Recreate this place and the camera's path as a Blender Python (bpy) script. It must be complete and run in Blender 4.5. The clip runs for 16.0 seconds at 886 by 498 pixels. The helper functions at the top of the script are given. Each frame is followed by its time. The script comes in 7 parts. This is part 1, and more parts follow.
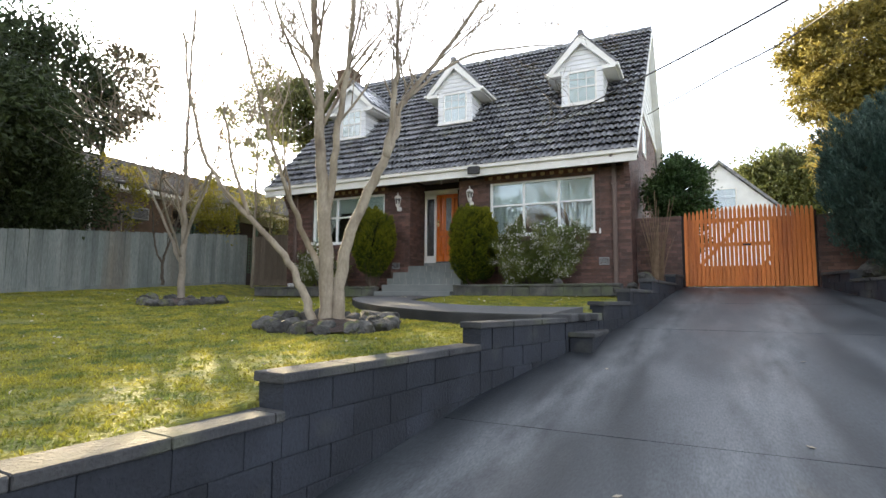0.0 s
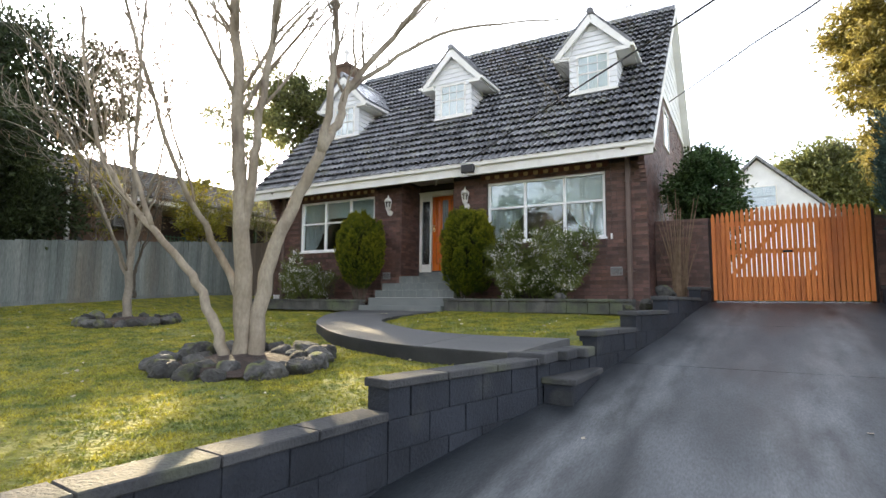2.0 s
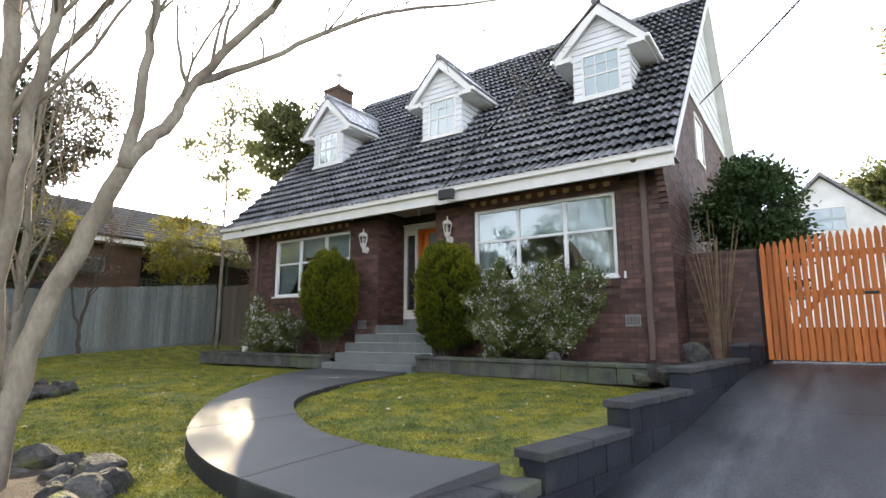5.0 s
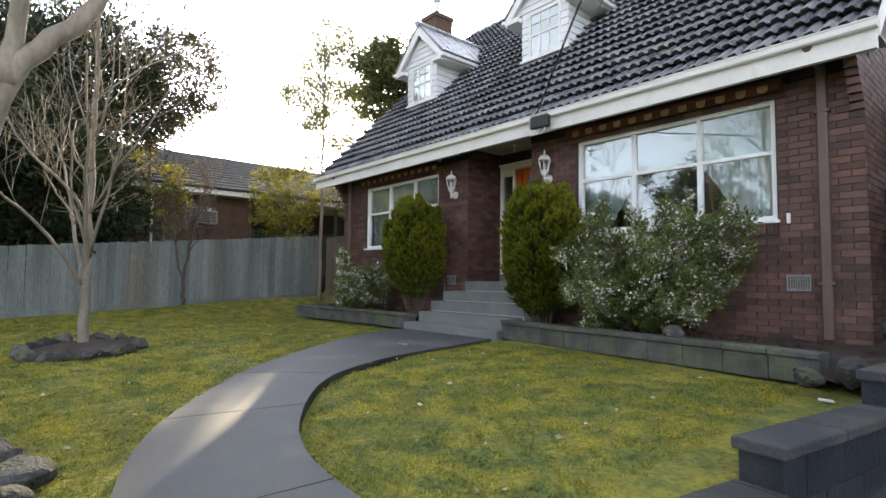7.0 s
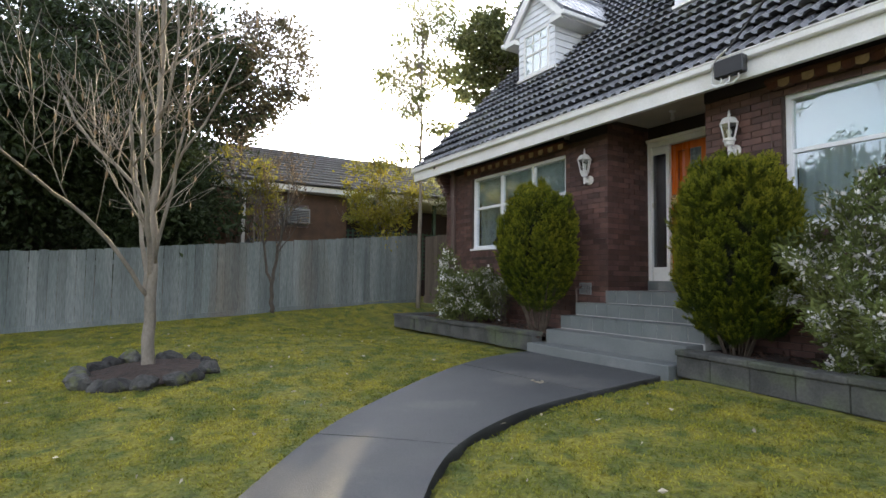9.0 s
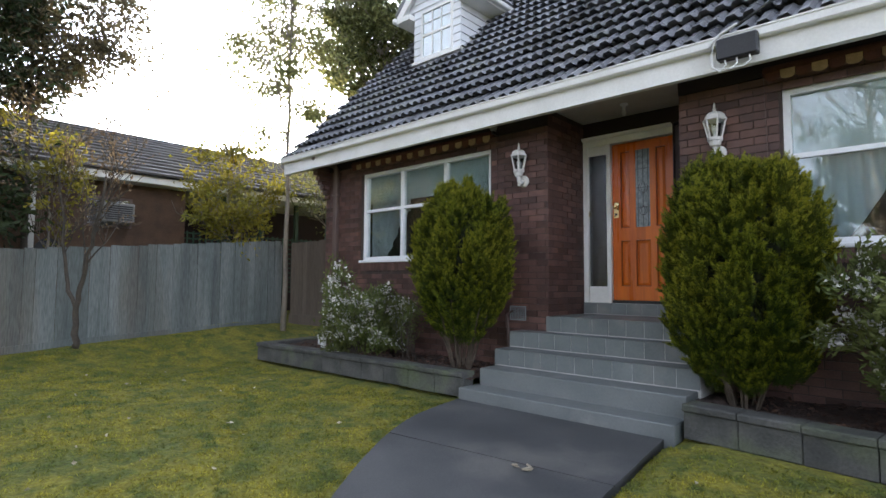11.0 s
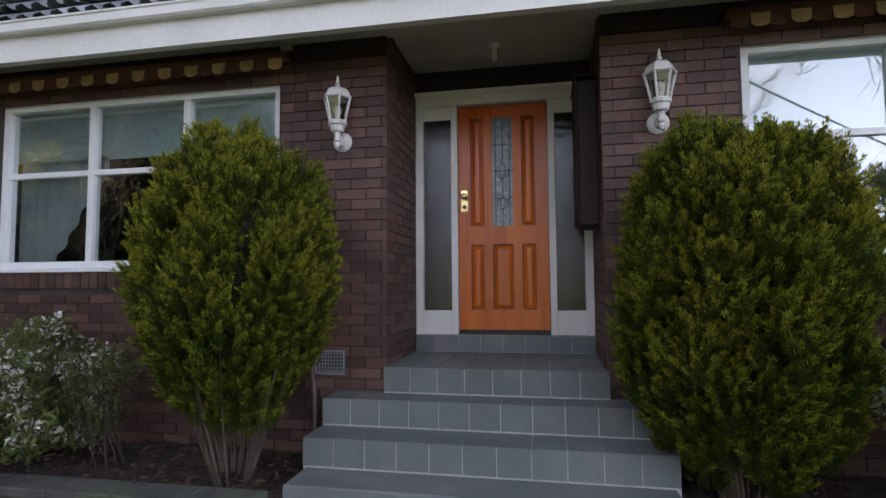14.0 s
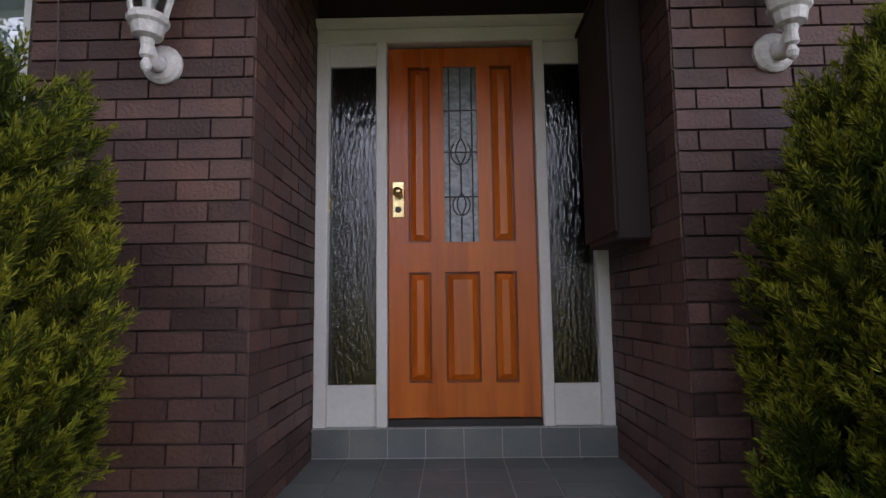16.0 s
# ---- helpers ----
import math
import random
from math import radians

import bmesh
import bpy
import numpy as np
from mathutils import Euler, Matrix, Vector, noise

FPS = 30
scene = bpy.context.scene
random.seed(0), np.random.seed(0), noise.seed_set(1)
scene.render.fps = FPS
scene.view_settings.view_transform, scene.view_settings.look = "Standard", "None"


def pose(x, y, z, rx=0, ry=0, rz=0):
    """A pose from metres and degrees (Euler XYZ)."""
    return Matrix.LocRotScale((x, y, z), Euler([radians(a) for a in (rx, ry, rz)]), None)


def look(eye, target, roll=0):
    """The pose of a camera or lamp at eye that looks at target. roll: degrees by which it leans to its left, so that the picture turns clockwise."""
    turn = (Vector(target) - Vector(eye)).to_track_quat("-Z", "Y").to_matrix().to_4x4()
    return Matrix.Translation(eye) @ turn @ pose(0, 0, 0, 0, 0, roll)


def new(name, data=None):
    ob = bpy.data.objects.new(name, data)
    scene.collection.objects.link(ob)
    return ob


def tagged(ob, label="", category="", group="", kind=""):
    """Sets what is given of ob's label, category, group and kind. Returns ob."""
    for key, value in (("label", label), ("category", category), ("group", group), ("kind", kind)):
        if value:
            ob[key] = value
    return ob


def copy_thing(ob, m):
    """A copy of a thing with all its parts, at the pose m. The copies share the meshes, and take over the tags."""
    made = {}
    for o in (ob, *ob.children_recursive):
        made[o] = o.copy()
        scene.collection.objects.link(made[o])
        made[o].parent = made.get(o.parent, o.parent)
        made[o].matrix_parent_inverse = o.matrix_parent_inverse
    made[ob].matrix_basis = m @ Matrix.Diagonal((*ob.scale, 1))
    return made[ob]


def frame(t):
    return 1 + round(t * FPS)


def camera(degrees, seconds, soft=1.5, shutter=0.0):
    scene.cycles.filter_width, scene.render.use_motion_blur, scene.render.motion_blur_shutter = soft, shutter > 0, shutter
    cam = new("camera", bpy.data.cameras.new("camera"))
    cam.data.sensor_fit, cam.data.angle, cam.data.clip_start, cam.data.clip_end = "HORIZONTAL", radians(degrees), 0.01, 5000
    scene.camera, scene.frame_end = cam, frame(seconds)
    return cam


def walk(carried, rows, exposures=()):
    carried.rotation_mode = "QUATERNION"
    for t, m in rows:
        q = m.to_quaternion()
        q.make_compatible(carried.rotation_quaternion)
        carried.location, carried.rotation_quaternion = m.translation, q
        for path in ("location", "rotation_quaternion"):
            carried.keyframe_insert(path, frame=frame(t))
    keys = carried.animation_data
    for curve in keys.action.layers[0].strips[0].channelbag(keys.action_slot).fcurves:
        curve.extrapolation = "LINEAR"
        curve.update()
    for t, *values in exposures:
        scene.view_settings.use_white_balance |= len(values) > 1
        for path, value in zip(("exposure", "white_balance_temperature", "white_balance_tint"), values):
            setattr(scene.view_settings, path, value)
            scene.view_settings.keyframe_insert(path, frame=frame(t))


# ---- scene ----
cam = camera(79.1, 16.0)
METRES, EYE, TILT, LEAN, TURN = 15.8, 1.559, 0.0, 0.0, 26.1
ROWS = [
    (0.0, 0.0, 0.0, 0.0, -0.04, 5.37, -0.45),
    (0.5, 0.0128, 0.0249, 0.0048, 1.42, 5.37, -0.47),
    (1.0, 0.0285, 0.0507, 0.0095, 2.42, 5.45, -0.4),
    (1.5, 0.0448, 0.0731, 0.0147, 2.98, 5.44, -0.39),
    (2.0, 0.0598, 0.1, 0.02, 3.33, 5.53, -0.37),
    (2.5, 0.0733, 0.1245, 0.0248, 3.65, 6.27, -0.32),
    (3.0, 0.0871, 0.1504, 0.03, 3.9, 7.47, -0.31),
    (3.5, 0.1003, 0.1725, 0.0345, 4.17, 8.19, -0.3),
    (6.0, 0.1654, 0.309, 0.0544, 13.59, 7.83, -0.41),
    (6.5, 0.1672, 0.3392, 0.0566, 16.94, 5.39, -0.57),
    (7.0, 0.1632, 0.3692, 0.06, 22.93, 3.37, -0.54),
    (7.5, 0.1492, 0.3958, 0.0615, 29.14, 3.05, -0.61),
    (8.0, 0.1278, 0.4254, 0.0618, 34.06, 3.01, -0.65),
    (10.5, 0.0021, 0.5314, 0.0829, 22.22, 3.57, -0.52),
    (11.0, -0.0247, 0.5565, 0.0844, 16.08, 3.62, -0.36),
    (11.5, -0.0451, 0.5825, 0.0868, 11.76, 3.63, -0.22),
    (12.0, -0.0642, 0.6092, 0.089, 6.06, 3.75, -0.17),
    (12.5, -0.0788, 0.6341, 0.091, -0.09, 3.78, -0.05),
    (13.0, -0.0913, 0.6625, 0.094, -6.03, 3.68, 0.11),
    (13.5, -0.0979, 0.691, 0.0956, -10.63, 3.67, 0.25),
    (14.0, -0.1011, 0.7244, 0.0976, -15.08, 3.68, 0.4),
    (14.5, -0.1005, 0.7557, 0.0999, -18.53, 3.66, 0.51),
    (15.0, -0.0936, 0.7875, 0.1028, -21.05, 3.79, 0.65),
    (15.5, -0.0856, 0.8156, 0.1054, -23.42, 4.63, 0.66),
    (16.0, -0.0732, 0.8446, 0.108, -25.11, 6.1, 0.72),
]
EXPOSURES = [(0.0, 2.68, 6400, 10), (3.5, 2.78, 6350, 11), (6.5, 2.7, 6200, 12), (8.0, 2.66, 6200, 11), (11.5, 2.7, 5900, 13), (12.8, 2.64, 6050, 15), (14.0, 2.56, 5900, 19), (16.0, 2.58, 6100, 21)]
walk(cam, [(t, pose(0, 0, EYE, TILT, LEAN, TURN) @ pose(METRES * x, METRES * y, METRES * z, 90 + pitch, roll, yaw)) for t, x, y, z, yaw, pitch, roll in ROWS], EXPOSURES)

# ---- light ----
SUN_DIR = Vector((-0.785, 0.55, 0.284)).normalized()
world = bpy.data.worlds.new("world")
scene.world = world
world.use_nodes = True
wn = world.node_tree
bg = wn.nodes["Background"]
sky = wn.nodes.new("ShaderNodeTexSky")
sky.sky_type = "NISHITA"
sky.sun_disc = False
sky.sun_elevation = math.asin(SUN_DIR.z)
sky.sun_rotation = math.atan2(SUN_DIR.x, SUN_DIR.y)
sky.air_density, sky.dust_density, sky.ozone_density = 1.0, 2.0, 1.0
grey = wn.nodes.new("ShaderNodeRGBToBW")
veil = wn.nodes.new("ShaderNodeCombineColor")
wn.links.new(sky.outputs[0], grey.inputs[0])
for k, gain in enumerate((1.28, 1.32, 1.42)):
    mul = wn.nodes.new("ShaderNodeMath")
    mul.operation = "MULTIPLY"
    mul.inputs[1].default_value = gain
    wn.links.new(grey.outputs[0], mul.inputs[0])
    wn.links.new(mul.outputs[0], veil.inputs[k])
wco = wn.nodes.new("ShaderNodeTexCoord")
cloud = wn.nodes.new("ShaderNodeTexNoise")
cloud.inputs["Scale"].default_value, cloud.inputs["Detail"].default_value = 2.6, 5.0
wn.links.new(wco.outputs["Generated"], cloud.inputs["Vector"])
cramp = wn.nodes.new("ShaderNodeMapRange")
cramp.inputs[1].default_value, cramp.inputs[2].default_value = 0.36, 0.56
cramp.inputs[3].default_value, cramp.inputs[4].default_value = 0.5, 1.0
wn.links.new(cloud.outputs["Fac"], cramp.inputs[0])
cmix = wn.nodes.new("ShaderNodeMix")
cmix.data_type = "RGBA"
wn.links.new(cramp.outputs[0], cmix.inputs[0])
wn.links.new(sky.outputs[0], cmix.inputs[6])
wn.links.new(veil.outputs[0], cmix.inputs[7])
wn.links.new(cmix.outputs[2], bg.inputs["Color"])
bg.inputs["Strength"].default_value = 0.12
sun = new("sun", bpy.data.lights.new("sun", "SUN"))
sun.data.energy, sun.data.angle, sun.data.color = 2.7, radians(0.6), (1.0, 0.8, 0.48)
sun.matrix_world = look(SUN_DIR * 60, (0, 0, 0))


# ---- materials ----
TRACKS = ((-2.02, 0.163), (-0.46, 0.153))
def mat(name, c1, c2, scale=6.0, rough=0.7, bump=0.2, fine=60.0, metal=0.0, lo=0.35, hi=0.65, vary=0.0, island=0.0, spec=0.4,
        c3=None, stain=1.2, stain_lo=0.52, stain_hi=0.7, stretch=(1, 1, 1), dist=0.01, trans=0.0, grain=0.18):
    m = bpy.data.materials.new(name)
    m.use_nodes = True
    t = m.node_tree
    b = t.nodes["Principled BSDF"]
    geo = t.nodes.new("ShaderNodeNewGeometry")
    mapping = t.nodes.new("ShaderNodeMapping")
    mapping.inputs["Scale"].default_value = stretch
    t.links.new(geo.outputs["Position"], mapping.inputs["Vector"])

    def noise_node(s, detail):
        n = t.nodes.new("ShaderNodeTexNoise")
        n.inputs["Scale"].default_value, n.inputs["Detail"].default_value = s, detail
        t.links.new(mapping.outputs[0], n.inputs["Vector"])
        return n

    def ramp(src, a, z, x=0.0, y=1.0):
        r = t.nodes.new("ShaderNodeMapRange")
        for k, v in enumerate((a, z, x, y)):
            r.inputs[k + 1].default_value = v
        t.links.new(src, r.inputs[0])
        return r.outputs[0]

    def mix(f, a, c):
        n = t.nodes.new("ShaderNodeMix")
        n.data_type = "RGBA"
        t.links.new(f, n.inputs[0])
        for k, v in ((6, a), (7, c)):
            if isinstance(v, tuple):
                n.inputs[k].default_value = (*v, 1)
            else:
                t.links.new(v, n.inputs[k])
        return n.outputs[2]

    big, small = noise_node(scale, 4), noise_node(fine, 3)
    col = mix(ramp(big.outputs["Fac"], lo, hi), c1, c2)
    if c3:
        col = mix(ramp(noise_node(stain, 5).outputs["Fac"], stain_lo, stain_hi), col, c3)
    hsv = t.nodes.new("ShaderNodeHueSaturation")
    t.links.new(col, hsv.inputs["Color"])
    val = ramp(small.outputs["Fac"], 0.25, 0.75, 1 - grain, 1 + grain)
    for on, src in ((vary, "oi"), (island, "geo")):
        if on:
            r = t.nodes.new("ShaderNodeObjectInfo").outputs["Random"] if src == "oi" else geo.outputs["Random Per Island"]
            mm = t.nodes.new("ShaderNodeMath")
            mm.operation = "MULTIPLY"
            t.links.new(val, mm.inputs[0])
            t.links.new(ramp(r, 0, 1, 1 - on, 1 + on), mm.inputs[1])
            val = mm.outputs[0]
    t.links.new(val, hsv.inputs["Value"])
    t.links.new(hsv.outputs[0], b.inputs["Base Color"])
    b.inputs["Metallic"].default_value = metal
    b.inputs["Specular IOR Level"].default_value = spec
    t.links.new(ramp(big.outputs["Fac"], 0.3, 0.7, max(rough - 0.08, 0.03), min(rough + 0.08, 1)), b.inputs["Roughness"])
    if bump:
        bp = t.nodes.new("ShaderNodeBump")
        bp.inputs["Strength"].default_value, bp.inputs["Distance"].default_value = bump, dist
        t.links.new(small.outputs["Fac"], bp.inputs["Height"])
        t.links.new(bp.outputs[0], b.inputs["Normal"])
    if trans:
        tl = t.nodes.new("ShaderNodeBsdfTranslucent")
        t.links.new(hsv.outputs[0], tl.inputs["Color"])
        ms = t.nodes.new("ShaderNodeMixShader")
        ms.inputs[0].default_value = trans
        t.links.new(b.outputs[0], ms.inputs[1])
        t.links.new(tl.outputs[0], ms.inputs[2])
        t.links.new(ms.outputs[0], t.nodes["Material Output"].inputs["Surface"])
    return m


def glass(name, tint=(0.9, 0.95, 0.95), rough=0.0, bump=0.0, gloss=0.35, base=0.1):
    m = bpy.data.materials.new(name)
    m.use_nodes = True
    t = m.node_tree
    t.nodes.remove(t.nodes["Principled BSDF"])
    tr, gl, mx, fr = (t.nodes.new("ShaderNode" + n) for n in ("BsdfTransparent", "BsdfGlossy", "MixShader", "LayerWeight"))
    tr.inputs[0].default_value = (*tint, 1)
    gl.inputs["Roughness"].default_value = rough
    fr.inputs["Blend"].default_value = gloss
    if bump:
        n, bp = t.nodes.new("ShaderNodeTexNoise"), t.nodes.new("ShaderNodeBump")
        geo = t.nodes.new("ShaderNodeNewGeometry")
        mp = t.nodes.new("ShaderNodeMapping")
        mp.inputs["Scale"].default_value = (1, 1, 0.3)
        t.links.new(geo.outputs["Position"], mp.inputs[0])
        t.links.new(mp.outputs[0], n.inputs["Vector"])
        n.inputs["Scale"].default_value, bp.inputs["Strength"].default_value, bp.inputs["Distance"].default_value = 60.0, bump, 0.01
        t.links.new(n.outputs["Fac"], bp.inputs["Height"])
        t.links.new(bp.outputs[0], gl.inputs["Normal"])
    madd = t.nodes.new("ShaderNodeMath")
    madd.operation = "MULTIPLY_ADD"
    madd.inputs[1].default_value, madd.inputs[2].default_value = 0.85, base
    t.links.new(fr.outputs["Facing"], madd.inputs[0])
    t.links.new(madd.outputs[0], mx.inputs[0])
    t.links.new(tr.outputs[0], mx.inputs[1])
    t.links.new(gl.outputs[0], mx.inputs[2])
    t.links.new(mx.outputs[0], t.nodes["Material Output"].inputs["Surface"])
    return m


BRICK = mat("brick", (0.078, 0.043, 0.037), (0.118, 0.064, 0.05), 5, 0.58, 0.5, 70, vary=0.42, c3=(0.15, 0.075, 0.052), stain=2.3, stain_lo=0.56, stain_hi=0.78)
BRICK_J = mat("brick_joined", (0.078, 0.043, 0.037), (0.118, 0.064, 0.05), 5, 0.58, 0.5, 70, island=0.42, c3=(0.15, 0.075, 0.052), stain=2.3, stain_lo=0.56, stain_hi=0.78)
MORTAR = mat("mortar", (0.055, 0.042, 0.038), (0.085, 0.065, 0.055), 8, 0.95, 0.4, 120)
ROOF = mat("roof_tile", (0.1, 0.103, 0.115), (0.21, 0.213, 0.225), 4, 0.3, 0.4, 70, vary=0.35, spec=0.65, c3=(0.25, 0.255, 0.21), stain=2.2, stain_lo=0.55, stain_hi=0.75)
ROOF_J = mat("roof_tile_joined", (0.1, 0.103, 0.115), (0.21, 0.213, 0.225), 4, 0.3, 0.4, 70, island=0.35, spec=0.65, c3=(0.25, 0.255, 0.21), stain=2.2, stain_lo=0.55, stain_hi=0.75)
WHITE = mat("white_paint", (0.8, 0.79, 0.76), (0.73, 0.72, 0.68), 2.5, 0.5, 0.1, 50, c3=(0.56, 0.54, 0.48), stain=3, stain_lo=0.64, stain_hi=0.85, grain=0.05)
SASH = mat("white_gloss_paint", (0.84, 0.85, 0.85), (0.79, 0.8, 0.8), 3, 0.35, 0.05, 50, grain=0.04)
BOARD = mat("white_weatherboard", (0.76, 0.77, 0.78), (0.66, 0.67, 0.68), 2, 0.55, 0.15, 40, grain=0.05)
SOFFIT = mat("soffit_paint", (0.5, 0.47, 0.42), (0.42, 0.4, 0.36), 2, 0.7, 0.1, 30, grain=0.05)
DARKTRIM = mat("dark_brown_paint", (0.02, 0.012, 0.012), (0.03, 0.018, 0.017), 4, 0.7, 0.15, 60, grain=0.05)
PIPE = mat("brown_downpipe", (0.10, 0.068, 0.058), (0.13, 0.09, 0.075), 3, 0.45, 0.1, 40, grain=0.05)
DOOR = mat("orange_stained_timber", (0.5, 0.1, 0.004), (0.63, 0.155, 0.008), 7, 0.32, 0.12, 55, stretch=(1, 1, 0.08), spec=0.5, c3=(0.36, 0.08, 0.012), stain=9, stain_lo=0.5, stain_hi=0.8, grain=0.08)
DOORDARK = mat("dark_door_base", (0.16, 0.035, 0.006), (0.22, 0.05, 0.009), 7, 0.35, 0.1, 55, stretch=(1, 1, 0.08), grain=0.08)
BRASS = mat("brass", (0.85, 0.68, 0.35), (0.75, 0.58, 0.28), 9, 0.28, 0.05, 60, metal=1.0)
BLACK = mat("black_plastic", (0.02, 0.02, 0.022), (0.03, 0.03, 0.032), 5, 0.45, 0.1, 60)
LEAD = mat("lead_came", (0.05, 0.05, 0.055), (0.08, 0.08, 0.085), 9, 0.4, 0.1, 80, metal=0.7)
GLASS = glass("window_glass", gloss=0.4, base=0.09)
GLASS_W = glass("wavy_glass", (0.35, 0.38, 0.38), 0.05, 0.6, 0.4, 0.08)
CURTAIN = mat("sheer_curtain", (0.75, 0.77, 0.78), (0.66, 0.69, 0.7), 3, 0.8, 0.2, 25, trans=0.3, grain=0.05)
BLIND = mat("pale_roller_blind", (0.7, 0.76, 0.75), (0.64, 0.7, 0.69), 2, 0.8, 0.1, 40, trans=0.2, grain=0.05)
# dark colour carries the dimness of the rooms behind the glass
ROOM = mat("painted_room_dimness", (0.1, 0.07, 0.05), (0.13, 0.095, 0.07), 1.5, 0.8, 0.1, 20)
AWNING = mat("awning_canvas", (0.3, 0.2, 0.1), (0.4, 0.27, 0.14), 12, 0.85, 0.3, 80)
AWNING2 = mat("awning_canvas_brown", (0.08, 0.03, 0.022), (0.11, 0.045, 0.03), 12, 0.85, 0.3, 80)
TILE = mat("grey_step_tile", (0.125, 0.14, 0.138), (0.16, 0.176, 0.172), 3, 0.5, 0.15, 60, vary=0.08, c3=(0.23, 0.22, 0.2), stain=2.5, stain_lo=0.55, stain_hi=0.8, grain=0.08)
GROUT = mat("pale_grout", (0.48, 0.48, 0.46), (0.38, 0.38, 0.36), 8, 0.9, 0.2, 90)
STEP = mat("grey_painted_concrete", (0.13, 0.143, 0.141), (0.165, 0.177, 0.173), 2.5, 0.55, 0.2, 70, c3=(0.25, 0.25, 0.235), stain=2, stain_lo=0.55, stain_hi=0.8, grain=0.08)
BLOCK = mat("charcoal_wall_block", (0.009, 0.0115, 0.017), (0.021, 0.025, 0.034), 3, 0.8, 0.7, 45, vary=0.2, c3=(0.048, 0.05, 0.048), stain=1.6, stain_lo=0.58, stain_hi=0.75, dist=0.015)
CAP = mat("wall_cap_stone", (0.03, 0.032, 0.036), (0.065, 0.065, 0.066), 3, 0.85, 0.7, 45, vary=0.15, c3=(0.075, 0.08, 0.055), stain=2, stain_lo=0.55, stain_hi=0.72, dist=0.015)
EDGE = mat("garden_edge_block", (0.055, 0.056, 0.052), (0.105, 0.104, 0.096), 4, 0.9, 0.6, 45, vary=0.15, c3=(0.09, 0.11, 0.06), stain=2, stain_lo=0.5, stain_hi=0.7, dist=0.015)
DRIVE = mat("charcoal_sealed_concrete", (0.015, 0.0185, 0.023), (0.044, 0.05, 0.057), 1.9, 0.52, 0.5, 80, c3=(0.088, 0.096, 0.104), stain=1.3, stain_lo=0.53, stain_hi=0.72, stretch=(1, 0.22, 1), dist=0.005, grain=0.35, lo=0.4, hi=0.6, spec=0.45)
PATH = mat("charcoal_path_concrete", (0.048, 0.05, 0.052), (0.082, 0.083, 0.083), 1.8, 0.7, 0.35, 110, c3=(0.13, 0.125, 0.113), stain=0.9, stain_lo=0.55, stain_hi=0.72, dist=0.006, grain=0.25)
LAWN = mat("mossy_lawn", (0.15, 0.158, 0.026), (0.25, 0.228, 0.032), 2.4, 0.95, 1.0, 24, c3=(0.1, 0.125, 0.026), stain=4.5, stain_lo=0.47, stain_hi=0.66, dist=0.07, lo=0.38, hi=0.62, grain=0.38)
GRASS = mat("grass_blade", (0.2, 0.215, 0.03), (0.35, 0.31, 0.04), 2.4, 0.8, 0, 20, island=0.4, c3=(0.12, 0.155, 0.034), stain=4.5, stain_lo=0.47, stain_hi=0.66, trans=0.35, lo=0.38, hi=0.62)
SOIL = mat("bark_mulch", (0.035, 0.025, 0.02), (0.075, 0.052, 0.042), 9, 0.95, 1.0, 60, dist=0.03)
ASPHALT = mat("asphalt", (0.045, 0.045, 0.047), (0.06, 0.06, 0.062), 3, 0.85, 0.4, 120)
FENCE = mat("weathered_paling", (0.1, 0.118, 0.112), (0.175, 0.19, 0.18), 3, 0.9, 0.5, 60, vary=0.14, stretch=(1, 1, 0.12), c3=(0.12, 0.1, 0.075), grain=0.28, stain=1.5, stain_lo=0.55, stain_hi=0.75)
GATE = mat("orange_gate_timber", (0.5, 0.14, 0.025), (0.6, 0.19, 0.04), 5, 0.6, 0.3, 50, vary=0.15, stretch=(1, 1, 0.12), c3=(0.36, 0.1, 0.025), stain=3, stain_lo=0.5, stain_hi=0.75)
GREYWOOD = mat("bleached_rail", (0.5, 0.5, 0.48), (0.6, 0.6, 0.57), 4, 0.8, 0.3, 50)
BARK = mat("pale_smooth_bark", (0.2, 0.165, 0.12), (0.3, 0.26, 0.2), 5, 0.85, 0.5, 35, c3=(0.13, 0.1, 0.075), stain=3.5, stain_lo=0.5, stain_hi=0.72, stretch=(1, 1, 0.5))
BARK2 = mat("dark_bark", (0.05, 0.042, 0.032), (0.085, 0.07, 0.055), 7, 0.9, 0.6, 40)
ROCK = mat("mossy_basalt", (0.03, 0.03, 0.029), (0.095, 0.092, 0.085), 9, 0.9, 1.0, 30, vary=0.5, c3=(0.1, 0.11, 0.03), stain=4, stain_lo=0.56, stain_hi=0.7, dist=0.03)
PVC = mat("white_pvc", (0.75, 0.75, 0.73), (0.68, 0.68, 0.66), 5, 0.4, 0.05, 50, grain=0.05)
WIRE = mat("black_cable", (0.025, 0.025, 0.027), (0.03, 0.03, 0.032), 5, 0.6, 0)
NBRICK = mat("neighbour_brick", (0.065, 0.04, 0.026), (0.095, 0.058, 0.037), 4, 0.85, 0.4, 60, island=0.25)
ALU = mat("antenna_aluminium", (0.25, 0.25, 0.26), (0.32, 0.32, 0.33), 6, 0.4, 0.05, 60, metal=0.8)
LEAF = {}
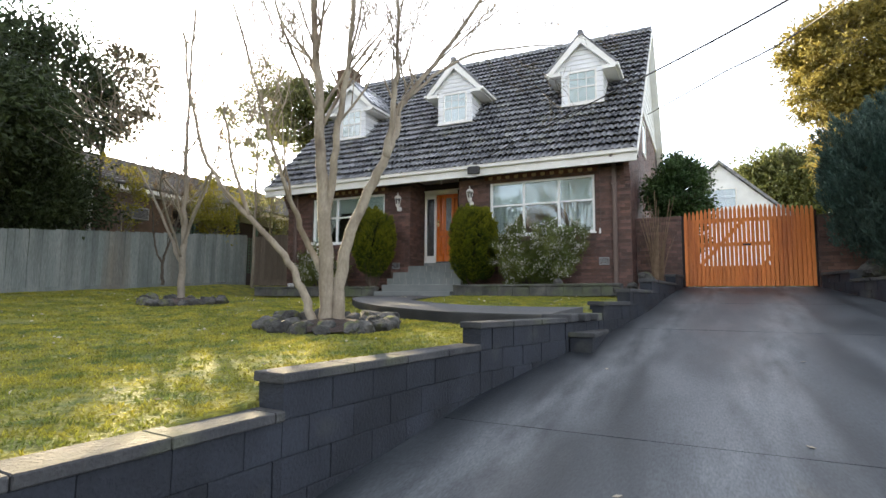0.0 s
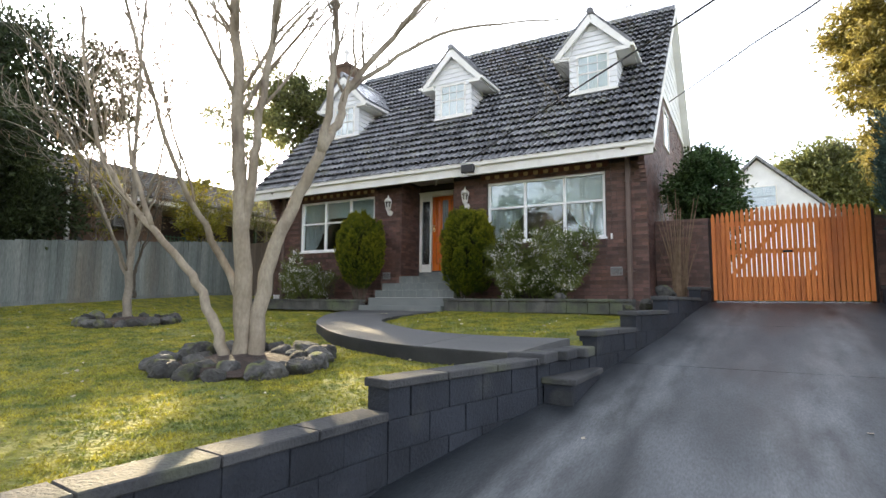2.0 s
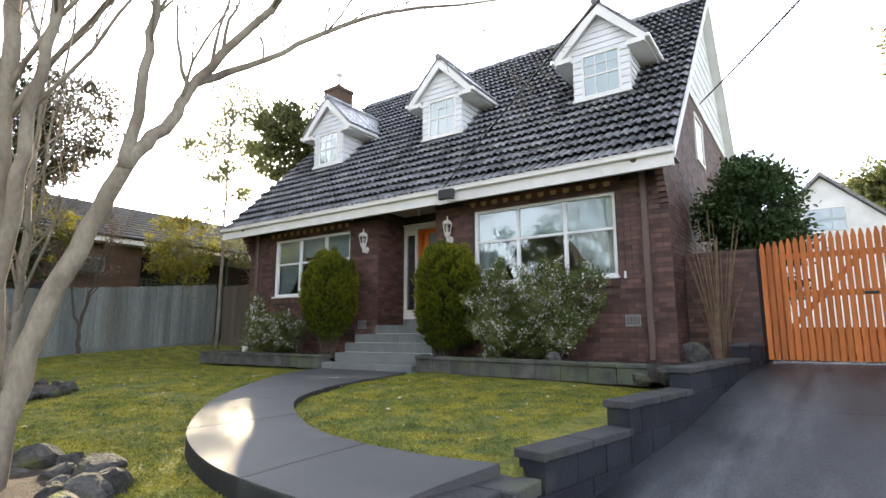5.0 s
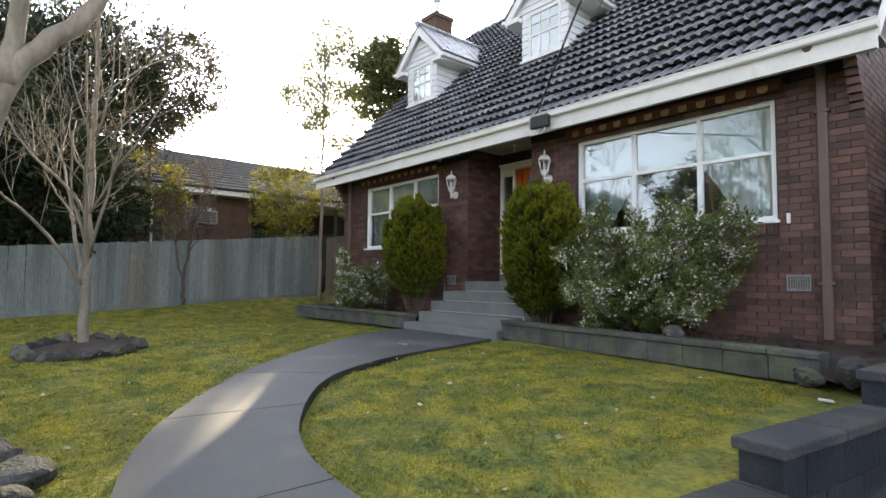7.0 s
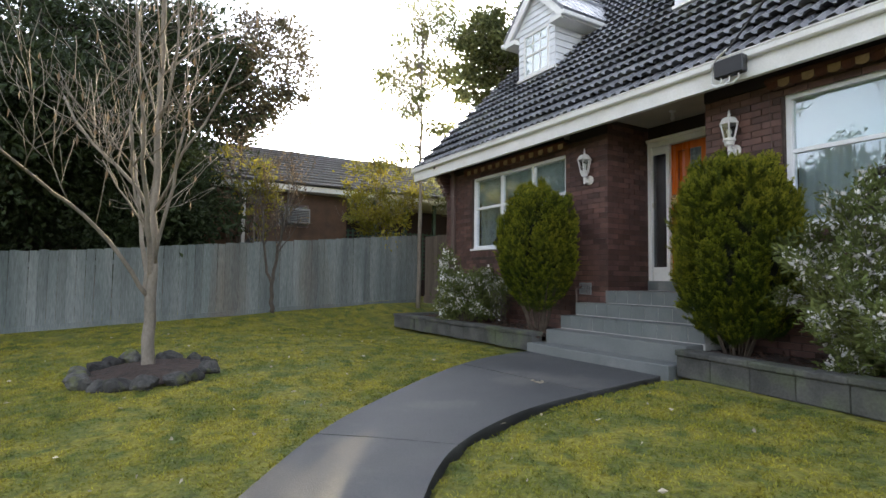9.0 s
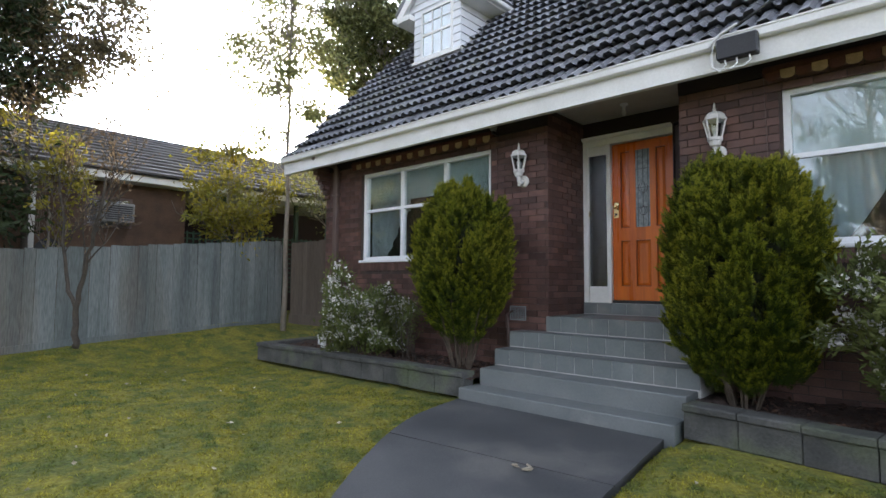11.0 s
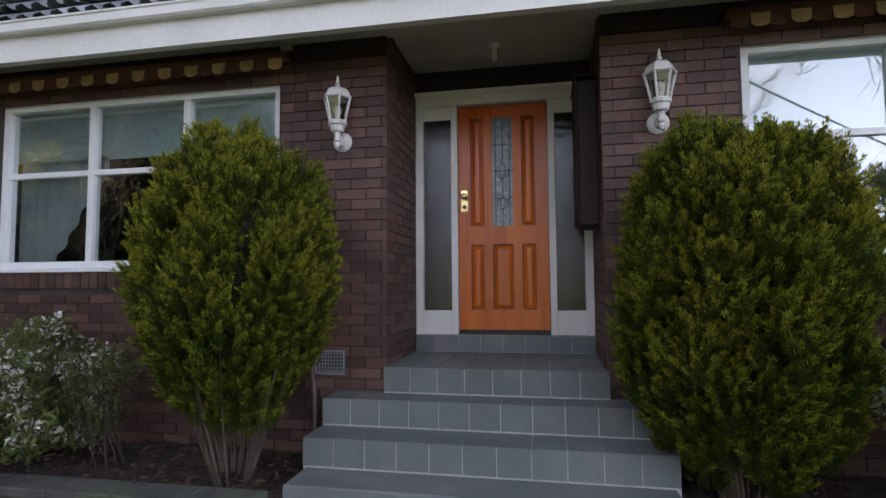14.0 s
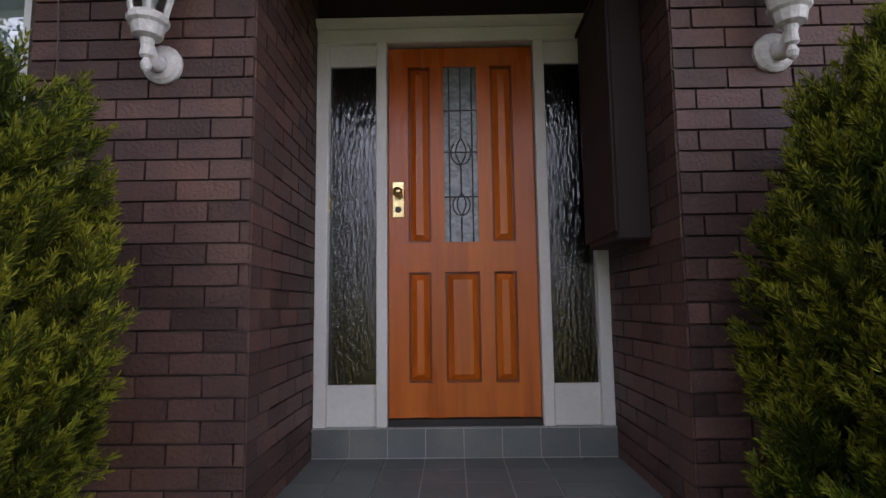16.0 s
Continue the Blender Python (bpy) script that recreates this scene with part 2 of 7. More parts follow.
for key, a, b_, tr in (("dark", (0.022, 0.034, 0.013), (0.045, 0.062, 0.022), 0.22), ("olive", (0.085, 0.1, 0.035), (0.15, 0.155, 0.05), 0.4), ("brown_green", (0.07, 0.06, 0.03), (0.12, 0.1, 0.05), 0.3), ("gum", (0.14, 0.155, 0.06), (0.24, 0.23, 0.085), 0.5),
                       ("gold", (0.15, 0.13, 0.032), (0.25, 0.2, 0.05), 0.35), ("cypress", (0.034, 0.056, 0.004), (0.082, 0.1, 0.008), 0.22),
                       ("cypress_tip", (0.17, 0.2, 0.012), (0.28, 0.275, 0.02), 0.3), ("hedge", (0.03, 0.062, 0.05), (0.062, 0.1, 0.082), 0.15),
                       ("camellia", (0.03, 0.062, 0.02), (0.062, 0.105, 0.032), 0.2), ("shrub", (0.095, 0.125, 0.032), (0.17, 0.19, 0.06), 0.3),
                       ("yellow", (0.17, 0.17, 0.025), (0.27, 0.23, 0.03), 0.4), ("flower", (0.78, 0.76, 0.73), (0.66, 0.63, 0.63), 0.3),
                       ("dry", (0.13, 0.09, 0.05), (0.2, 0.15, 0.09), 0.2), ("fallen", (0.4, 0.34, 0.24), (0.5, 0.45, 0.36), 0.1)):
    LEAF[key] = mat("leaf_" + key, a, b_, 1.3, 0.6, 0, 9, island=0.4, trans=tr, spec=0.3)


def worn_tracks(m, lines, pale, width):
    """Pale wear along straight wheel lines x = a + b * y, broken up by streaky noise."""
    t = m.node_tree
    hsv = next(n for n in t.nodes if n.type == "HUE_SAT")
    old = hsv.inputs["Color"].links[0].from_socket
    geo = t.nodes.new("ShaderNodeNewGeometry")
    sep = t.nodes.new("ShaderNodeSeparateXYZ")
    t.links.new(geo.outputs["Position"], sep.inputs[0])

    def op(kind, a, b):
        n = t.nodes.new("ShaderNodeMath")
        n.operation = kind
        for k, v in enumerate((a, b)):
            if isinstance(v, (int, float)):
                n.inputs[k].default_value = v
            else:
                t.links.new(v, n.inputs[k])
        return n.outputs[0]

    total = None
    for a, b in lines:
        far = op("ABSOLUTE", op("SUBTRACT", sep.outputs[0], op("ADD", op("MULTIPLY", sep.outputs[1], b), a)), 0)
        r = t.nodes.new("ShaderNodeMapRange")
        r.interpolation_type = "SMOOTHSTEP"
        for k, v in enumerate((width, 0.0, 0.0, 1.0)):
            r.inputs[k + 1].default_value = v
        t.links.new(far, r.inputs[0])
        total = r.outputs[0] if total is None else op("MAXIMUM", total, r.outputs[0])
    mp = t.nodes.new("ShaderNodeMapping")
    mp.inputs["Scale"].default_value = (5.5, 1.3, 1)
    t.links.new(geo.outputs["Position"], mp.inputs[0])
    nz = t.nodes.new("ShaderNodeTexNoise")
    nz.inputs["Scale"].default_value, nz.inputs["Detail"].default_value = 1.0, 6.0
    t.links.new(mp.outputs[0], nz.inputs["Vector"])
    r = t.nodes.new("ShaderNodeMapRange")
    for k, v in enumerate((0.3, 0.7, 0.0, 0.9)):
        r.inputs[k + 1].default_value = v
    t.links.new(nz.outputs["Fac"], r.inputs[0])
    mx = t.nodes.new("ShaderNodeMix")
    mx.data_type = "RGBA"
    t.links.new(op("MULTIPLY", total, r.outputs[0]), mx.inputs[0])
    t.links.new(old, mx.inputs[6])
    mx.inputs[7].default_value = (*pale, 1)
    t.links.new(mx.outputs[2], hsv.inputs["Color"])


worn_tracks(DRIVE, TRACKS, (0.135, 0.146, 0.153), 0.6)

# ---- mesh helpers ----
def part(name, bm, material, parent=None, label="", smooth=False):
    me = bpy.data.meshes.new(name)
    if isinstance(bm, bmesh.types.BMesh):
        bm.to_mesh(me)
        bm.free()
    else:
        me.from_pydata(*bm)
    me.materials.append(material)
    if smooth:
        me.shade_smooth()
    ob = new(name, me)
    if parent:
        ob.parent = parent
    if label:
        ob["label"] = label
    return ob


def thing(name, label, category, group="", kind="", at=(0, 0, 0)):
    ob = new(name)
    ob.location = at
    return tagged(ob, label, category, group, kind)


def box(bm, x0, x1, y0, y1, z0, z1, bevel=0.0, m=None):
    r = bmesh.ops.create_cube(bm, size=1.0)
    vs = r["verts"]
    for v in vs:
        v.co = Vector(((x0 + x1) / 2 + v.co.x * (x1 - x0), (y0 + y1) / 2 + v.co.y * (y1 - y0), (z0 + z1) / 2 + v.co.z * (z1 - z0)))
        if m:
            v.co = m @ v.co
    if bevel:
        es = list({e for v in vs for e in v.link_edges})
        bmesh.ops.bevel(bm, geom=es, offset=bevel, segments=1, affect="EDGES")
    return bm


def boxes(*specs, bevel=0.0):
    bm = bmesh.new()
    for s in specs:
        box(bm, *s, bevel=bevel)
    return bm


def prism(pts, axis, a, b):
    """A polygon drawn in the plane across the axis, thickened from a to b along it."""
    bm = bmesh.new()
    ring = []
    for h in (a, b):
        ring.append([bm.verts.new((h, p, q) if axis == "x" else (p, h, q) if axis == "y" else (p, q, h)) for p, q in pts])
    n = len(pts)
    bm.faces.new(ring[0])
    bm.faces.new(list(reversed(ring[1])))
    for i in range(n):
        bm.faces.new((ring[0][i], ring[1][i], ring[1][(i + 1) % n], ring[0][(i + 1) % n]))
    bmesh.ops.recalc_face_normals(bm, faces=bm.faces)
    return bm


def tube(points, radii, sides=8, data=None):
    """A bent, tapered tube as lists of corners and faces, added to data."""
    V, _, F = data if data else ([], [], [])
    pts = [Vector(p) for p in points]
    ref = Vector((0.31, 0.2, 0.93))
    first = len(V)
    for i, p in enumerate(pts):
        d = (pts[min(i + 1, len(pts) - 1)] - pts[max(i - 1, 0)]).normalized()
        if abs(d.dot(ref)) > 0.95:
            ref = Vector((0.9, -0.3, 0.1))
        u = d.cross(ref).normalized()
        w = d.cross(u)
        for k in range(sides):
            a = 2 * math.pi * k / sides
            V.append(tuple(p + (u * math.cos(a) + w * math.sin(a)) * radii[i]))
    for i in range(len(pts) - 1):
        for k in range(sides):
            a, b = first + i * sides + k, first + i * sides + (k + 1) % sides
            F.append((a, b, b + sides, a + sides))
    F.append(tuple(first + k for k in reversed(range(sides))))
    F.append(tuple(first + (len(pts) - 1) * sides + k for k in range(sides)))
    return (V, [], F)


def lathe(profile, sides=16, at=(0, 0, 0)):
    bm = bmesh.new()
    rings = [[bm.verts.new((at[0] + r * math.cos(2 * math.pi * k / sides), at[1] + r * math.sin(2 * math.pi * k / sides), at[2] + z)) for k in range(sides)] for r, z in profile]
    for a, b in zip(rings, rings[1:]):
        for k in range(sides):
            bm.faces.new((a[k], a[(k + 1) % sides], b[(k + 1) % sides], b[k]))
    bm.faces.new(list(reversed(rings[0])))
    bm.faces.new(rings[-1])
    return bm


def smooth(a, b, x):
    t = min(max((x - a) / (b - a), 0), 1)
    return t * t * (3 - 2 * t)


def interp(x, xs, ys):
    return float(np.interp(x, xs, ys))


# ---- ground heights ----
WALL_Y = (-8, 0, 2.4, 4.9, 6.8, 8.0, 9.2, 10.6, 12.0, 13.4, 14.3)
WALL_X = (-2.5, -2.35, -2.2, -1.98, -1.58, -1.32, -1.12, -0.9, -0.78, -0.62, -0.45)
RIGHT_Y = (-8, 0, 8, 12, 14.1)
RIGHT_X = (3.9, 3.7, 3.2, 2.75, 2.25)
PATH_OUT = [(-8.05, 12.2), (-7.9, 11.3), (-7.3, 10.2), (-6.22, 8.77), (-5.4, 8.0), (-4.5, 7.35), (-3.5, 6.95), (-2.5, 6.8), (-1.82, 6.78)]
PATH_IN = [(-5.86, 12.2), (-5.8, 11.5), (-5.66, 10.3), (-5.3, 9.4), (-4.85, 8.85), (-4.1, 8.3), (-3.3, 7.93), (-2.3, 7.8), (-1.6, 7.85)]


def drive_z(y):
    return interp(y, (-30, -9, -6, 0, 14.2, 18, 60), (-0.95, -0.95, -0.8, 0.0, 1.9, 2.0, 2.2))


def path_z(y):
    return interp(y, (6.7, 7.3, 8.8, 12.2), (1.37, 1.43, 1.53, 1.645))


def lawn_z(x, y):
    xc = max(x, -14.6)
    open_lawn = 0.03 * max(0, -4 - xc) + 0.02 * max(0, -9.5 - xc)
    by_bed = 0.03 + 0.39 * smooth(-12.7, -14.6, xc)
    base = 1.2 + 0.06 * (min(y, 13) - 6.5) + open_lawn + (by_bed - open_lawn) * smooth(8.5, 12.0, y)
    xi = interp(y, (6.7, 7.2, 7.7, 8.3, 8.85, 9.4, 10.3, 12.3), (0.0, -1.9, -2.9, -4.1, -4.85, -5.3, -5.66, -5.86))
    inner = path_z(y) - 0.03 + 0.012 * max(0, y - 9)
    k = smooth(-0.75, -0.15, x - xi) * smooth(6.6, 7.2, y)
    return base + (inner - base) * k


PATH_MID = [((a[0] + b[0]) / 2, (a[1] + b[1]) / 2, math.hypot(b[0] - a[0], b[1] - a[1]) / 2) for a, b in zip(PATH_OUT, PATH_IN)]


def near_path(x, y):
    """How far a place lies outside the path's edge (negative: on the path)."""
    best = 9.0
    for (xa, ya, ha), (xb, yb, hb) in zip(PATH_MID, PATH_MID[1:]):
        dx, dy = xb - xa, yb - ya
        t = min(max(((x - xa) * dx + (y - ya) * dy) / (dx * dx + dy * dy), 0), 1)
        best = min(best, math.hypot(x - xa - t * dx, y - ya - t * dy) - (ha + (hb - ha) * t))
    return best


def ground_z(x, y):
    if y < -4:
        return drive_z(y) - 0.06 + 0.12 * smooth(-5.0, -4, y)
    wx, rx = interp(y, WALL_Y, WALL_X), interp(y, RIGHT_Y, RIGHT_X)
    if y > 14.4:
        return 2.0 + 0.004 * max(0, y - 30)
    if x < wx - 0.12:
        z = lawn_z(x, y)
        if y < 12.6 and x > -8.6:
            k = near_path(x, y)
            z = min(z, path_z(y) - 0.035 - 0.1 * smooth(0.12, -0.12, k)) if k < 0.25 else z
        return z
    if x > rx + 0.15:
        return drive_z(y) + 0.25 + 0.02 * min(x - rx, 5)
    return drive_z(y) - 0.06


# ---- ground, lawn, drive, path ----
def axis_steps(*spans):
    out = []
    for a, b, s in spans:
        n = max(1, round((b - a) / s))
        out += [a + (b - a) * i / n for i in range(n)]
    return out + [spans[-1][1]]


gx = axis_steps((-400, -60, 60), (-60, -16, 4), (-16, -3, 0.25), (-3, 0, 0.1), (0, 2, 0.5), (2, 5, 0.12), (5, 40, 5), (40, 400, 60))
gy = axis_steps((-400, -40, 60), (-40, -8, 4), (-8, 0, 0.5), (0, 14.4, 0.2), (14.4, 14.8, 0.2), (14.8, 40, 4), (40, 400, 60))
verts, faces = [], []
for yy in gy:
    for xx in gx:
        z = ground_z(xx, yy)
        if abs(xx) < 16 and 0 < yy < 14:
            z += 0.02 * noise.noise((xx * 0.9, yy * 0.9, 0)) + 0.008 * noise.noise((xx * 4, yy * 4, 3))
        verts.append((xx, yy, z))
nx = len(gx)
for j in range(len(gy) - 1):
    for i in range(nx - 1):
        faces.append((j * nx + i, j * nx + i + 1, (j + 1) * nx + i + 1, (j + 1) * nx + i))
ground = part("ground", (verts, [], faces), LAWN, smooth=True)
tagged(ground, "mossy winter lawn and surrounding ground", "ground", kind="structure")


def strip(left, right, zf, thick, name, material, label, cat):
    """A slab between two edge lines."""
    V, F = [], []
    m = len(left)
    cols = 8
    for (a, b) in zip(left, right):
        for k in range(cols + 1):
            x, y = a[0] + (b[0] - a[0]) * k / cols, a[1] + (b[1] - a[1]) * k / cols
            V.append((x, y, zf(x, y)))
    for i in range(m - 1):
        for k in range(cols):
            p = i * (cols + 1) + k
            F.append((p, p + 1, p + cols + 2, p + cols + 1))
    for k0 in (0, cols):
        s = len(V)
        for i in range(m):
            x, y, z = V[i * (cols + 1) + k0]
            V.append((x, y, z - thick))
        for i in range(m - 1):
            a, b = i * (cols + 1) + k0, (i + 1) * (cols + 1) + k0
            F.append((a, b, s + i + 1, s + i) if k0 == 0 else (b, a, s + i, s + i + 1))
    for i0 in (0, m - 1):
        row = [i0 * (cols + 1) + k for k in range(cols + 1)]
        s = len(V)
        for q in row:
            x, y, z = V[q]
            V.append((x, y, z - thick))
        for k in range(cols):
            F.append((row[k], row[k + 1], s + k + 1, s + k) if i0 else (row[k + 1], row[k], s + k, s + k + 1))
    ob = part(name, (V, [], F), material)
    return tagged(ob, label, cat, kind="structure")


def catmull(pts, n=8):
    out = []
    P = [Vector(p) for p in pts]
    for i in range(len(P) - 1):
        p0, p1, p2, p3 = P[max(i - 1, 0)], P[i], P[i + 1], P[min(i + 2, len(P) - 1)]
        for k in range(n):
            t = k / n
            out.append(0.5 * ((2 * p1) + (p2 - p0) * t + (2 * p0 - 5 * p1 + 4 * p2 - p3) * t * t + (3 * p1 - p0 - 3 * p2 + p3) * t ** 3))
    out.append(P[-1])
    return out


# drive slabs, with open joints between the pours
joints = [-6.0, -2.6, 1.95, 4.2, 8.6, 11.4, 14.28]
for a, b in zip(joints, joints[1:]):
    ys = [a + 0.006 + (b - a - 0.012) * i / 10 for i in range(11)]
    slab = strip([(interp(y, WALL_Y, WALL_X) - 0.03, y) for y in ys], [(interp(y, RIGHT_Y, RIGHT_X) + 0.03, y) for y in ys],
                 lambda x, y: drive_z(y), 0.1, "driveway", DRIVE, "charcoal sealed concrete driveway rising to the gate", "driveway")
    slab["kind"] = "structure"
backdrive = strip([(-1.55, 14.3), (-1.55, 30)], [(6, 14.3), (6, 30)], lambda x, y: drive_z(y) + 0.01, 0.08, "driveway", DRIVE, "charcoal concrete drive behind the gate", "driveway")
left, right = catmull(PATH_OUT), catmull(PATH_IN)
cuts = [0, 11, 26, 38, 52, 65]
for a, b in zip(cuts, cuts[1:]):
    b = min(b, len(left) - 1)
    sl, sr = [Vector(p) for p in left[a:b + 1]], [Vector(p) for p in right[a:b + 1]]
    for edge in (sl, sr):
        edge[0], edge[-1] = edge[0].lerp(edge[1], 0.05), edge[-1].lerp(edge[-2], 0.05)
    strip(sl, sr, lambda x, y: path_z(y), 0.22, "garden_path", PATH, "curved charcoal concrete garden path", "path")
under = strip(left, right, lambda x, y: path_z(y) - 0.015, 0.2, "path_base", PATH, "concrete bed in the path joints", "path")
road = strip([(-60, -18), (60, -18)][::-1], [(-60, -9.5), (60, -9.5)][::-1], lambda x, y: -0.9, 0.1, "road", ASPHALT, "asphalt street in front of the house", "road")


# ---- house ----
FY, DY = 13.40, 14.32            # front wall face, door plane
HX0, HX1, HBACK = -12.2, -1.55, 23.4
EAVE_Y, EAVE_Z, RIDGE_Y, RIDGE_Z = 12.9, 5.06, 18.4, 10.56
RX0, RX1 = -12.75, -1.34
WIN_L, WIN_R, SILL, HEAD = (-11.2, -8.52), (-5.17, -2.40), 3.25, 4.70
PX0, PX1 = -7.64, -6.08
COURSE, BLEN, JOINT = 0.0785, 0.24, 0.009

house = thing("house", "dark brown brick house with grey tiled roof and dormers", "house")


def wall_cells(u0, u1, z0, z1, holes):
    us = sorted({u0, u1, *[h[0] for h in holes], *[h[1] for h in holes]})
    zs = sorted({z0, z1, *[h[2] for h in holes], *[h[3] for h in holes]})
    out = []
    for a, b in zip(us, us[1:]):
        for c, d in zip(zs, zs[1:]):
            if not any(h[0] <= (a + b) / 2 <= h[1] and h[2] <= (c + d) / 2 <= h[3] for h in holes):
                out.append((a, b, c, d))
    return out


front_holes = [(*WIN_L, SILL, HEAD), (*WIN_R, SILL, HEAD), (PX0, PX1, 1.4, 5.06)]
bm = bmesh.new()
for a, b, c, d in wall_cells(HX0 + 0.01, HX1 - 0.01, 1.4, 5.06, front_holes):
    box(bm, a, b, FY + 0.012, FY + 0.25, c, d)
bmesh.ops.remove_doubles(bm, verts=bm.verts, dist=0.0005)
part("front_wall", bm, MORTAR, house)
part("porch_return", boxes((PX0 - 0.24, PX0 - 0.012, FY + 0.25, DY + 0.3, 1.4, 5.06)), MORTAR, house)
part("porch_return", boxes((PX1 + 0.012, PX1 + 0.24, FY + 0.25, DY + 0.3, 1.4, 5.06)), MORTAR, house)
gable = [(FY + 0.25, 1.4), (HBACK, 1.4), (HBACK, 5.0), (RIDGE_Y, RIDGE_Z - 0.25), (FY + 0.25, 5.4)]
part("side_wall", prism([(FY + 0.25, 1.4), (HBACK, 1.4), (HBACK, 5.0), (21.5, 7.2), (15.3, 7.2), (FY + 0.25, 5.3)], "x", HX1 - 0.25, HX1 - 0.012), MORTAR, house)
part("side_wall", prism(gable, "x", HX0 + 0.012, HX0 + 0.25), MORTAR, house)
part("back_wall", boxes((HX0 + 0.01, HX1 - 0.01, HBACK - 0.2, HBACK, 1.4, 5.2)), MORTAR, house)
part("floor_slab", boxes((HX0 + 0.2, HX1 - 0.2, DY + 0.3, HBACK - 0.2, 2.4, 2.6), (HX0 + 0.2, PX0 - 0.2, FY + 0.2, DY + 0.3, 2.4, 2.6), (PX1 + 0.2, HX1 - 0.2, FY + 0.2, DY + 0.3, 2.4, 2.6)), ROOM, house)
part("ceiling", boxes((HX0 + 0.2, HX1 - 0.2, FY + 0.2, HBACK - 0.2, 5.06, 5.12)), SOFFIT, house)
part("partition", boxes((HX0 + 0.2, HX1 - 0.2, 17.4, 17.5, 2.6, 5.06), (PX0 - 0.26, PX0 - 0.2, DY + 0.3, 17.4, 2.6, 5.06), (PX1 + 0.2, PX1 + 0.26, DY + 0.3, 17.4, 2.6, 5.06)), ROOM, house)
# boarded gable above the brick
for i in range(24):
    z0 = 7.2 + i * 0.145
    z1 = min(z0 + 0.145, RIDGE_Z - 0.16)
    if z0 > RIDGE_Z - 0.2:
        break
    ya, yb = FY - 0.2 + (z0 - 5.2) / 0.99, 2 * RIDGE_Y - (FY - 0.2) - (z0 - 5.2) / 0.99
    yc, yd = FY - 0.2 + (z1 - 5.2) / 0.99, 2 * RIDGE_Y - (FY - 0.2) - (z1 - 5.2) / 0.99
    part("weatherboard", prism([(ya, z0), (yb, z0), (yd, z1), (yc, z1)], "x", HX1 - 0.1, HX1 + 0.03 - 0.012 * (i % 2)), BOARD, house)

# roof deck: two sheets with thickness
for sgn in (1, -1):
    y_e = EAVE_Y if sgn > 0 else 2 * RIDGE_Y - EAVE_Y
    pts = [(y_e, EAVE_Z), (RIDGE_Y, RIDGE_Z), (RIDGE_Y, RIDGE_Z - 0.14), (y_e, EAVE_Z - 0.14)]
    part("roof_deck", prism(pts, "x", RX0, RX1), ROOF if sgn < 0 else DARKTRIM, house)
part("fascia", boxes((RX0, RX1, EAVE_Y - 0.03, EAVE_Y + 0.04, 4.81, 5.03)), WHITE, house, "white painted fascia board")
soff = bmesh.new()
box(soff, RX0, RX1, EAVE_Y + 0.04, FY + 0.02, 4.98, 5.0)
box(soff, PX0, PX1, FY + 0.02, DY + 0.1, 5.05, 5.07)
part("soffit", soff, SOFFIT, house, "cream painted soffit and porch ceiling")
part("eave_beam", boxes((HX0, PX0, FY - 0.02, FY + 0.012, 4.84, 4.985), (PX1, HX1, FY - 0.02, FY + 0.012, 4.84, 4.985)), DARKTRIM, house)
part("barge", prism([(EAVE_Y - 0.02, EAVE_Z - 0.13), (EAVE_Y - 0.02, EAVE_Z + 0.02), (RIDGE_Y, RIDGE_Z + 0.02), (RIDGE_Y, RIDGE_Z - 0.14)], "x", RX1, RX1 + 0.03), WHITE, house)
part("barge", prism([(2 * RIDGE_Y - EAVE_Y, EAVE_Z - 0.13), (2 * RIDGE_Y - EAVE_Y, EAVE_Z + 0.02), (RIDGE_Y, RIDGE_Z + 0.02), (RIDGE_Y, RIDGE_Z - 0.14)], "x", RX1, RX1 + 0.03), WHITE, house)
part("barge", prism([(EAVE_Y - 0.02, EAVE_Z - 0.13), (EAVE_Y - 0.02, EAVE_Z + 0.02), (RIDGE_Y, RIDGE_Z + 0.02), (RIDGE_Y, RIDGE_Z - 0.22)], "x", RX0 - 0.03, RX0), WHITE, house)
part("verge_soffit", prism([(EAVE_Y, EAVE_Z - 0.16), (RIDGE_Y, RIDGE_Z - 0.16), (RIDGE_Y, RIDGE_Z - 0.18), (EAVE_Y, EAVE_Z - 0.18)], "x", HX1, RX1), BOARD, house)
part("verge_soffit", prism([(2 * RIDGE_Y - EAVE_Y, EAVE_Z - 0.16), (RIDGE_Y, RIDGE_Z - 0.16), (RIDGE_Y, RIDGE_Z - 0.18), (2 * RIDGE_Y - EAVE_Y, EAVE_Z - 0.18)], "x", HX1, RX1), BOARD, house)

# gutter: quad profile along the eave
gut = [(EAVE_Y - 0.032, 5.0), (EAVE_Y - 0.085, 5.0), (EAVE_Y - 0.1, 5.015), (EAVE_Y - 0.1, 5.075), (EAVE_Y - 0.11, 5.082), (EAVE_Y - 0.11, 5.095), (EAVE_Y - 0.088, 5.095), (EAVE_Y - 0.088, 5.02), (EAVE_Y - 0.032, 5.02)]
part("gutter", prism(gut, "x", RX0 - 0.02, RX1 + 0.02), WHITE, house, "cream painted metal gutter")


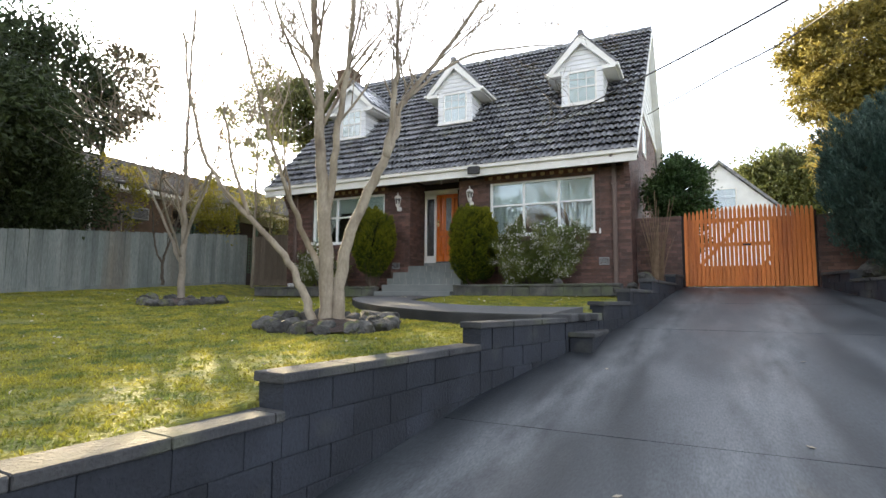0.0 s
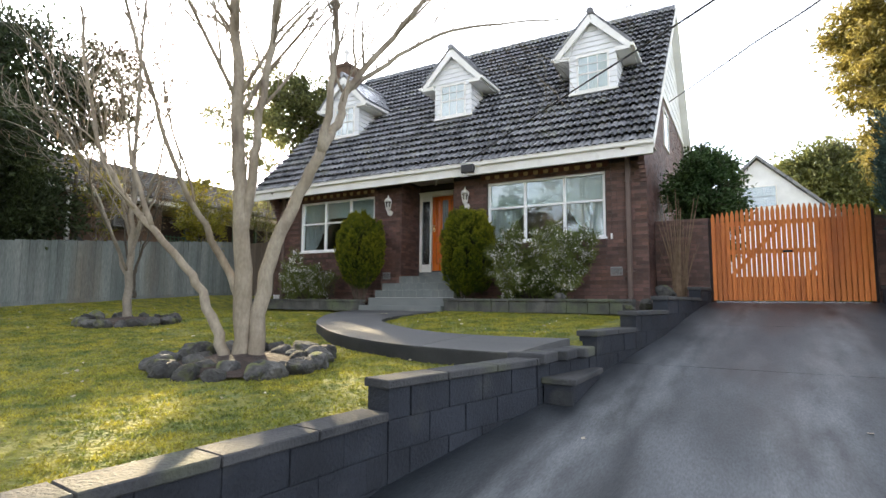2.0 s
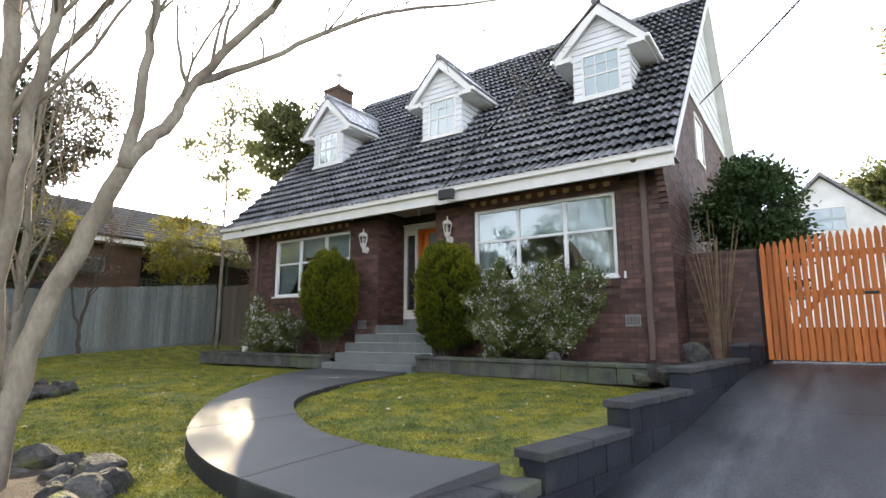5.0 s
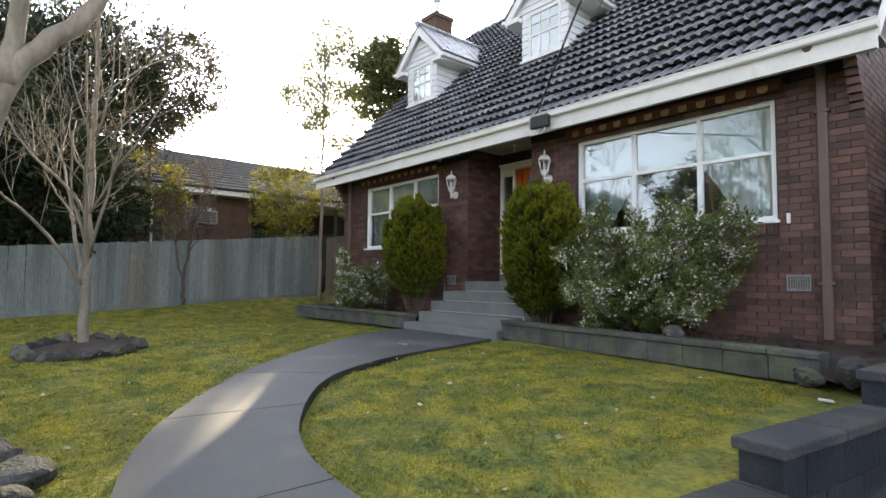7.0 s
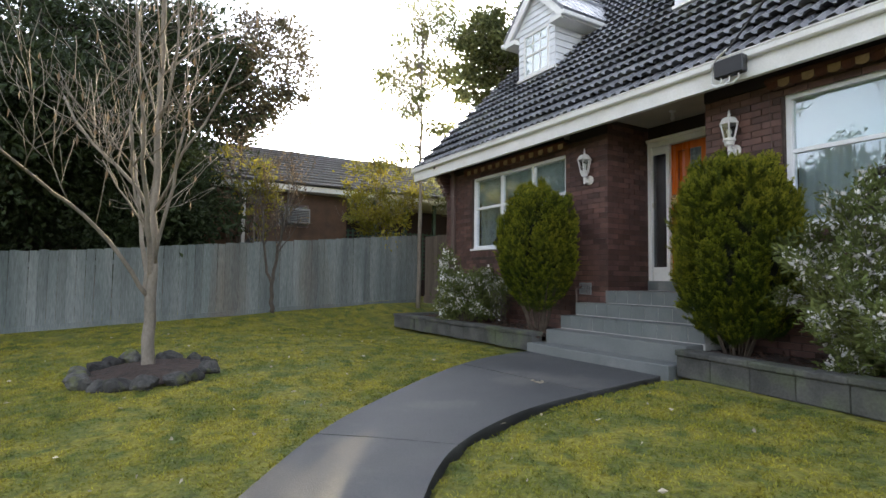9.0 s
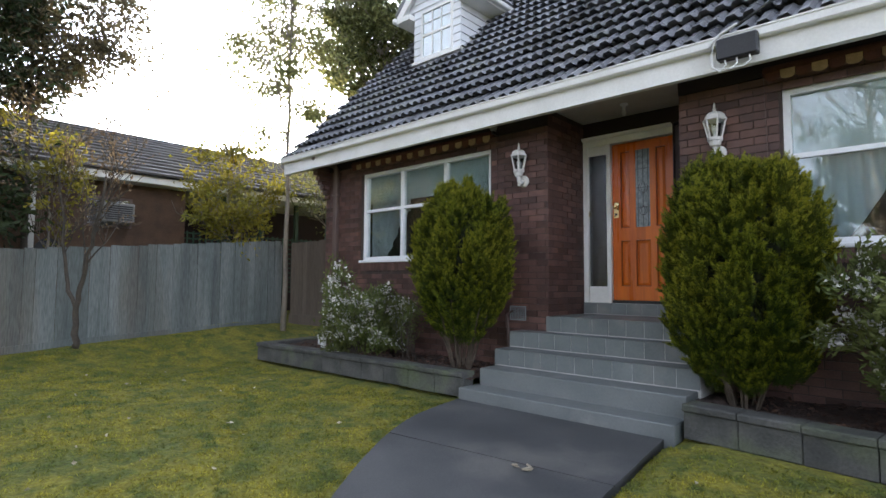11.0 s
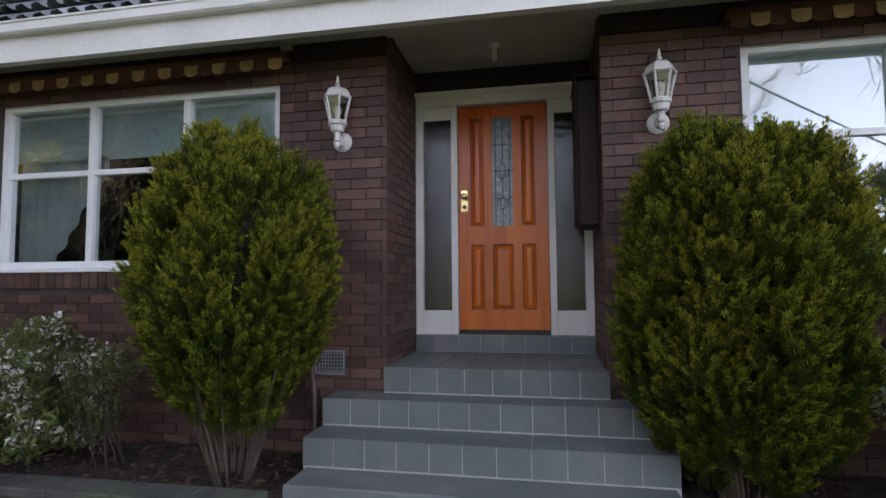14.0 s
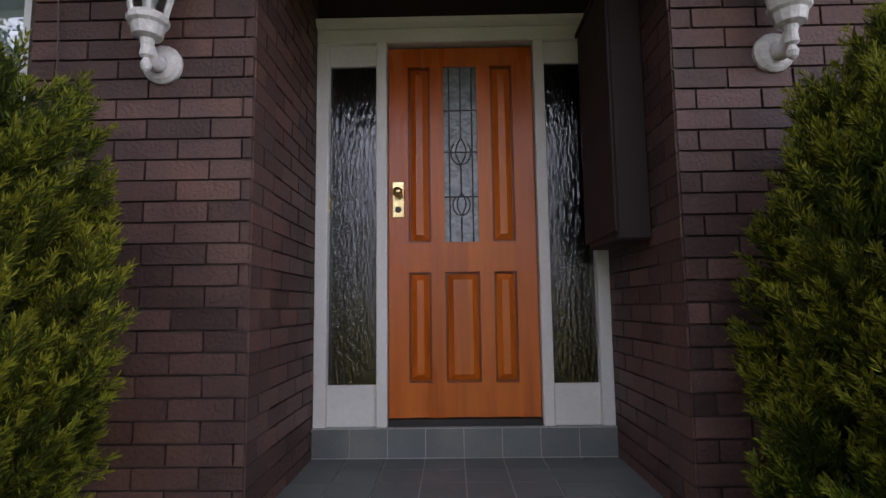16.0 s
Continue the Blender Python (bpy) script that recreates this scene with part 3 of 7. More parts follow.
def window(name, x0, x1, z0, z1, y, mullions, transom, parent, fw=0.06, depth=0.09, fixed=True):
    V = [(x, yy, z) for yy in (y, y + depth) for i in (0, fw) for x, z in ((x0 + i, z0 + i), (x1 - i, z0 + i), (x1 - i, z1 - i), (x0 + i, z1 - i))]
    F = []
    for k in range(4):
        n = (k + 1) % 4
        F += [(k, n, 4 + n, 4 + k), (8 + n, 8 + k, 12 + k, 12 + n), (n, k, 8 + k, 8 + n), (4 + k, 4 + n, 12 + n, 12 + k)]
    w = part(name, (V, [], F), SASH, parent)
    cols = [x0 + fw, *mullions, x1 - fw]
    for m in mullions:
        part("mullion", boxes((m - 0.03, m + 0.03, y + 0.01, y + depth - 0.01, z0 + fw, z1 - fw)), SASH, w)
    if transom:
        part("transom", boxes((x0 + fw, x1 - fw, y + 0.014, y + depth - 0.014, transom - 0.022, transom + 0.022)), SASH, w)
    rows = [z0 + fw, transom, z1 - fw] if transom else [z0 + fw, z1 - fw]
    for a, b in zip(cols, cols[1:]):
        for c, d in zip(rows, rows[1:]):
            p = part("pane", boxes((a, b, y + 0.045, y + 0.049, c, d)), GLASS, w)
            p.visible_shadow = False
    return w


wl = window("window", *WIN_L, SILL, HEAD, FY + 0.05, [-10.29, -9.38], 4.07, house)
wr = window("window", *WIN_R, SILL, HEAD, FY + 0.05, [-4.24, -3.31], 4.07, house)
for w, (a, b) in ((wl, WIN_L), (wr, WIN_R)):
    part("sill", boxes((a - 0.03, b + 0.03, FY - 0.03, FY + 0.06, SILL - 0.035, SILL + 0.005), bevel=0.006), SASH, w)

# dormers
DZ, DFY = 7.02, 14.72
for cx in (-10.74, -6.83, -2.92):
    d = part("dormer", boxes((cx - 0.56, cx + 0.56, DFY, DFY + 2.0, DZ, 8.02)), BOARD, house, "white weatherboard dormer with small gable")
    part("gable_face", prism([(cx - 0.82, 8.02), (cx + 0.82, 8.02), (cx, 8.87)], "y", DFY, DFY + 2.4), BOARD, d)
    for i in range(7):
        z0 = DZ + i * 0.143
        for a, b in ((cx - 0.58, cx - 0.4), (cx + 0.4, cx + 0.58)):
            part("board", prism([(DFY - 0.022, z0 + 0.004), (DFY + 0.01, z0 + 0.004), (DFY + 0.01, z0 + 0.14), (DFY - 0.008, z0 + 0.14)], "x", a, b), BOARD, d)
        for s in (-1, 1):
            part("board", prism([(cx + s * 0.585, z0 + 0.004), (cx + s * 0.555, z0 + 0.004), (cx + s * 0.555, z0 + 0.14), (cx + s * 0.57, z0 + 0.14)], "y", DFY + 0.01, DFY + 1.9), BOARD, d)
    for i in range(5):
        z0 = 8.03 + i * 0.13
        hw = max((8.87 - z0 - 0.13) * 0.95, 0.03)
        part("board", prism([(DFY - 0.022, z0 + 0.004), (DFY + 0.01, z0 + 0.004), (DFY + 0.01, z0 + 0.127), (DFY - 0.008, z0 + 0.127)], "x", cx - hw, cx + hw), BOARD, d)
    w = part("window", boxes((cx - 0.4, cx + 0.4, DFY - 0.03, DFY + 0.02, DZ + 0.02, DZ + 0.07), (cx - 0.4, cx + 0.4, DFY - 0.03, DFY + 0.02, 7.93, 7.98), (cx - 0.4, cx - 0.35, DFY - 0.03, DFY + 0.02, DZ + 0.07, 7.93), (cx + 0.35, cx + 0.4, DFY - 0.03, DFY + 0.02, DZ + 0.07, 7.93)), WHITE, d)
    part("sash", boxes((cx - 0.35, cx + 0.35, DFY - 0.024, DFY - 0.004, 7.48, 7.52), (cx - 0.125, cx - 0.105, DFY - 0.02, DFY - 0.006, DZ + 0.07, 7.93), (cx + 0.105, cx + 0.125, DFY - 0.02, DFY - 0.006, DZ + 0.07, 7.93), (cx - 0.35, cx + 0.35, DFY - 0.02, DFY - 0.006, 7.73, 7.745)), WHITE, w)
    part("pane", boxes((cx - 0.35, cx + 0.35, DFY - 0.008, DFY - 0.004, DZ + 0.07, 7.93)), GLASS, w)
    part("curtain", boxes((cx - 0.35, cx + 0.35, DFY - 0.003, DFY + 0.003, 7.5 if cx < -5 else DZ + 0.07, 7.93)), BLIND, w)
    part("sill", boxes((cx - 0.6, cx + 0.6, DFY - 0.06, DFY + 0.02, DZ - 0.04, DZ + 0.01)), WHITE, d)
    for s in (-1, 1):
        ex, ez, hh = cx + s * 0.92, 7.96, 8.93
        nrm = Vector((s * (hh - ez), 0, 0.92)).normalized() * 0.06
        part("roof", prism([(ex, ez), (cx, hh), (cx, hh + 0.07), (ex + nrm.x, ez + nrm.z)], "y", DFY - 0.14, DFY + 3.0), ROOF, d)
        part("barge", prism([(ex, ez - 0.13), (ex, ez + 0.045), (cx, hh + 0.06), (cx, hh - 0.2)], "y", DFY - 0.15, DFY - 0.115), WHITE, d)
        part("soffit", prism([(ex, ez - 0.012), (cx, hh - 0.012), (cx, hh - 0.04), (ex, ez - 0.04)], "y", DFY - 0.112, DFY + 1.7), BOARD, d)
        part("eave_box", boxes((min(ex, cx + s * 0.57), max(ex, cx + s * 0.57), DFY - 0.165, DFY + 1.6, 7.86, 7.96)), WHITE, d)
        part("gutter", boxes((min(ex, ex + s * 0.09), max(ex, ex + s * 0.09), DFY - 0.2, DFY + 1.7, 7.89, 7.98), bevel=0.015), WHITE, d)
        for k in range(9):
            y0 = DFY - 0.16 + k * 0.3
            part("verge_tile", prism([(ex + s * 0.02, ez + 0.06), (cx, hh + 0.075), (cx, hh + 0.12), (ex + s * 0.05, ez + 0.1)], "y", y0, y0 + 0.28), ROOF, d)
    V = tube([(cx, DFY - 0.2, hh + 0.08), (cx, DFY + 2.6, hh + 0.08)], [0.085, 0.085], 8)
    part("ridge_cap", V, ROOF, d)

# porch: floor, steps, door
steps = thing("front_steps", "grey tiled concrete front steps up to the door", "steps")
levels = [("porch_floor", PX0 - 0.01, PX1 + 0.01, 13.36, DY + 0.1, 2.5), ("step", -8.02, -5.76, 13.13, 13.39, 2.315), ("step", -8.02, -5.76, 12.83, 13.39, 2.13), ("step", -8.0, -5.78, 12.52, 13.39, 1.945), ("step", -8.06, -5.78, 12.22, 13.39, 1.76)]
for i, (nm, x0, x1, y0, y1, z) in enumerate(levels):
    zb = 2.3 if i == 0 else 1.4
    tiled = i < 3
    base = part(nm, boxes((x0, x1, y0, y1, zb, z - (0.006 if tiled else 0)), bevel=0.008), GROUT if tiled else STEP, steps, "" if tiled else "worn grey painted step")
    if not tiled:
        continue
    n = round((x1 - x0) / 0.204)
    w = (x1 - x0) / n
    deep = 5 if i == 0 else 2
    dep = (DY - 0.03 - y0) / deep if i == 0 else 0.155
    rise = 0.178
    riser = bmesh.new()
    box(riser, -w / 2 + 0.003, w / 2 - 0.003, -0.004, 0.01, -rise + 0.004, -0.006)
    tread = bmesh.new()
    box(tread, -w / 2 + 0.003, w / 2 - 0.003, 0.003, dep - 0.003, -0.01, 0.0)
    r0 = part("tile", riser, TILE, base)
    t0 = part("tile", tread, TILE, base)
    for k in range(n):
        xx = x0 + (k + 0.5) * w
        rr = r0 if k == 0 else new("tile", r0.data)
        rr.parent, rr.location = base, (xx, y0, z)
        for j in range(deep):
            tt = t0 if (k == 0 and j == 0) else new("tile", t0.data)
            tt.parent, tt.location = base, (xx, y0 - 0.003 + j * dep, z)
# tiled upstand below the door frame
up = part("upstand", boxes((PX0, PX1, DY - 0.03, DY + 0.05, 2.49, 2.648)), GROUT, steps)
for k in range(8):
    w = (PX1 - PX0) / 8
    part("tile", boxes((PX0 + k * w + 0.002, PX0 + (k + 1) * w - 0.002, DY - 0.034, DY - 0.028, 2.505, 2.645)), TILE, up)

# ---- front door, with its side lights ----
FZ0, FZ1 = 2.65, 4.84
frame_ob = part("door_frame", boxes((PX0 + 0.002, PX0 + 0.07, DY - 0.02, DY + 0.1, FZ0, 4.72), (PX1 - 0.07, PX1 - 0.002, DY - 0.02, DY + 0.1, FZ0, 4.72),
                (-7.31, -7.252, DY - 0.02, DY + 0.1, FZ0, 4.72), (-6.448, -6.39, DY - 0.02, DY + 0.1, FZ0, 4.72), (PX0 + 0.002, PX1 - 0.002, DY - 0.022, DY + 0.1, 4.72, 4.8), bevel=0.004), WHITE, house, "white painted timber door frame")
part("cornice", prism([(DY - 0.07, 4.84), (DY - 0.06, 4.815), (DY - 0.035, 4.8), (DY + 0.05, 4.8), (DY + 0.05, 4.84)], "x", PX0 + 0.003, PX1 - 0.003), WHITE, frame_ob)
part("overhead_board", boxes((PX0, PX1, DY + 0.0, DY + 0.05, 4.84, 5.06)), DARKTRIM, house)
for a, b in ((PX0 + 0.07, -7.31), (-6.39, PX1 - 0.07)):
    sl = part("side_light", boxes((a, b, DY + 0.012, DY + 0.05, 2.65, 2.86)), WHITE, house, "white framed side light with rippled glass")
    part("top_panel", boxes((a, b, DY + 0.012, DY + 0.05, 4.6, 4.72)), WHITE, sl)
    part("pane", boxes((a, b, DY + 0.03, DY + 0.036, 2.86, 4.6)), GLASS_W, sl)
    part("hinge_plate", boxes((a - 0.005, a + 0.008, DY + 0.004, DY + 0.014, 3.78, 3.86)), BRASS, sl) if a < -7 else None
D0X, D0Z = -7.25, 4.71
# darker base slab, visible in the narrow gaps round the raised panels
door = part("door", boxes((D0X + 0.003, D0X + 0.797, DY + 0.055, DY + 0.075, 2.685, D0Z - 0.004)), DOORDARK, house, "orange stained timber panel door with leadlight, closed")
cols = [(0.0, 0.11), (0.11, 0.232), (0.232, 0.306), (0.306, 0.492), (0.492, 0.566), (0.566, 0.688), (0.688, 0.8)]
stile = [(D0X + a + 0.003 * (a == 0), D0X + b - 0.003 * (b == 0.8), DY + 0.03, DY + 0.06, 2.688, D0Z - 0.004) for a, b in ((0, 0.11), (0.232, 0.306), (0.492, 0.566), (0.688, 0.8))]
for s in stile:
    part("stile", boxes(s), DOOR, door)
rails = [(0.0, 0.112), (1.1, 1.262), (1.845, 2.02)]
for k, (a, b) in enumerate(rails):
    for c, d in ((0.11, 0.232), (0.306, 0.492), (0.566, 0.688)):
        part("rail", boxes((D0X + c, D0X + d, DY + 0.031, DY + 0.06, D0Z - b, D0Z - a - 0.004 * (a == 0))), DOOR, door)
for (ta, tb) in ((0.112, 1.1), (1.262, 1.845)):
    for k, (c, d) in enumerate(((0.11, 0.232), (0.306, 0.492), (0.566, 0.688))):
        if k == 1 and ta < 1:
            continue
        p0, p1, q0, q1 = D0X + c + 0.012, D0X + d - 0.012, D0Z - tb + 0.012, D0Z - ta - 0.012
        bm = bmesh.new()
        o = [bm.verts.new(v) for v in ((p0, DY + 0.054, q0), (p1, DY + 0.054, q0), (p1, DY + 0.054, q1), (p0, DY + 0.054, q1))]
        i_ = [bm.verts.new(v) for v in ((p0 + 0.03, DY + 0.036, q0 + 0.03), (p1 - 0.03, DY + 0.036, q0 + 0.03), (p1 - 0.03, DY + 0.036, q1 - 0.03), (p0 + 0.03, DY + 0.036, q1 - 0.03))]
        for e in range(4):
            bm.faces.new((o[e], o[(e + 1) % 4], i_[(e + 1) % 4], i_[e]))
        bm.faces.new(i_)
        part("panel", bm, DOOR, door)
# leaded glass
gx0, gx1, gz0, gz1 = D0X + 0.306, D0X + 0.492, D0Z - 1.1, D0Z - 0.112
lead = part("leadlight", boxes((gx0, gx1, DY + 0.048, DY + 0.053, gz0, gz1)), mat("leadlight_glass", (0.16, 0.19, 0.2), (0.24, 0.27, 0.28), 20, 0.12, 0.6, 40, spec=0.8), door, "textured leadlight glass with tulip pattern")
cx = (gx0 + gx1) / 2
lines = [[(gx0 + 0.03, gz0), (gx0 + 0.03, gz1)], [(gx1 - 0.03, gz0), (gx1 - 0.03, gz1)], [(gx0, gz1 - 0.25), (gx1, gz1 - 0.25)], [(gx0, gz0 + 0.5), (gx1, gz0 + 0.5)], [(gx0, gz0 + 0.25), (gx1, gz0 + 0.25)],
         [(cx, gz1), (cx, gz1 - 0.25)], [(cx, gz0), (cx, gz0 + 0.14)], [(cx, gz0 + 0.25), (cx, gz0 + 0.43)], [(cx, gz1 - 0.25), (cx, gz0 + 0.58)]]
for zc, s in ((gz0 + 0.48, 1.0), (gz0 + 0.19, 0.85)):
    for sg in (-1, 1):
        lines.append([(cx + sg * 0.055 * s * math.sin(a), zc - 0.05 * s + 0.11 * s * (1 - math.cos(a)) / 1.6) for a in np.linspace(0, 2.4, 9)])
        lines.append([(cx + sg * 0.028 * s * math.sin(a * 1.3), zc - 0.05 * s + 0.15 * s * a / 2.4) for a in np.linspace(0, 2.4, 9)])
for ln in lines:
    part("came", tube([(x, DY + 0.047, z) for x, z in ln], [0.004] * len(ln), 5), LEAD, lead)
lock = part("door_handle", boxes((D0X + 0.022, D0X + 0.088, DY + 0.022, DY + 0.032, D0Z - 0.965, D0Z - 0.765), bevel=0.004), BRASS, door, "brass lock plate with knob")
part("knob", tube([(D0X + 0.055, DY + 0.022, D0Z - 0.83), (D0X + 0.055, DY - 0.01, D0Z - 0.83), (D0X + 0.055, DY - 0.022, D0Z - 0.83), (D0X + 0.055, DY - 0.04, D0Z - 0.83)], [0.014, 0.014, 0.028, 0.02], 14), BRASS, lock, smooth=True)
part("keyhole", tube([(D0X + 0.055, DY + 0.022, D0Z - 0.92), (D0X + 0.055, DY + 0.014, D0Z - 0.92)], [0.018, 0.016], 12), BLACK, lock)
part("threshold", boxes((D0X, D0X + 0.8, DY + 0.0, DY + 0.08, 2.65, 2.684)), BLACK, house)

# ---- porch fittings ----
mb = thing("meter_box", "dark brown painted meter box on the porch wall", "meter box")
part("body", boxes((-6.225, PX1 + 0.0, 13.68, 14.13, 3.53, 4.63), bevel=0.008), DARKTRIM, mb)
part("lid", boxes((-6.24, -6.226, 13.66, 14.15, 3.56, 4.65), bevel=0.004), DARKTRIM, mb)
part("hood", boxes((-6.25, PX1, 13.65, 14.16, 4.65, 4.67)), DARKTRIM, mb)

LANTERN_GLASS = glass("lantern_glass", (0.8, 0.84, 0.84), 0.02, 0, 0.3)
LWHITE = mat("white_lantern_metal", (0.72, 0.7, 0.67), (0.62, 0.6, 0.57), 14, 0.5, 0.3, 60)


def lantern(at):
    x, y, z = at
    ob = thing("wall_lantern", "white metal coach lantern on the brick wall", "wall lamp", "lanterns beside the door", at=at)
    part("back_plate", tube([(0, 0.117, -0.27), (0, 0.1, -0.27), (0, 0.088, -0.27), (0, 0.08, -0.27)], [0.075, 0.075, 0.062, 0.03], 16), LWHITE, ob)
    part("arm", tube(catmull([Vector(p) for p in ((0, 0.09, -0.26), (0, 0.06, -0.29), (0, 0.03, -0.28), (0, 0.005, -0.24))], 3), [0.03, 0.032, 0.032, 0.03, 0.028, 0.026, 0.025, 0.024, 0.023, 0.022], 10), LWHITE, ob, smooth=True)
    part("base", lathe([(0.006, -0.345), (0.016, -0.335), (0.02, -0.315), (0.012, -0.295), (0.024, -0.285), (0.02, -0.25), (0.026, -0.225), (0.05, -0.215), (0.058, -0.175), (0.07, -0.165), (0.072, -0.148)], 12), LWHITE, ob)
    part("roof", lathe([(0.1, 0.026), (0.113, 0.032), (0.112, 0.044), (0.1, 0.05), (0.088, 0.085), (0.062, 0.108), (0.024, 0.118), (0.014, 0.13), (0.022, 0.145), (0.01, 0.156), (0.014, 0.172), (0.004, 0.21)], 6), LWHITE, ob)
    part("rim", lathe([(0.064, -0.148), (0.07, -0.144), (0.068, -0.134), (0.06, -0.132)], 6), LWHITE, ob)
    for k in range(6):
        a = math.pi / 3 * k
        part("bar", tube([(0.06 * math.cos(a), 0.06 * math.sin(a), -0.145), (0.1 * math.cos(a), 0.1 * math.sin(a), 0.032)], [0.008, 0.009], 5), LWHITE, ob)
    gp = part("globe", lathe([(0.055, -0.143), (0.093, 0.03)], 6), LANTERN_GLASS, ob)
    gp.visible_shadow = False
    part("bulb", lathe([(0.02, -0.14), (0.021, -0.09), (0.03, -0.07), (0.032, -0.045), (0.014, -0.02)], 10), LWHITE, ob)
    return ob


lan = lantern((-7.985, 13.283, 4.45))
copy_thing(lan, pose(-5.71, 13.283, 4.45))


def vent(x0, x1, z0, z1):
    v = thing("wall_vent", "pale grey metal mesh vent in the brick wall", "vent", "underfloor vents", at=(x0, FY - 0.006, z0))
    w, h = x1 - x0, z1 - z0
    m = VENT
    part("frame", boxes((0, w, -0.006, 0.012, 0, 0.014), (0, w, -0.006, 0.012, h - 0.014, h), (0, 0.014, -0.006, 0.012, 0.014, h - 0.014), (w - 0.014, w, -0.006, 0.012, 0.014, h - 0.014)), m, v)
    part("backing", boxes((0.01, w - 0.01, 0.006, 0.011, 0.01, h - 0.01)), BLACK, v)
    n = 9
    part("grille", boxes(*[(0.014 + (w - 0.028) * k / n - 0.003, 0.014 + (w - 0.028) * k / n + 0.003, -0.002, 0.003, 0.014, h - 0.014) for k in range(1, n)], *[(0.014, w - 0.014, -0.001, 0.004, h * k / 7 - 0.003, h * k / 7 + 0.003) for k in range(1, 7)]), m, v)


VENT = mat("vent_metal", (0.22, 0.25, 0.26), (0.3, 0.33, 0.34), 9, 0.5, 0.2, 60, metal=0.3)
for a in (-8.2, -5.85, -4.65, -2.32, -10.4):
    vent(a, a + 0.24, 2.43, 2.61)

for px in (-1.92, -11.85):
    dp = thing("downpipe", "brown painted square metal downpipe on the brick wall", "downpipe", "downpipes")
    part("pipe", boxes((px - 0.05, px + 0.05, FY - 0.085, FY - 0.004, 1.9, 4.86), bevel=0.012), PIPE, dp)
    part("elbow", tube([(px, FY - 0.05, 4.83), (px, FY - 0.09, 4.92), (px, EAVE_Y + 0.06, 4.95), (px, EAVE_Y - 0.03, 5.0)], [0.05, 0.05, 0.05, 0.05], 8), PIPE, dp)
    for zz in (2.5, 4.4):
        part("strap", boxes((px - 0.075, px + 0.075, FY - 0.09, FY - 0.0, zz, zz + 0.03)), PIPE, dp)


def awning(x0, x1):
    a = thing("window_awning", "rolled striped canvas awning with scalloped edge above the window", "awning", "rolled awnings")
    V = tube([(x0 - 0.12, FY - 0.1, 4.85), (x1 + 0.12, FY - 0.1, 4.85)], [0.045, 0.045], 10)
    part("roll", V, AWNING2, a, smooth=True)
    n = round((x1 - x0 + 0.2) / 0.12)
    w = (x1 - x0 + 0.2) / n
    for k in range(n):
        xa = x0 - 0.1 + k * w
        pts = [(xa + 0.002, 4.83)] + [(xa + w / 2 - math.cos(t) * (w / 2 - 0.002), 4.775 - 0.035 * math.sin(t)) for t in np.linspace(0, math.pi, 7)] + [(xa + w - 0.002, 4.83)]
        part("scallop", prism(pts, "y", FY - 0.135 - 0.01 * (k % 2), FY - 0.131 - 0.01 * (k % 2)), AWNING if k % 2 else AWNING2, a)
    for xx in (x0 - 0.13, x1 + 0.13):
        part("cord", tube([(xx, FY - 0.05, 4.85), (xx + 0.01, FY - 0.02, 4.2), (xx, FY - 0.015, 3.3)], [0.004] * 3, 5), PIPE, a)
        part("bracket", boxes((xx - 0.02, xx + 0.02, FY - 0.14, FY, 4.84, 4.88)), DARKTRIM, a)


awning(*WIN_L)
awning(*WIN_R)

# curtains and blinds behind the front windows
def drape(name, x0, x1, z_top, edge, label):
    """A gathered sheer, cut along the curve edge(u) -> height of its hem, as a pleated sheet with thickness."""
    V, F = [], []
    n, m = 48, 14
    for side in (0, 0.004):
        for i in range(n + 1):
            u = i / n
            x = x0 + (x1 - x0) * u
            zb = edge(u)
            for j in range(m + 1):
                z = z_top + (zb - z_top) * j / m
                V.append((x, FY + 0.19 + side + 0.02 * math.sin(i * 1.05) * (0.5 + j / m * 0.5), z))
    q = (n + 1) * (m + 1)
    for s in (0, q):
        for i in range(n):
            for j in range(m):
                a = s + i * (m + 1) + j
                F.append((a, a + 1, a + m + 2, a + m + 1))
    ob = part(name, (V, [], F), CURTAIN, smooth=True)
    return tagged(ob, label, "curtain", "window sheers")


for (a, b), hang in ((WIN_L, 0.1), (WIN_R, 0.05)):
    wd = b - a
    drape("curtain", a + 0.05, a + wd * 0.36, 4.66, lambda u: 3.27 + 0.75 * smooth(0.3, 1.0, u), "white sheer curtain swept aside in the window")
    drape("curtain", b - wd * 0.36, b - 0.05, 4.66, lambda u: 3.27 + 0.75 * smooth(0.3, 1.0, 1 - u), "white sheer curtain swept aside in the window")
bl = part("roller_blind", boxes((WIN_L[0] + 0.05, WIN_L[1] - 0.05, FY + 0.148, FY + 0.152, 4.2, 4.66)), BLIND)
tagged(bl, "pale green roller blind half lowered in the window", "blind")
bl = part("roller_blind", boxes((WIN_R[0] + 0.05, WIN_R[1] - 0.05, FY + 0.148, FY + 0.152, 4.1, 4.66)), BLIND)
tagged(bl, "pale green roller blind half lowered in the window", "blind")

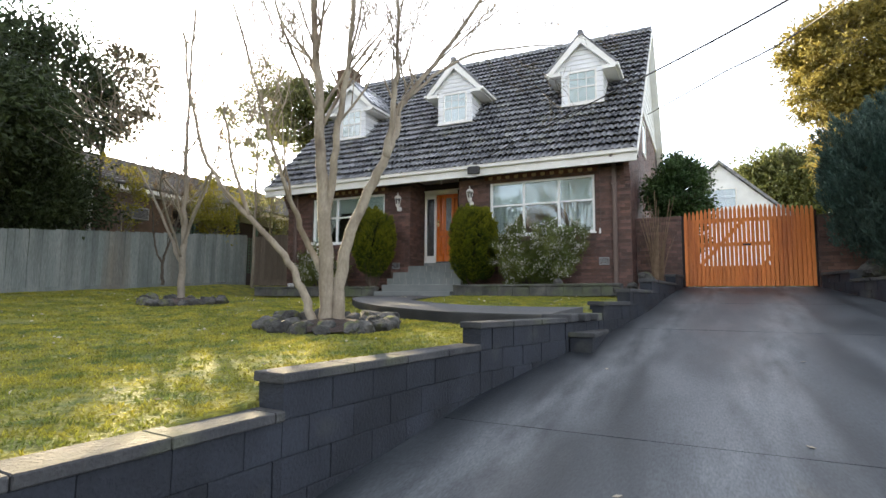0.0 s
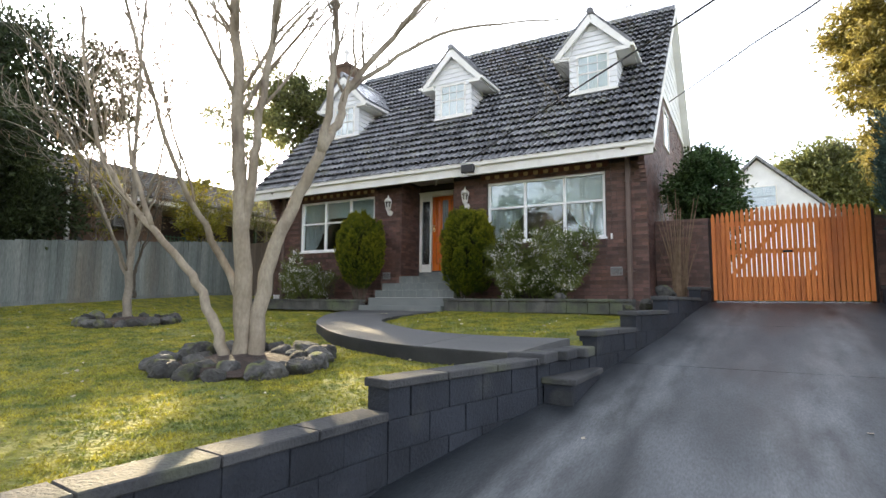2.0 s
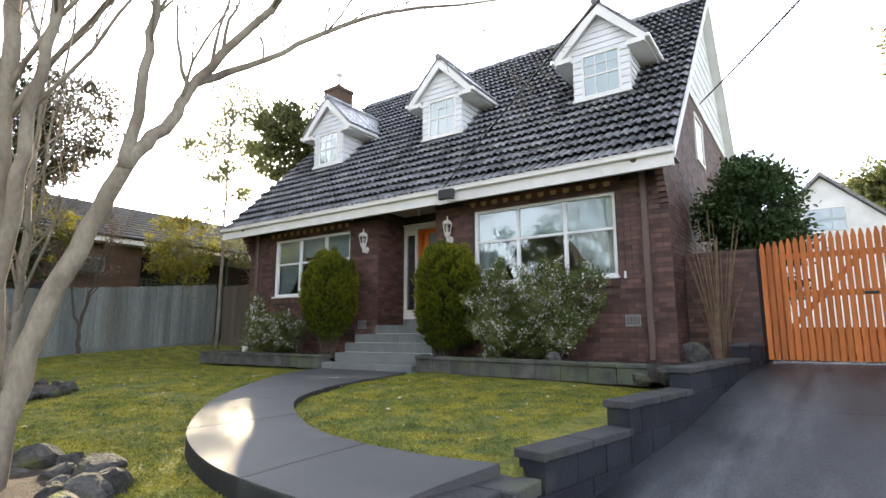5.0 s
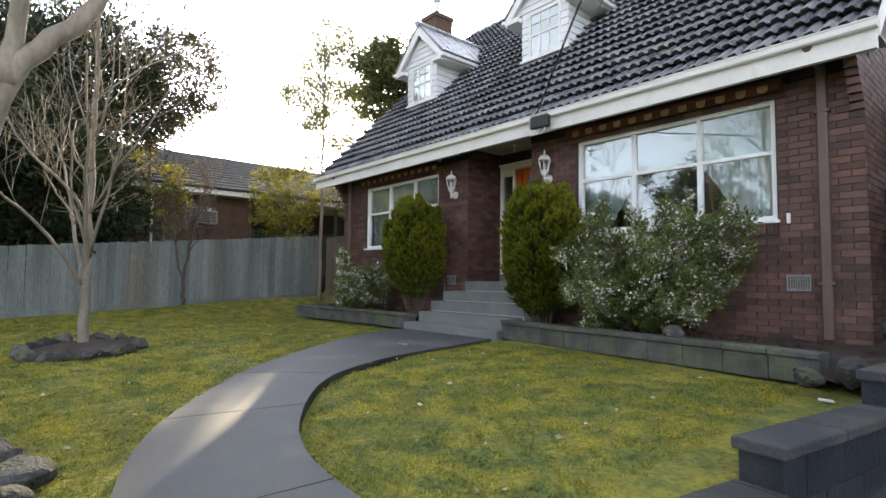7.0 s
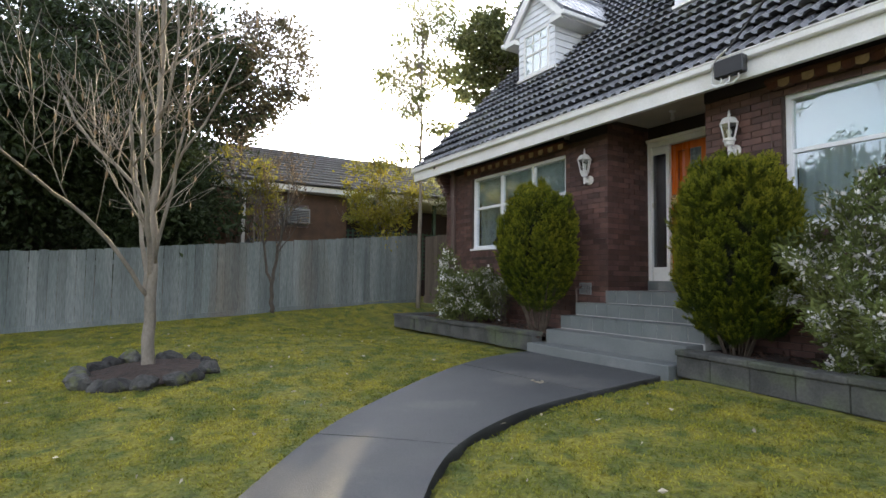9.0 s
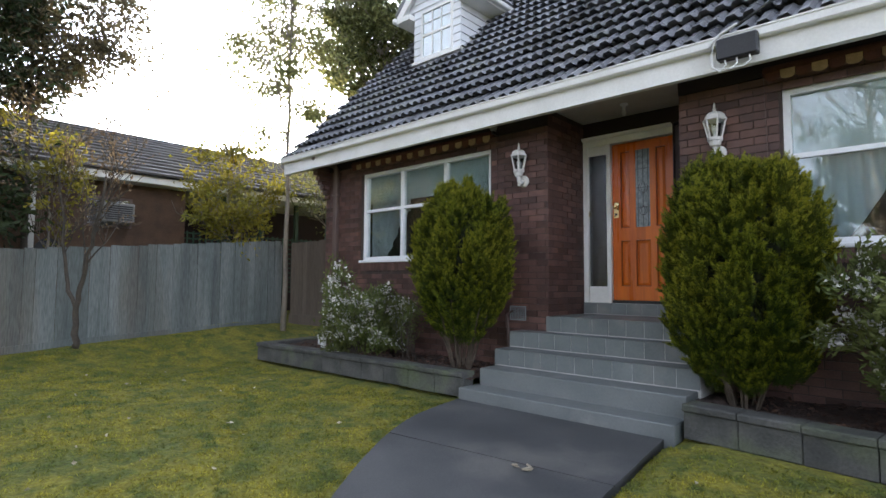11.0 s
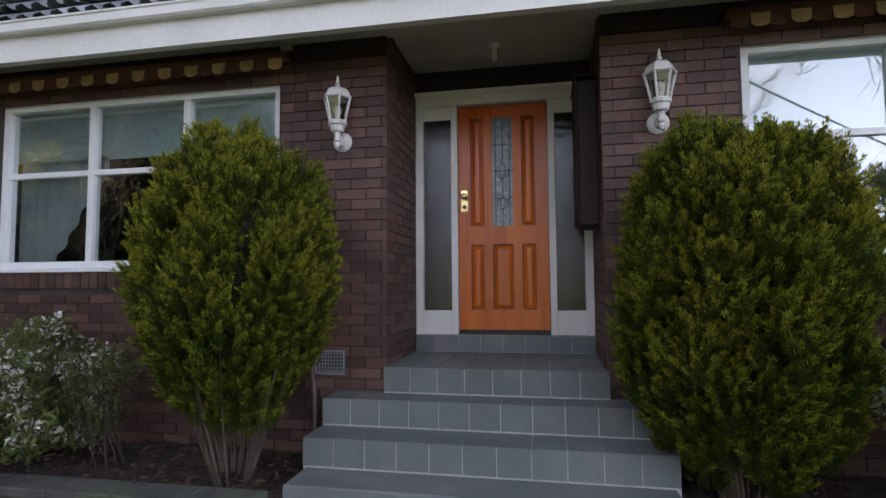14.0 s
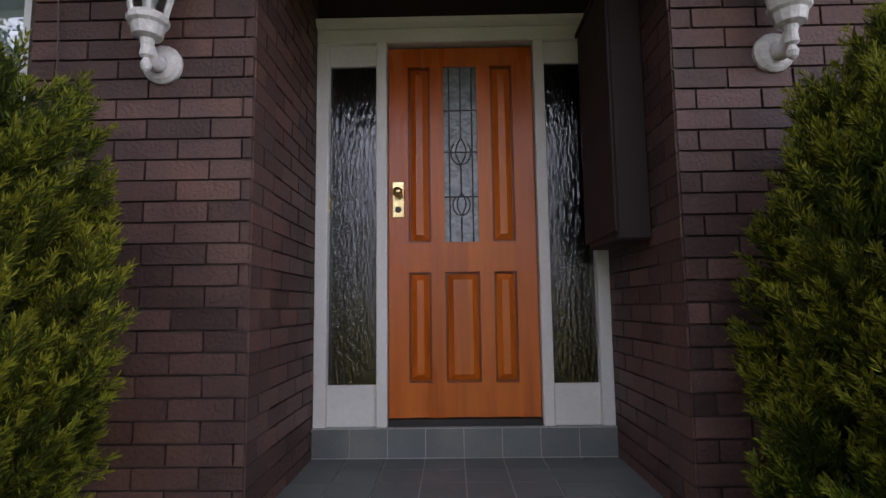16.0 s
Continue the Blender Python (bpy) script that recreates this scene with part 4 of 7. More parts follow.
# service box and cables at the eave
sb = thing("service_box", "black electrical service box with white cables on the fascia", "electrical box")
part("box", boxes((-5.53, -5.21, 12.70, 12.80, 4.84, 5.03), bevel=0.012), BLACK, sb)
part("bracket", boxes((-5.45, -5.29, 12.80, EAVE_Y + 0.02, 4.9, 4.94)), BLACK, sb)
for k, xx in enumerate((-5.47, -5.38, -5.28)):
    part("cable", tube([(xx, 12.74, 4.86), (xx + 0.01, 12.73, 4.79), (xx - 0.04, 12.72, 4.75), (-5.5, 12.72, 4.74 + 0.01 * k), (-5.57, 12.73, 4.8), (-5.575, 12.74, 4.92), (-5.56, 12.76, 5.04), (-5.48, 12.74, 5.09)], [0.009] * 8, 6), PVC, sb)
part("clamp", tube([(-5.6, 12.78, 5.02), (-5.5, 12.74, 5.08), (-5.35, 12.66, 5.1)], [0.016, 0.016, 0.012], 6), PVC, sb)


def wire(points, r, label, n=14):
    ob = part("power_line", tube(catmull([Vector(p) for p in points], n), [r] * (n * (len(points) - 1) + 1), 5), WIRE)
    return tagged(ob, label, "cable")


wire([(-5.36, 12.68, 5.09), (-2.2, 9.55, 4.92), (1.0, 6.55, 4.84), (6.0, 1.8, 5.1), (15, -7, 6.6)], 0.012, "twisted black service cable from the street to the eave")
wire([(-1.3, 15.6, 6.75), (0.3, 11.2, 5.85), (1.55, 7.5, 5.1), (4, 1, 4.9), (10, -12, 7.0)], 0.012, "black cable from the gable towards the street")
pole = thing("power_pole", "grey timber street power pole", "pole", at=(15, -7, -0.9))
part("post", tube([(0, 0, 0), (0, 0, 8.0)], [0.14, 0.11], 10), GREYWOOD, pole)
part("crossarm", boxes((-1.0, 1.0, -0.05, 0.05, 7.4, 7.52)), GREYWOOD, pole)
pole2 = copy_thing(pole, pose(10, -12, -0.9))

ant = thing("tv_antenna", "thin grey metal television antenna on the ridge", "antenna", at=(-2.62, RIDGE_Y, RIDGE_Z))
part("mast", tube([(0, 0, -0.1), (0, 0, 0.5)], [0.018, 0.016], 6), ALU, ant)
part("boom", tube([(-0.95, 0, 0.42), (1.0, 0, 0.46)], [0.012, 0.012], 6), ALU, ant)
for k in range(9):
    xx = -0.9 + k * 0.16
    part("element", tube([(xx, -0.22 - 0.015 * k, 0.425), (xx, 0.22 + 0.015 * k, 0.425)], [0.006, 0.006], 4), ALU, ant)
for dx, dz in ((0.1, 0.16), (0.3, 0.13), (0.1, -0.1), (0.3, -0.06)):
    part("element", tube([(0.0 + dx, 0, 0.44), (dx + 0.12, -0.3, 0.44 + dz)], [0.006, 0.006], 4), ALU, ant)

ch = thing("chimney", "brown brick chimney with white flue at the gable end", "chimney")
part("shaft", boxes((-12.4, -11.76, 16.0, 16.64, 7.9, 10.12)), NBRICK, ch)
part("cap", boxes((-12.43, -11.73, 15.97, 16.67, 10.12, 10.24)), NBRICK, ch)
part("flue", lathe([(0.07, 0), (0.07, 0.5), (0.12, 0.52), (0.12, 0.6), (0.03, 0.68)], 10, (-12.08, 16.32, 10.24)), PVC, ch)

for xx, yy in ((-11.72, 13.0), (-11.5, 12.9)):
    pv = part("drain_pipe", lathe([(0.045, 0), (0.045, 0.16), (0.055, 0.165), (0.055, 0.2), (0.04, 0.2)], 12, (xx, yy, 1.82)), PVC)
    tagged(pv, "short white plastic drain pipe in the garden bed", "pipe", "drain pipes")
for xx, s in ((-8.2, 1), (-5.78, 1)):
    hs = part("hose", tube([(xx + 0.05, FY - 0.02, 2.55), (xx + 0.02, FY - 0.1, 2.5), (xx + 0.05, FY - 0.12, 2.3), (xx + 0.07, FY - 0.14, 2.05), (xx + 0.16, FY - 0.2, 1.86)], [0.018] * 5, 8), PIPE, smooth=True)
    tagged(hs, "grey plastic hose leaving the wall vent", "hose")

sn = thing("sensor_light", "small cream eave sensor light under the gutter", "light", at=(-8.44, FY - 0.04, 4.93))
part("base", lathe([(0.05, 0.0), (0.05, 0.03), (0.03, 0.05)], 12), SOFFIT, sn)
part("lens", lathe([(0.02, -0.06), (0.036, -0.045), (0.04, -0.015), (0.03, 0.0)], 12), SOFFIT, sn)
pf = thing("porch_light", "small bare bulb holder on the porch ceiling", "light", at=(-6.86, 13.85, 5.05))
part("holder", lathe([(0.045, 0.0), (0.045, -0.02), (0.02, -0.03), (0.02, -0.07)][::-1], 12), PVC, pf)
part("bulb", lathe([(0.008, -0.15), (0.026, -0.125), (0.028, -0.1), (0.018, -0.07)], 12), LWHITE, pf)
lk = part("awning_catch", boxes((WIN_R[1] + 0.1, WIN_R[1] + 0.14, FY - 0.03, FY - 0.005, 3.2, 3.32), bevel=0.006), PVC)
tagged(lk, "small white awning catch on the bricks", "catch")
for x, y, rz in ((-1.45, 11.25, 0.4),):
    sc = part("plastic_lid", boxes((-0.05, 0.05, -0.025, 0.025, 0, 0.015), bevel=0.005), PVC)
    sc.location, sc.rotation_euler = (x, y, ground_z(x, y) + 0.015), (0.05, 0.08, rz)
    tagged(sc, "small white plastic piece lying on the lawn", "litter", "litter")
for k, (x, y) in enumerate(((-1.0, 6.1), (0.6, 4.4), (-1.2, 8.8), (0.9, 6.9), (-0.5, 3.3))):
    sc = part("dry_leaf", prism([(0, -0.025), (0.02, 0), (0.004, 0.035), (-0.018, 0.005)], "z", 0.004, 0.007), LEAF["fallen"])
    sc.location, sc.rotation_euler = (x, y, drive_z(y) + 0.002), (math.atan(0.134), 0, k * 1.3)
    tagged(sc, "single pale dry leaf on the drive", "leaf", "leaves on the drive")
for k in range(7):
    sc = part("dry_leaf", prism([(0, -0.03), (0.018, 0), (0.004, 0.04), (-0.016, 0.005)], "z", 0.002, 0.006), LEAF["fallen"])
    sc.location, sc.rotation_euler = (-6.35 + 0.03 * math.cos(k * 1.9) * (1 + k % 3), 10.95 + 0.03 * math.sin(k * 1.9) * (1 + k % 2), path_z(10.95) + 0.002 * k), (0.1, 0.1 * (k % 3), k * 0.9)
    tagged(sc, "pale dry leaf in a small heap on the path", "leaf", "leaves on the path")

# gate, brick return wall
gate = thing("timber_gate", "orange stained timber picket gate, closed across the drive", "gate")
GX0, GX1, GY = -0.44, 2.2, 14.15
bm = prism([(-0.035, 0), (0.035, 0), (0.035, 0.945), (0.012, 1.0), (-0.012, 1.0), (-0.035, 0.945)], "y", -0.011, 0.011)
pick0 = part("picket", bm, GATE, gate)
np_ = 30
for k in range(np_):
    u = (k + 0.5) / np_
    ob = pick0 if k == 0 else new("picket", pick0.data)
    ob.parent = gate
    ob.location = (GX0 + (GX1 - GX0) * u, GY, 1.92)
    ob.scale = (1, 1, 1.76 + 0.12 * math.sin(math.pi * u) + random.uniform(-0.012, 0.012))
for zz in (2.05, 2.85, 3.42):
    part("rail", boxes((GX0 + 0.02, GX1 - 0.02, GY + 0.012, GY + 0.05, zz, zz + 0.09)), GATE, gate)
for a, b in ((GX0 + 0.05, 0.86), (0.9, GX1 - 0.05)):
    part("brace", prism([(a, 2.12), (a + 0.1, 2.12), (b, 3.44), (b - 0.1, 3.44)], "y", GY + 0.014, GY + 0.045), GATE, gate)
for a in (GX0 - 0.05, GX1 - 0.05):
    part("post", boxes((a, a + 0.1, GY + 0.055, GY + 0.155, 1.8, 3.62)), DARKTRIM, gate)
part("latch", boxes((0.8, 0.96, GY - 0.02, GY - 0.01, 2.86, 2.9), bevel=0.003), BLACK, gate)
k_w = (GX1 - GX0) / np_
for k in range(np_ - 1):
    if k not in range(3, 20):
        part("cover_strip", boxes((GX0 + k_w * (k + 1) - 0.024, GX0 + k_w * (k + 1) + 0.024, GY + 0.052, GY + 0.062, 1.95, 3.5)), GATE, gate)
part("kick_board", boxes((GX0 + 0.02, GX1 - 0.02, GY + 0.052, GY + 0.064, 1.94, 2.4)), GATE, gate)

# ---- retaining wall along the drive ----
rw = thing("retaining_wall", "stepped charcoal concrete block retaining wall beside the drive", "retaining wall")


def wall_frame(y):
    x = interp(y, WALL_Y, WALL_X)
    dx = interp(y + 0.2, WALL_Y, WALL_X) - interp(y - 0.2, WALL_Y, WALL_X)
    return x, math.atan2(-dx, 0.4)


blk = boxes((-0.21, 0.0, -0.5, 0.5, -0.1, 0.1), bevel=0.006)
blk_me = bpy.data.meshes.new("block")
blk.to_mesh(blk_me)
blk.free()
blk_me.materials.append(BLOCK)
cap_bm = boxes((-0.23, 0.025, -0.5, 0.5, -0.03, 0.03), bevel=0.008)
cap_me = bpy.data.meshes.new("cap")
cap_bm.to_mesh(cap_me)
cap_bm.free()
cap_me.materials.append(CAP)
runs = [(-5.0, -2.6, 2), (-2.6, -0.1, 3), (-0.1, 2.42, 4), (2.42, 4.88, 5), (4.88, 6.75, 6), (6.75, 7.95, 6), (7.95, 9.2, 7), (9.2, 10.6, 8), (10.6, 13.35, 9), (13.35, 14.1, 10)]
for ya, yb, n in runs:
    gap = ya == 6.75
    for k in range(0, n):
        z0 = 0.02 + 0.21 * k
        if z0 + 0.21 < drive_z(ya) - 0.05:
            continue
        L = 0.41
        y = ya - (0.2 if k % 2 else 0.0)
        while y < yb - 0.02:
            a, b = max(y, ya), min(y + L, yb)
            y += L
            if b - a < 0.05:
                continue
            x, ang = wall_frame((a + b) / 2)
            ob = new("block", blk_me)
            ob.parent = rw
            ob.location = (x + random.uniform(-0.004, 0.004), (a + b) / 2, z0 + 0.105)
            ob.rotation_euler = (0, 0, ang + random.uniform(-0.006, 0.006))
            ob.scale = (1, b - a - 0.003, 1.045)
    if not gap:
        y = ya - 0.03
        while y < yb - 0.02:
            b = min(y + 0.62, yb)
            x, ang = wall_frame((y + b) / 2)
            ob = new("cap", cap_me)
            ob.parent = rw
            ob.location = (x, (y + b) / 2, 0.02 + 0.21 * n + 0.03)
            ob.rotation_euler = (0, 0, ang + random.uniform(-0.008, 0.008))
            ob.scale = (1, b - y - 0.006, 1)
            y = b
es = thing("entry_step", "charcoal block step from the drive to the path", "step")
part("tread", boxes((-1.58, -1.25, 6.8, 7.9, 1.1, 1.16), bevel=0.01), CAP, es)
part("riser", boxes((-1.56, -1.28, 6.82, 7.88, 0.8, 1.1), bevel=0.008), BLOCK, es)
for a, b in ((6.76, 7.15), (7.16, 7.55), (7.56, 7.94)):
    x, ang = wall_frame((a + b) / 2)
    part("coping", boxes((x - 0.36, x + 0.03, a, b, 1.285, 1.385), bevel=0.01), CAP, es)


# ---- block edged garden beds ----
def edging(name, pts, z_top, label):
    g = thing(name, label, "garden edging", "block garden edging")
    for (xa, ya), (xb, yb) in zip(pts, pts[1:]):
        d = math.hypot(xb - xa, yb - ya)
        ang = math.atan2(yb - ya, xb - xa)
        n = max(1, round(d / 0.42))
        for k in range(n):
            u = (k + 0.5) / n
            for me_, hh, zz, ln in ((EB, 0.0, z_top - 0.155, d / n - 0.006), (EC, 0.0, z_top - 0.03, d / n - 0.004)):
                ob = new("block" if me_ == EB else "cap", me_)
                ob.parent = g
                ob.location = (xa + (xb - xa) * u, ya + (yb - ya) * u, zz + random.uniform(-0.004, 0.004))
                ob.rotation_euler = (0, 0, ang + random.uniform(-0.01, 0.01))
                ob.scale = (ln, 1, 1)
    return g


def as_mesh(bm, name, m):
    me = bpy.data.meshes.new(name)
    bm.to_mesh(me)
    bm.free()
    me.materials.append(m)
    return me


EB = as_mesh(boxes((-0.5, 0.5, 0.0, 0.18, -0.125, 0.095), bevel=0.01), "edge_block", EDGE)
EC = as_mesh(boxes((-0.5, 0.5, -0.025, 0.2, -0.028, 0.03), bevel=0.01), "edge_cap", EDGE)
edging("garden_edge", [(-12.45, 12.28), (-8.1, 12.36)], 1.9, "low grey block edging of the mulched garden bed")
edging("garden_edge", [(-12.65, 13.5), (-12.45, 12.3)], 1.9, "low grey block edging of the mulched garden bed")
edging("garden_edge", [(-5.74, 12.3), (-1.6, 11.73)], 1.93, "low grey block edging of the mulched garden bed")


def bed(x0, x1, ya, yb, z, label, drop=0.0):
    V, F = [], []
    nx_, ny_ = round((x1 - x0) / 0.08), 14
    for i in range(nx_ + 1):
        for j in range(ny_ + 1):
            x = x0 + (x1 - x0) * i / nx_
            lo_, hi_ = ya(x), yb
            y = lo_ + (hi_ - lo_) * j / ny_
            V.append((x, y, z + 0.05 * noise.noise((x * 2, y * 2, 1)) + 0.025 * noise.noise((x * 9, y * 9, 4)) + 0.04 * j / ny_ - drop * smooth(0.25, 0.0, j / ny_)))
    for i in range(nx_):
        for j in range(ny_):
            a = i * (ny_ + 1) + j
            F.append((a, a + ny_ + 1, a + ny_ + 2, a + 1))
    return tagged(part("garden_bed", (V, [], F), SOIL), label, "garden bed", kind="structure")


bed(-12.5, -8.03, lambda x: 12.4, 13.45, 1.82, "brown bark mulch garden bed")
bed(-5.79, -1.6, lambda x: 12.4 - (x + 5.74) * 0.12, 13.45, 1.84, "brown bark mulch garden bed")
bed(-1.66, -0.82, lambda x: 11.62, 14.25, 1.86, "brown soil bed below the bare canes", 0.14)


# ---- paling fence ----
fence = thing("paling_fence", "weathered grey timber paling fence along the lawn", "fence")
pal = as_mesh(boxes((-0.009, 0.009, -0.5, 0.5, 0, 1)), "paling", FENCE)
FX = -14.6
y = 1.0
rng = random.Random(4)
while y < 13.95:
    w = 0.148
    z0 = lawn_z(FX, y) - 0.05 + 0.12
    top = interp(y, (0, 6.5, 14), (2.75, 3.12, 3.78)) + rng.uniform(-0.012, 0.012)
    ob = new("paling", pal)
    ob.parent, ob.location, ob.scale = fence, (FX + rng.uniform(-0.006, 0.006), y, z0), (1, w - 0.004, top - z0)
    ob.rotation_euler = (rng.uniform(-0.006, 0.006), 0, 0)
    y += w
for ya, yb in ((1, 4.2), (4.2, 7.4), (7.4, 10.6), (10.6, 13.95)):
    for off in (0.45, 1.2):
        za, zb = lawn_z(FX, ya) + off, lawn_z(FX, yb) + off
        part("rail", prism([(ya, za), (yb, zb), (yb, zb + 0.08), (ya, za + 0.08)], "x", FX - 0.06, FX - 0.012), FENCE, fence)
    za, zb = lawn_z(FX, ya), lawn_z(FX, yb)
    part("plinth_board", prism([(ya + 0.002, za - 0.08), (yb - 0.002, zb - 0.08), (yb - 0.002, zb + 0.1), (ya + 0.002, za + 0.1)], "x", FX + 0.01, FX + 0.035), FENCE, fence)
    part("post", boxes((FX - 0.12, FX - 0.02, yb - 0.05, yb + 0.05, 1.2, interp(yb, (0, 6.5, 14), (2.7, 3.05, 3.7)))), FENCE, fence)
BROWNF = mat("brown_paling", (0.1, 0.08, 0.062), (0.15, 0.12, 0.095), 3, 0.9, 0.5, 60, vary=0.2, stretch=(1, 1, 0.12))
side = thing("paling_fence", "brown timber paling fence between house and boundary", "fence")
pal2 = as_mesh(boxes((-0.5, 0.5, -0.009, 0.009, 0, 1)), "paling", BROWNF)
x = FX + 0.1
while x < -12.25:
    ob = new("paling", pal2)
    ob.parent, ob.location, ob.scale = side, (x, 14.2 + rng.uniform(-0.005, 0.005), 2.15), (0.145, 1, 1.6 + rng.uniform(-0.015, 0.015))
    x += 0.15
part("rail", boxes((FX, -12.2, 14.21, 14.26, 3.3, 3.38)), BROWNF, side)
part("plinth_board", boxes((FX + 0.03, -12.2, 14.16, 14.19, 2.0, 2.2)), BROWNF, side)


# ---- neighbour's brick house ----
nb = thing("neighbour_house", "single storey brown brick house behind the paling fence", "house")
NX, NY0, NY1, NE = -17.3, 3.0, 13.0, 5.03
part("wall", boxes((NX - 7, NX, NY0, NY1, 1.6, NE)), NBRICK, nb)
for zz in np.arange(3.0, NE, 0.17):
    part("brick_course", boxes((NX, NX + 0.008, NY0, NY1, zz, zz + 0.155)), NBRICK, nb)
# fascia and roof run on past the house's end to cover bright sky
part("fascia", boxes((NX - 7.4, NX + 0.5, NY0 - 0.4, NY1 + 11.0, NE, NE + 0.17)), WHITE, nb)
ridge_x, ridge_z = NX - 3.6, NE + 2.0
NROOF = mat("neighbour_roof_tile", (0.07, 0.066, 0.062), (0.11, 0.104, 0.098), 3, 0.85, 0.4, 60)
part("roof", prism([(NX + 0.58, NE + 0.15), (ridge_x, ridge_z), (NX - 7.6, NE + 0.15)], "y", NY0 - 0.4, NY1 + 11.0), NROOF, nb)
for k in range(13):
    u0, u1 = k / 13, (k + 1) / 13
    xa, za = NX + 0.6 + (ridge_x - NX - 0.6) * u0, NE + 0.16 + (ridge_z - NE - 0.16) * u0
    xb, zb = NX + 0.6 + (ridge_x - NX - 0.6) * u1, NE + 0.16 + (ridge_z - NE - 0.16) * u1
    part("tile_course", prism([(xa, za + 0.02), (xb, zb), (xb, zb + 0.02), (xa, za + 0.065)], "y", NY0 - 0.4, NY1 + 11.0), NROOF, nb)
part("downpipe", boxes((NX + 0.01, NX + 0.1, 10.0, 10.1, 2.0, NE)), WHITE, nb)
part("arch", prism([(10.35 + 0.3 * math.cos(a), 3.2 + 0.55 * math.sin(a)) for a in np.linspace(0, math.pi, 12)], "x", NX + 0.002, NX + 0.02), BLACK, nb)
nw = part("window", boxes((NX + 0.0, NX + 0.03, 10.95, 11.85, 4.05, 4.7)), PIPE, nb)
part("pane", boxes((NX + 0.031, NX + 0.035, 11.0, 11.8, 4.1, 4.65)), GLASS, nw)
GREYMETAL = mat("dull_grey_metal", (0.16, 0.16, 0.15), (0.2, 0.2, 0.19), 4, 0.6, 0.1, 40)
ac = thing("air_conditioner", "cream wall air conditioner on the neighbouring house", "air conditioner", at=(NX + 0.036, 11.15, 4.12))
part("case", boxes((0, 0.42, 0, 0.62, 0, 0.42), bevel=0.02), GREYMETAL, ac)
part("bracket", boxes((0.0, 0.4, 0.05, 0.1, -0.06, 0)), BLACK, ac)
for k in range(7):
    part("louvre", boxes((0.421, 0.43, 0.05, 0.57, 0.06 + k * 0.045, 0.085 + k * 0.045)), BLACK, ac)
# lattice screen and posts of its porch
GREEN = mat("green_lattice", (0.03, 0.06, 0.04), (0.045, 0.08, 0.055), 5, 0.7, 0.2, 40)
lt = thing("lattice_screen", "dark green timber lattice porch screen beyond the fence", "lattice")
for k in range(9):
    part("post", boxes((NX - 0.1, NX, NY1 + 0.9 + k * 1.05, NY1 + 1.0 + k * 1.05, 1.8, NE)), GREEN, lt)
for k in range(12):
    part("slat", boxes((NX - 0.04, NX - 0.02, NY1, NY1 + 9.4, 2.6 + k * 0.13, 2.64 + k * 0.13)), GREEN, lt)
for k in range(62):
    part("slat", boxes((NX - 0.02, NX, NY1 + 0.05 + k * 0.15, NY1 + 0.09 + k * 0.15, 2.6, 4.1)), GREEN, lt)
# dark wall lengthened with the roof to block the bright gap behind the lattice
part("back_wall", boxes((NX - 2.0, NX - 1.9, NY1, NY1 + 11.0, 1.6, NE)), DARKTRIM, lt)

# ---- white house far behind the gate ----
BLUEGREY = mat("blue_grey_pane_backing", (0.3, 0.35, 0.4), (0.36, 0.41, 0.45), 2, 0.8, 0.1, 30)
wh = thing("white_gabled_house", "white gabled house behind the gate", "house")
WY = 35.0
part("wall", prism([(-4.2, 1.9), (6.0, 1.9), (6.0, 4.7), (0.92, 9.6), (-4.2, 4.7)], "y", WY, WY + 8), BOARD, wh)
for s in (-1, 1):
    part("roof", prism([(0.92, 9.66), (0.92 + s * 5.6, 4.25), (0.92 + s * 5.6, 4.4), (0.92, 9.84)], "y", WY - 0.3, WY + 8.3), ROOF_J, wh)
w_ = part("window", boxes((0.06, 1.78, WY - 0.06, WY - 0.0, 6.95, 8.15)), WHITE, wh)
# blue-grey sheet added to darken the panes, not a hung curtain
part("curtain", boxes((0.12, 1.72, WY - 0.064, WY - 0.0605, 7.01, 8.09)), BLUEGREY, w_)
for a in (0.13, 0.67, 1.21):
    for c in (7.02, 7.58):
        part("pane", boxes((a, a + 0.5, WY - 0.07, WY - 0.066, c, c + 0.5)), GLASS, w_)

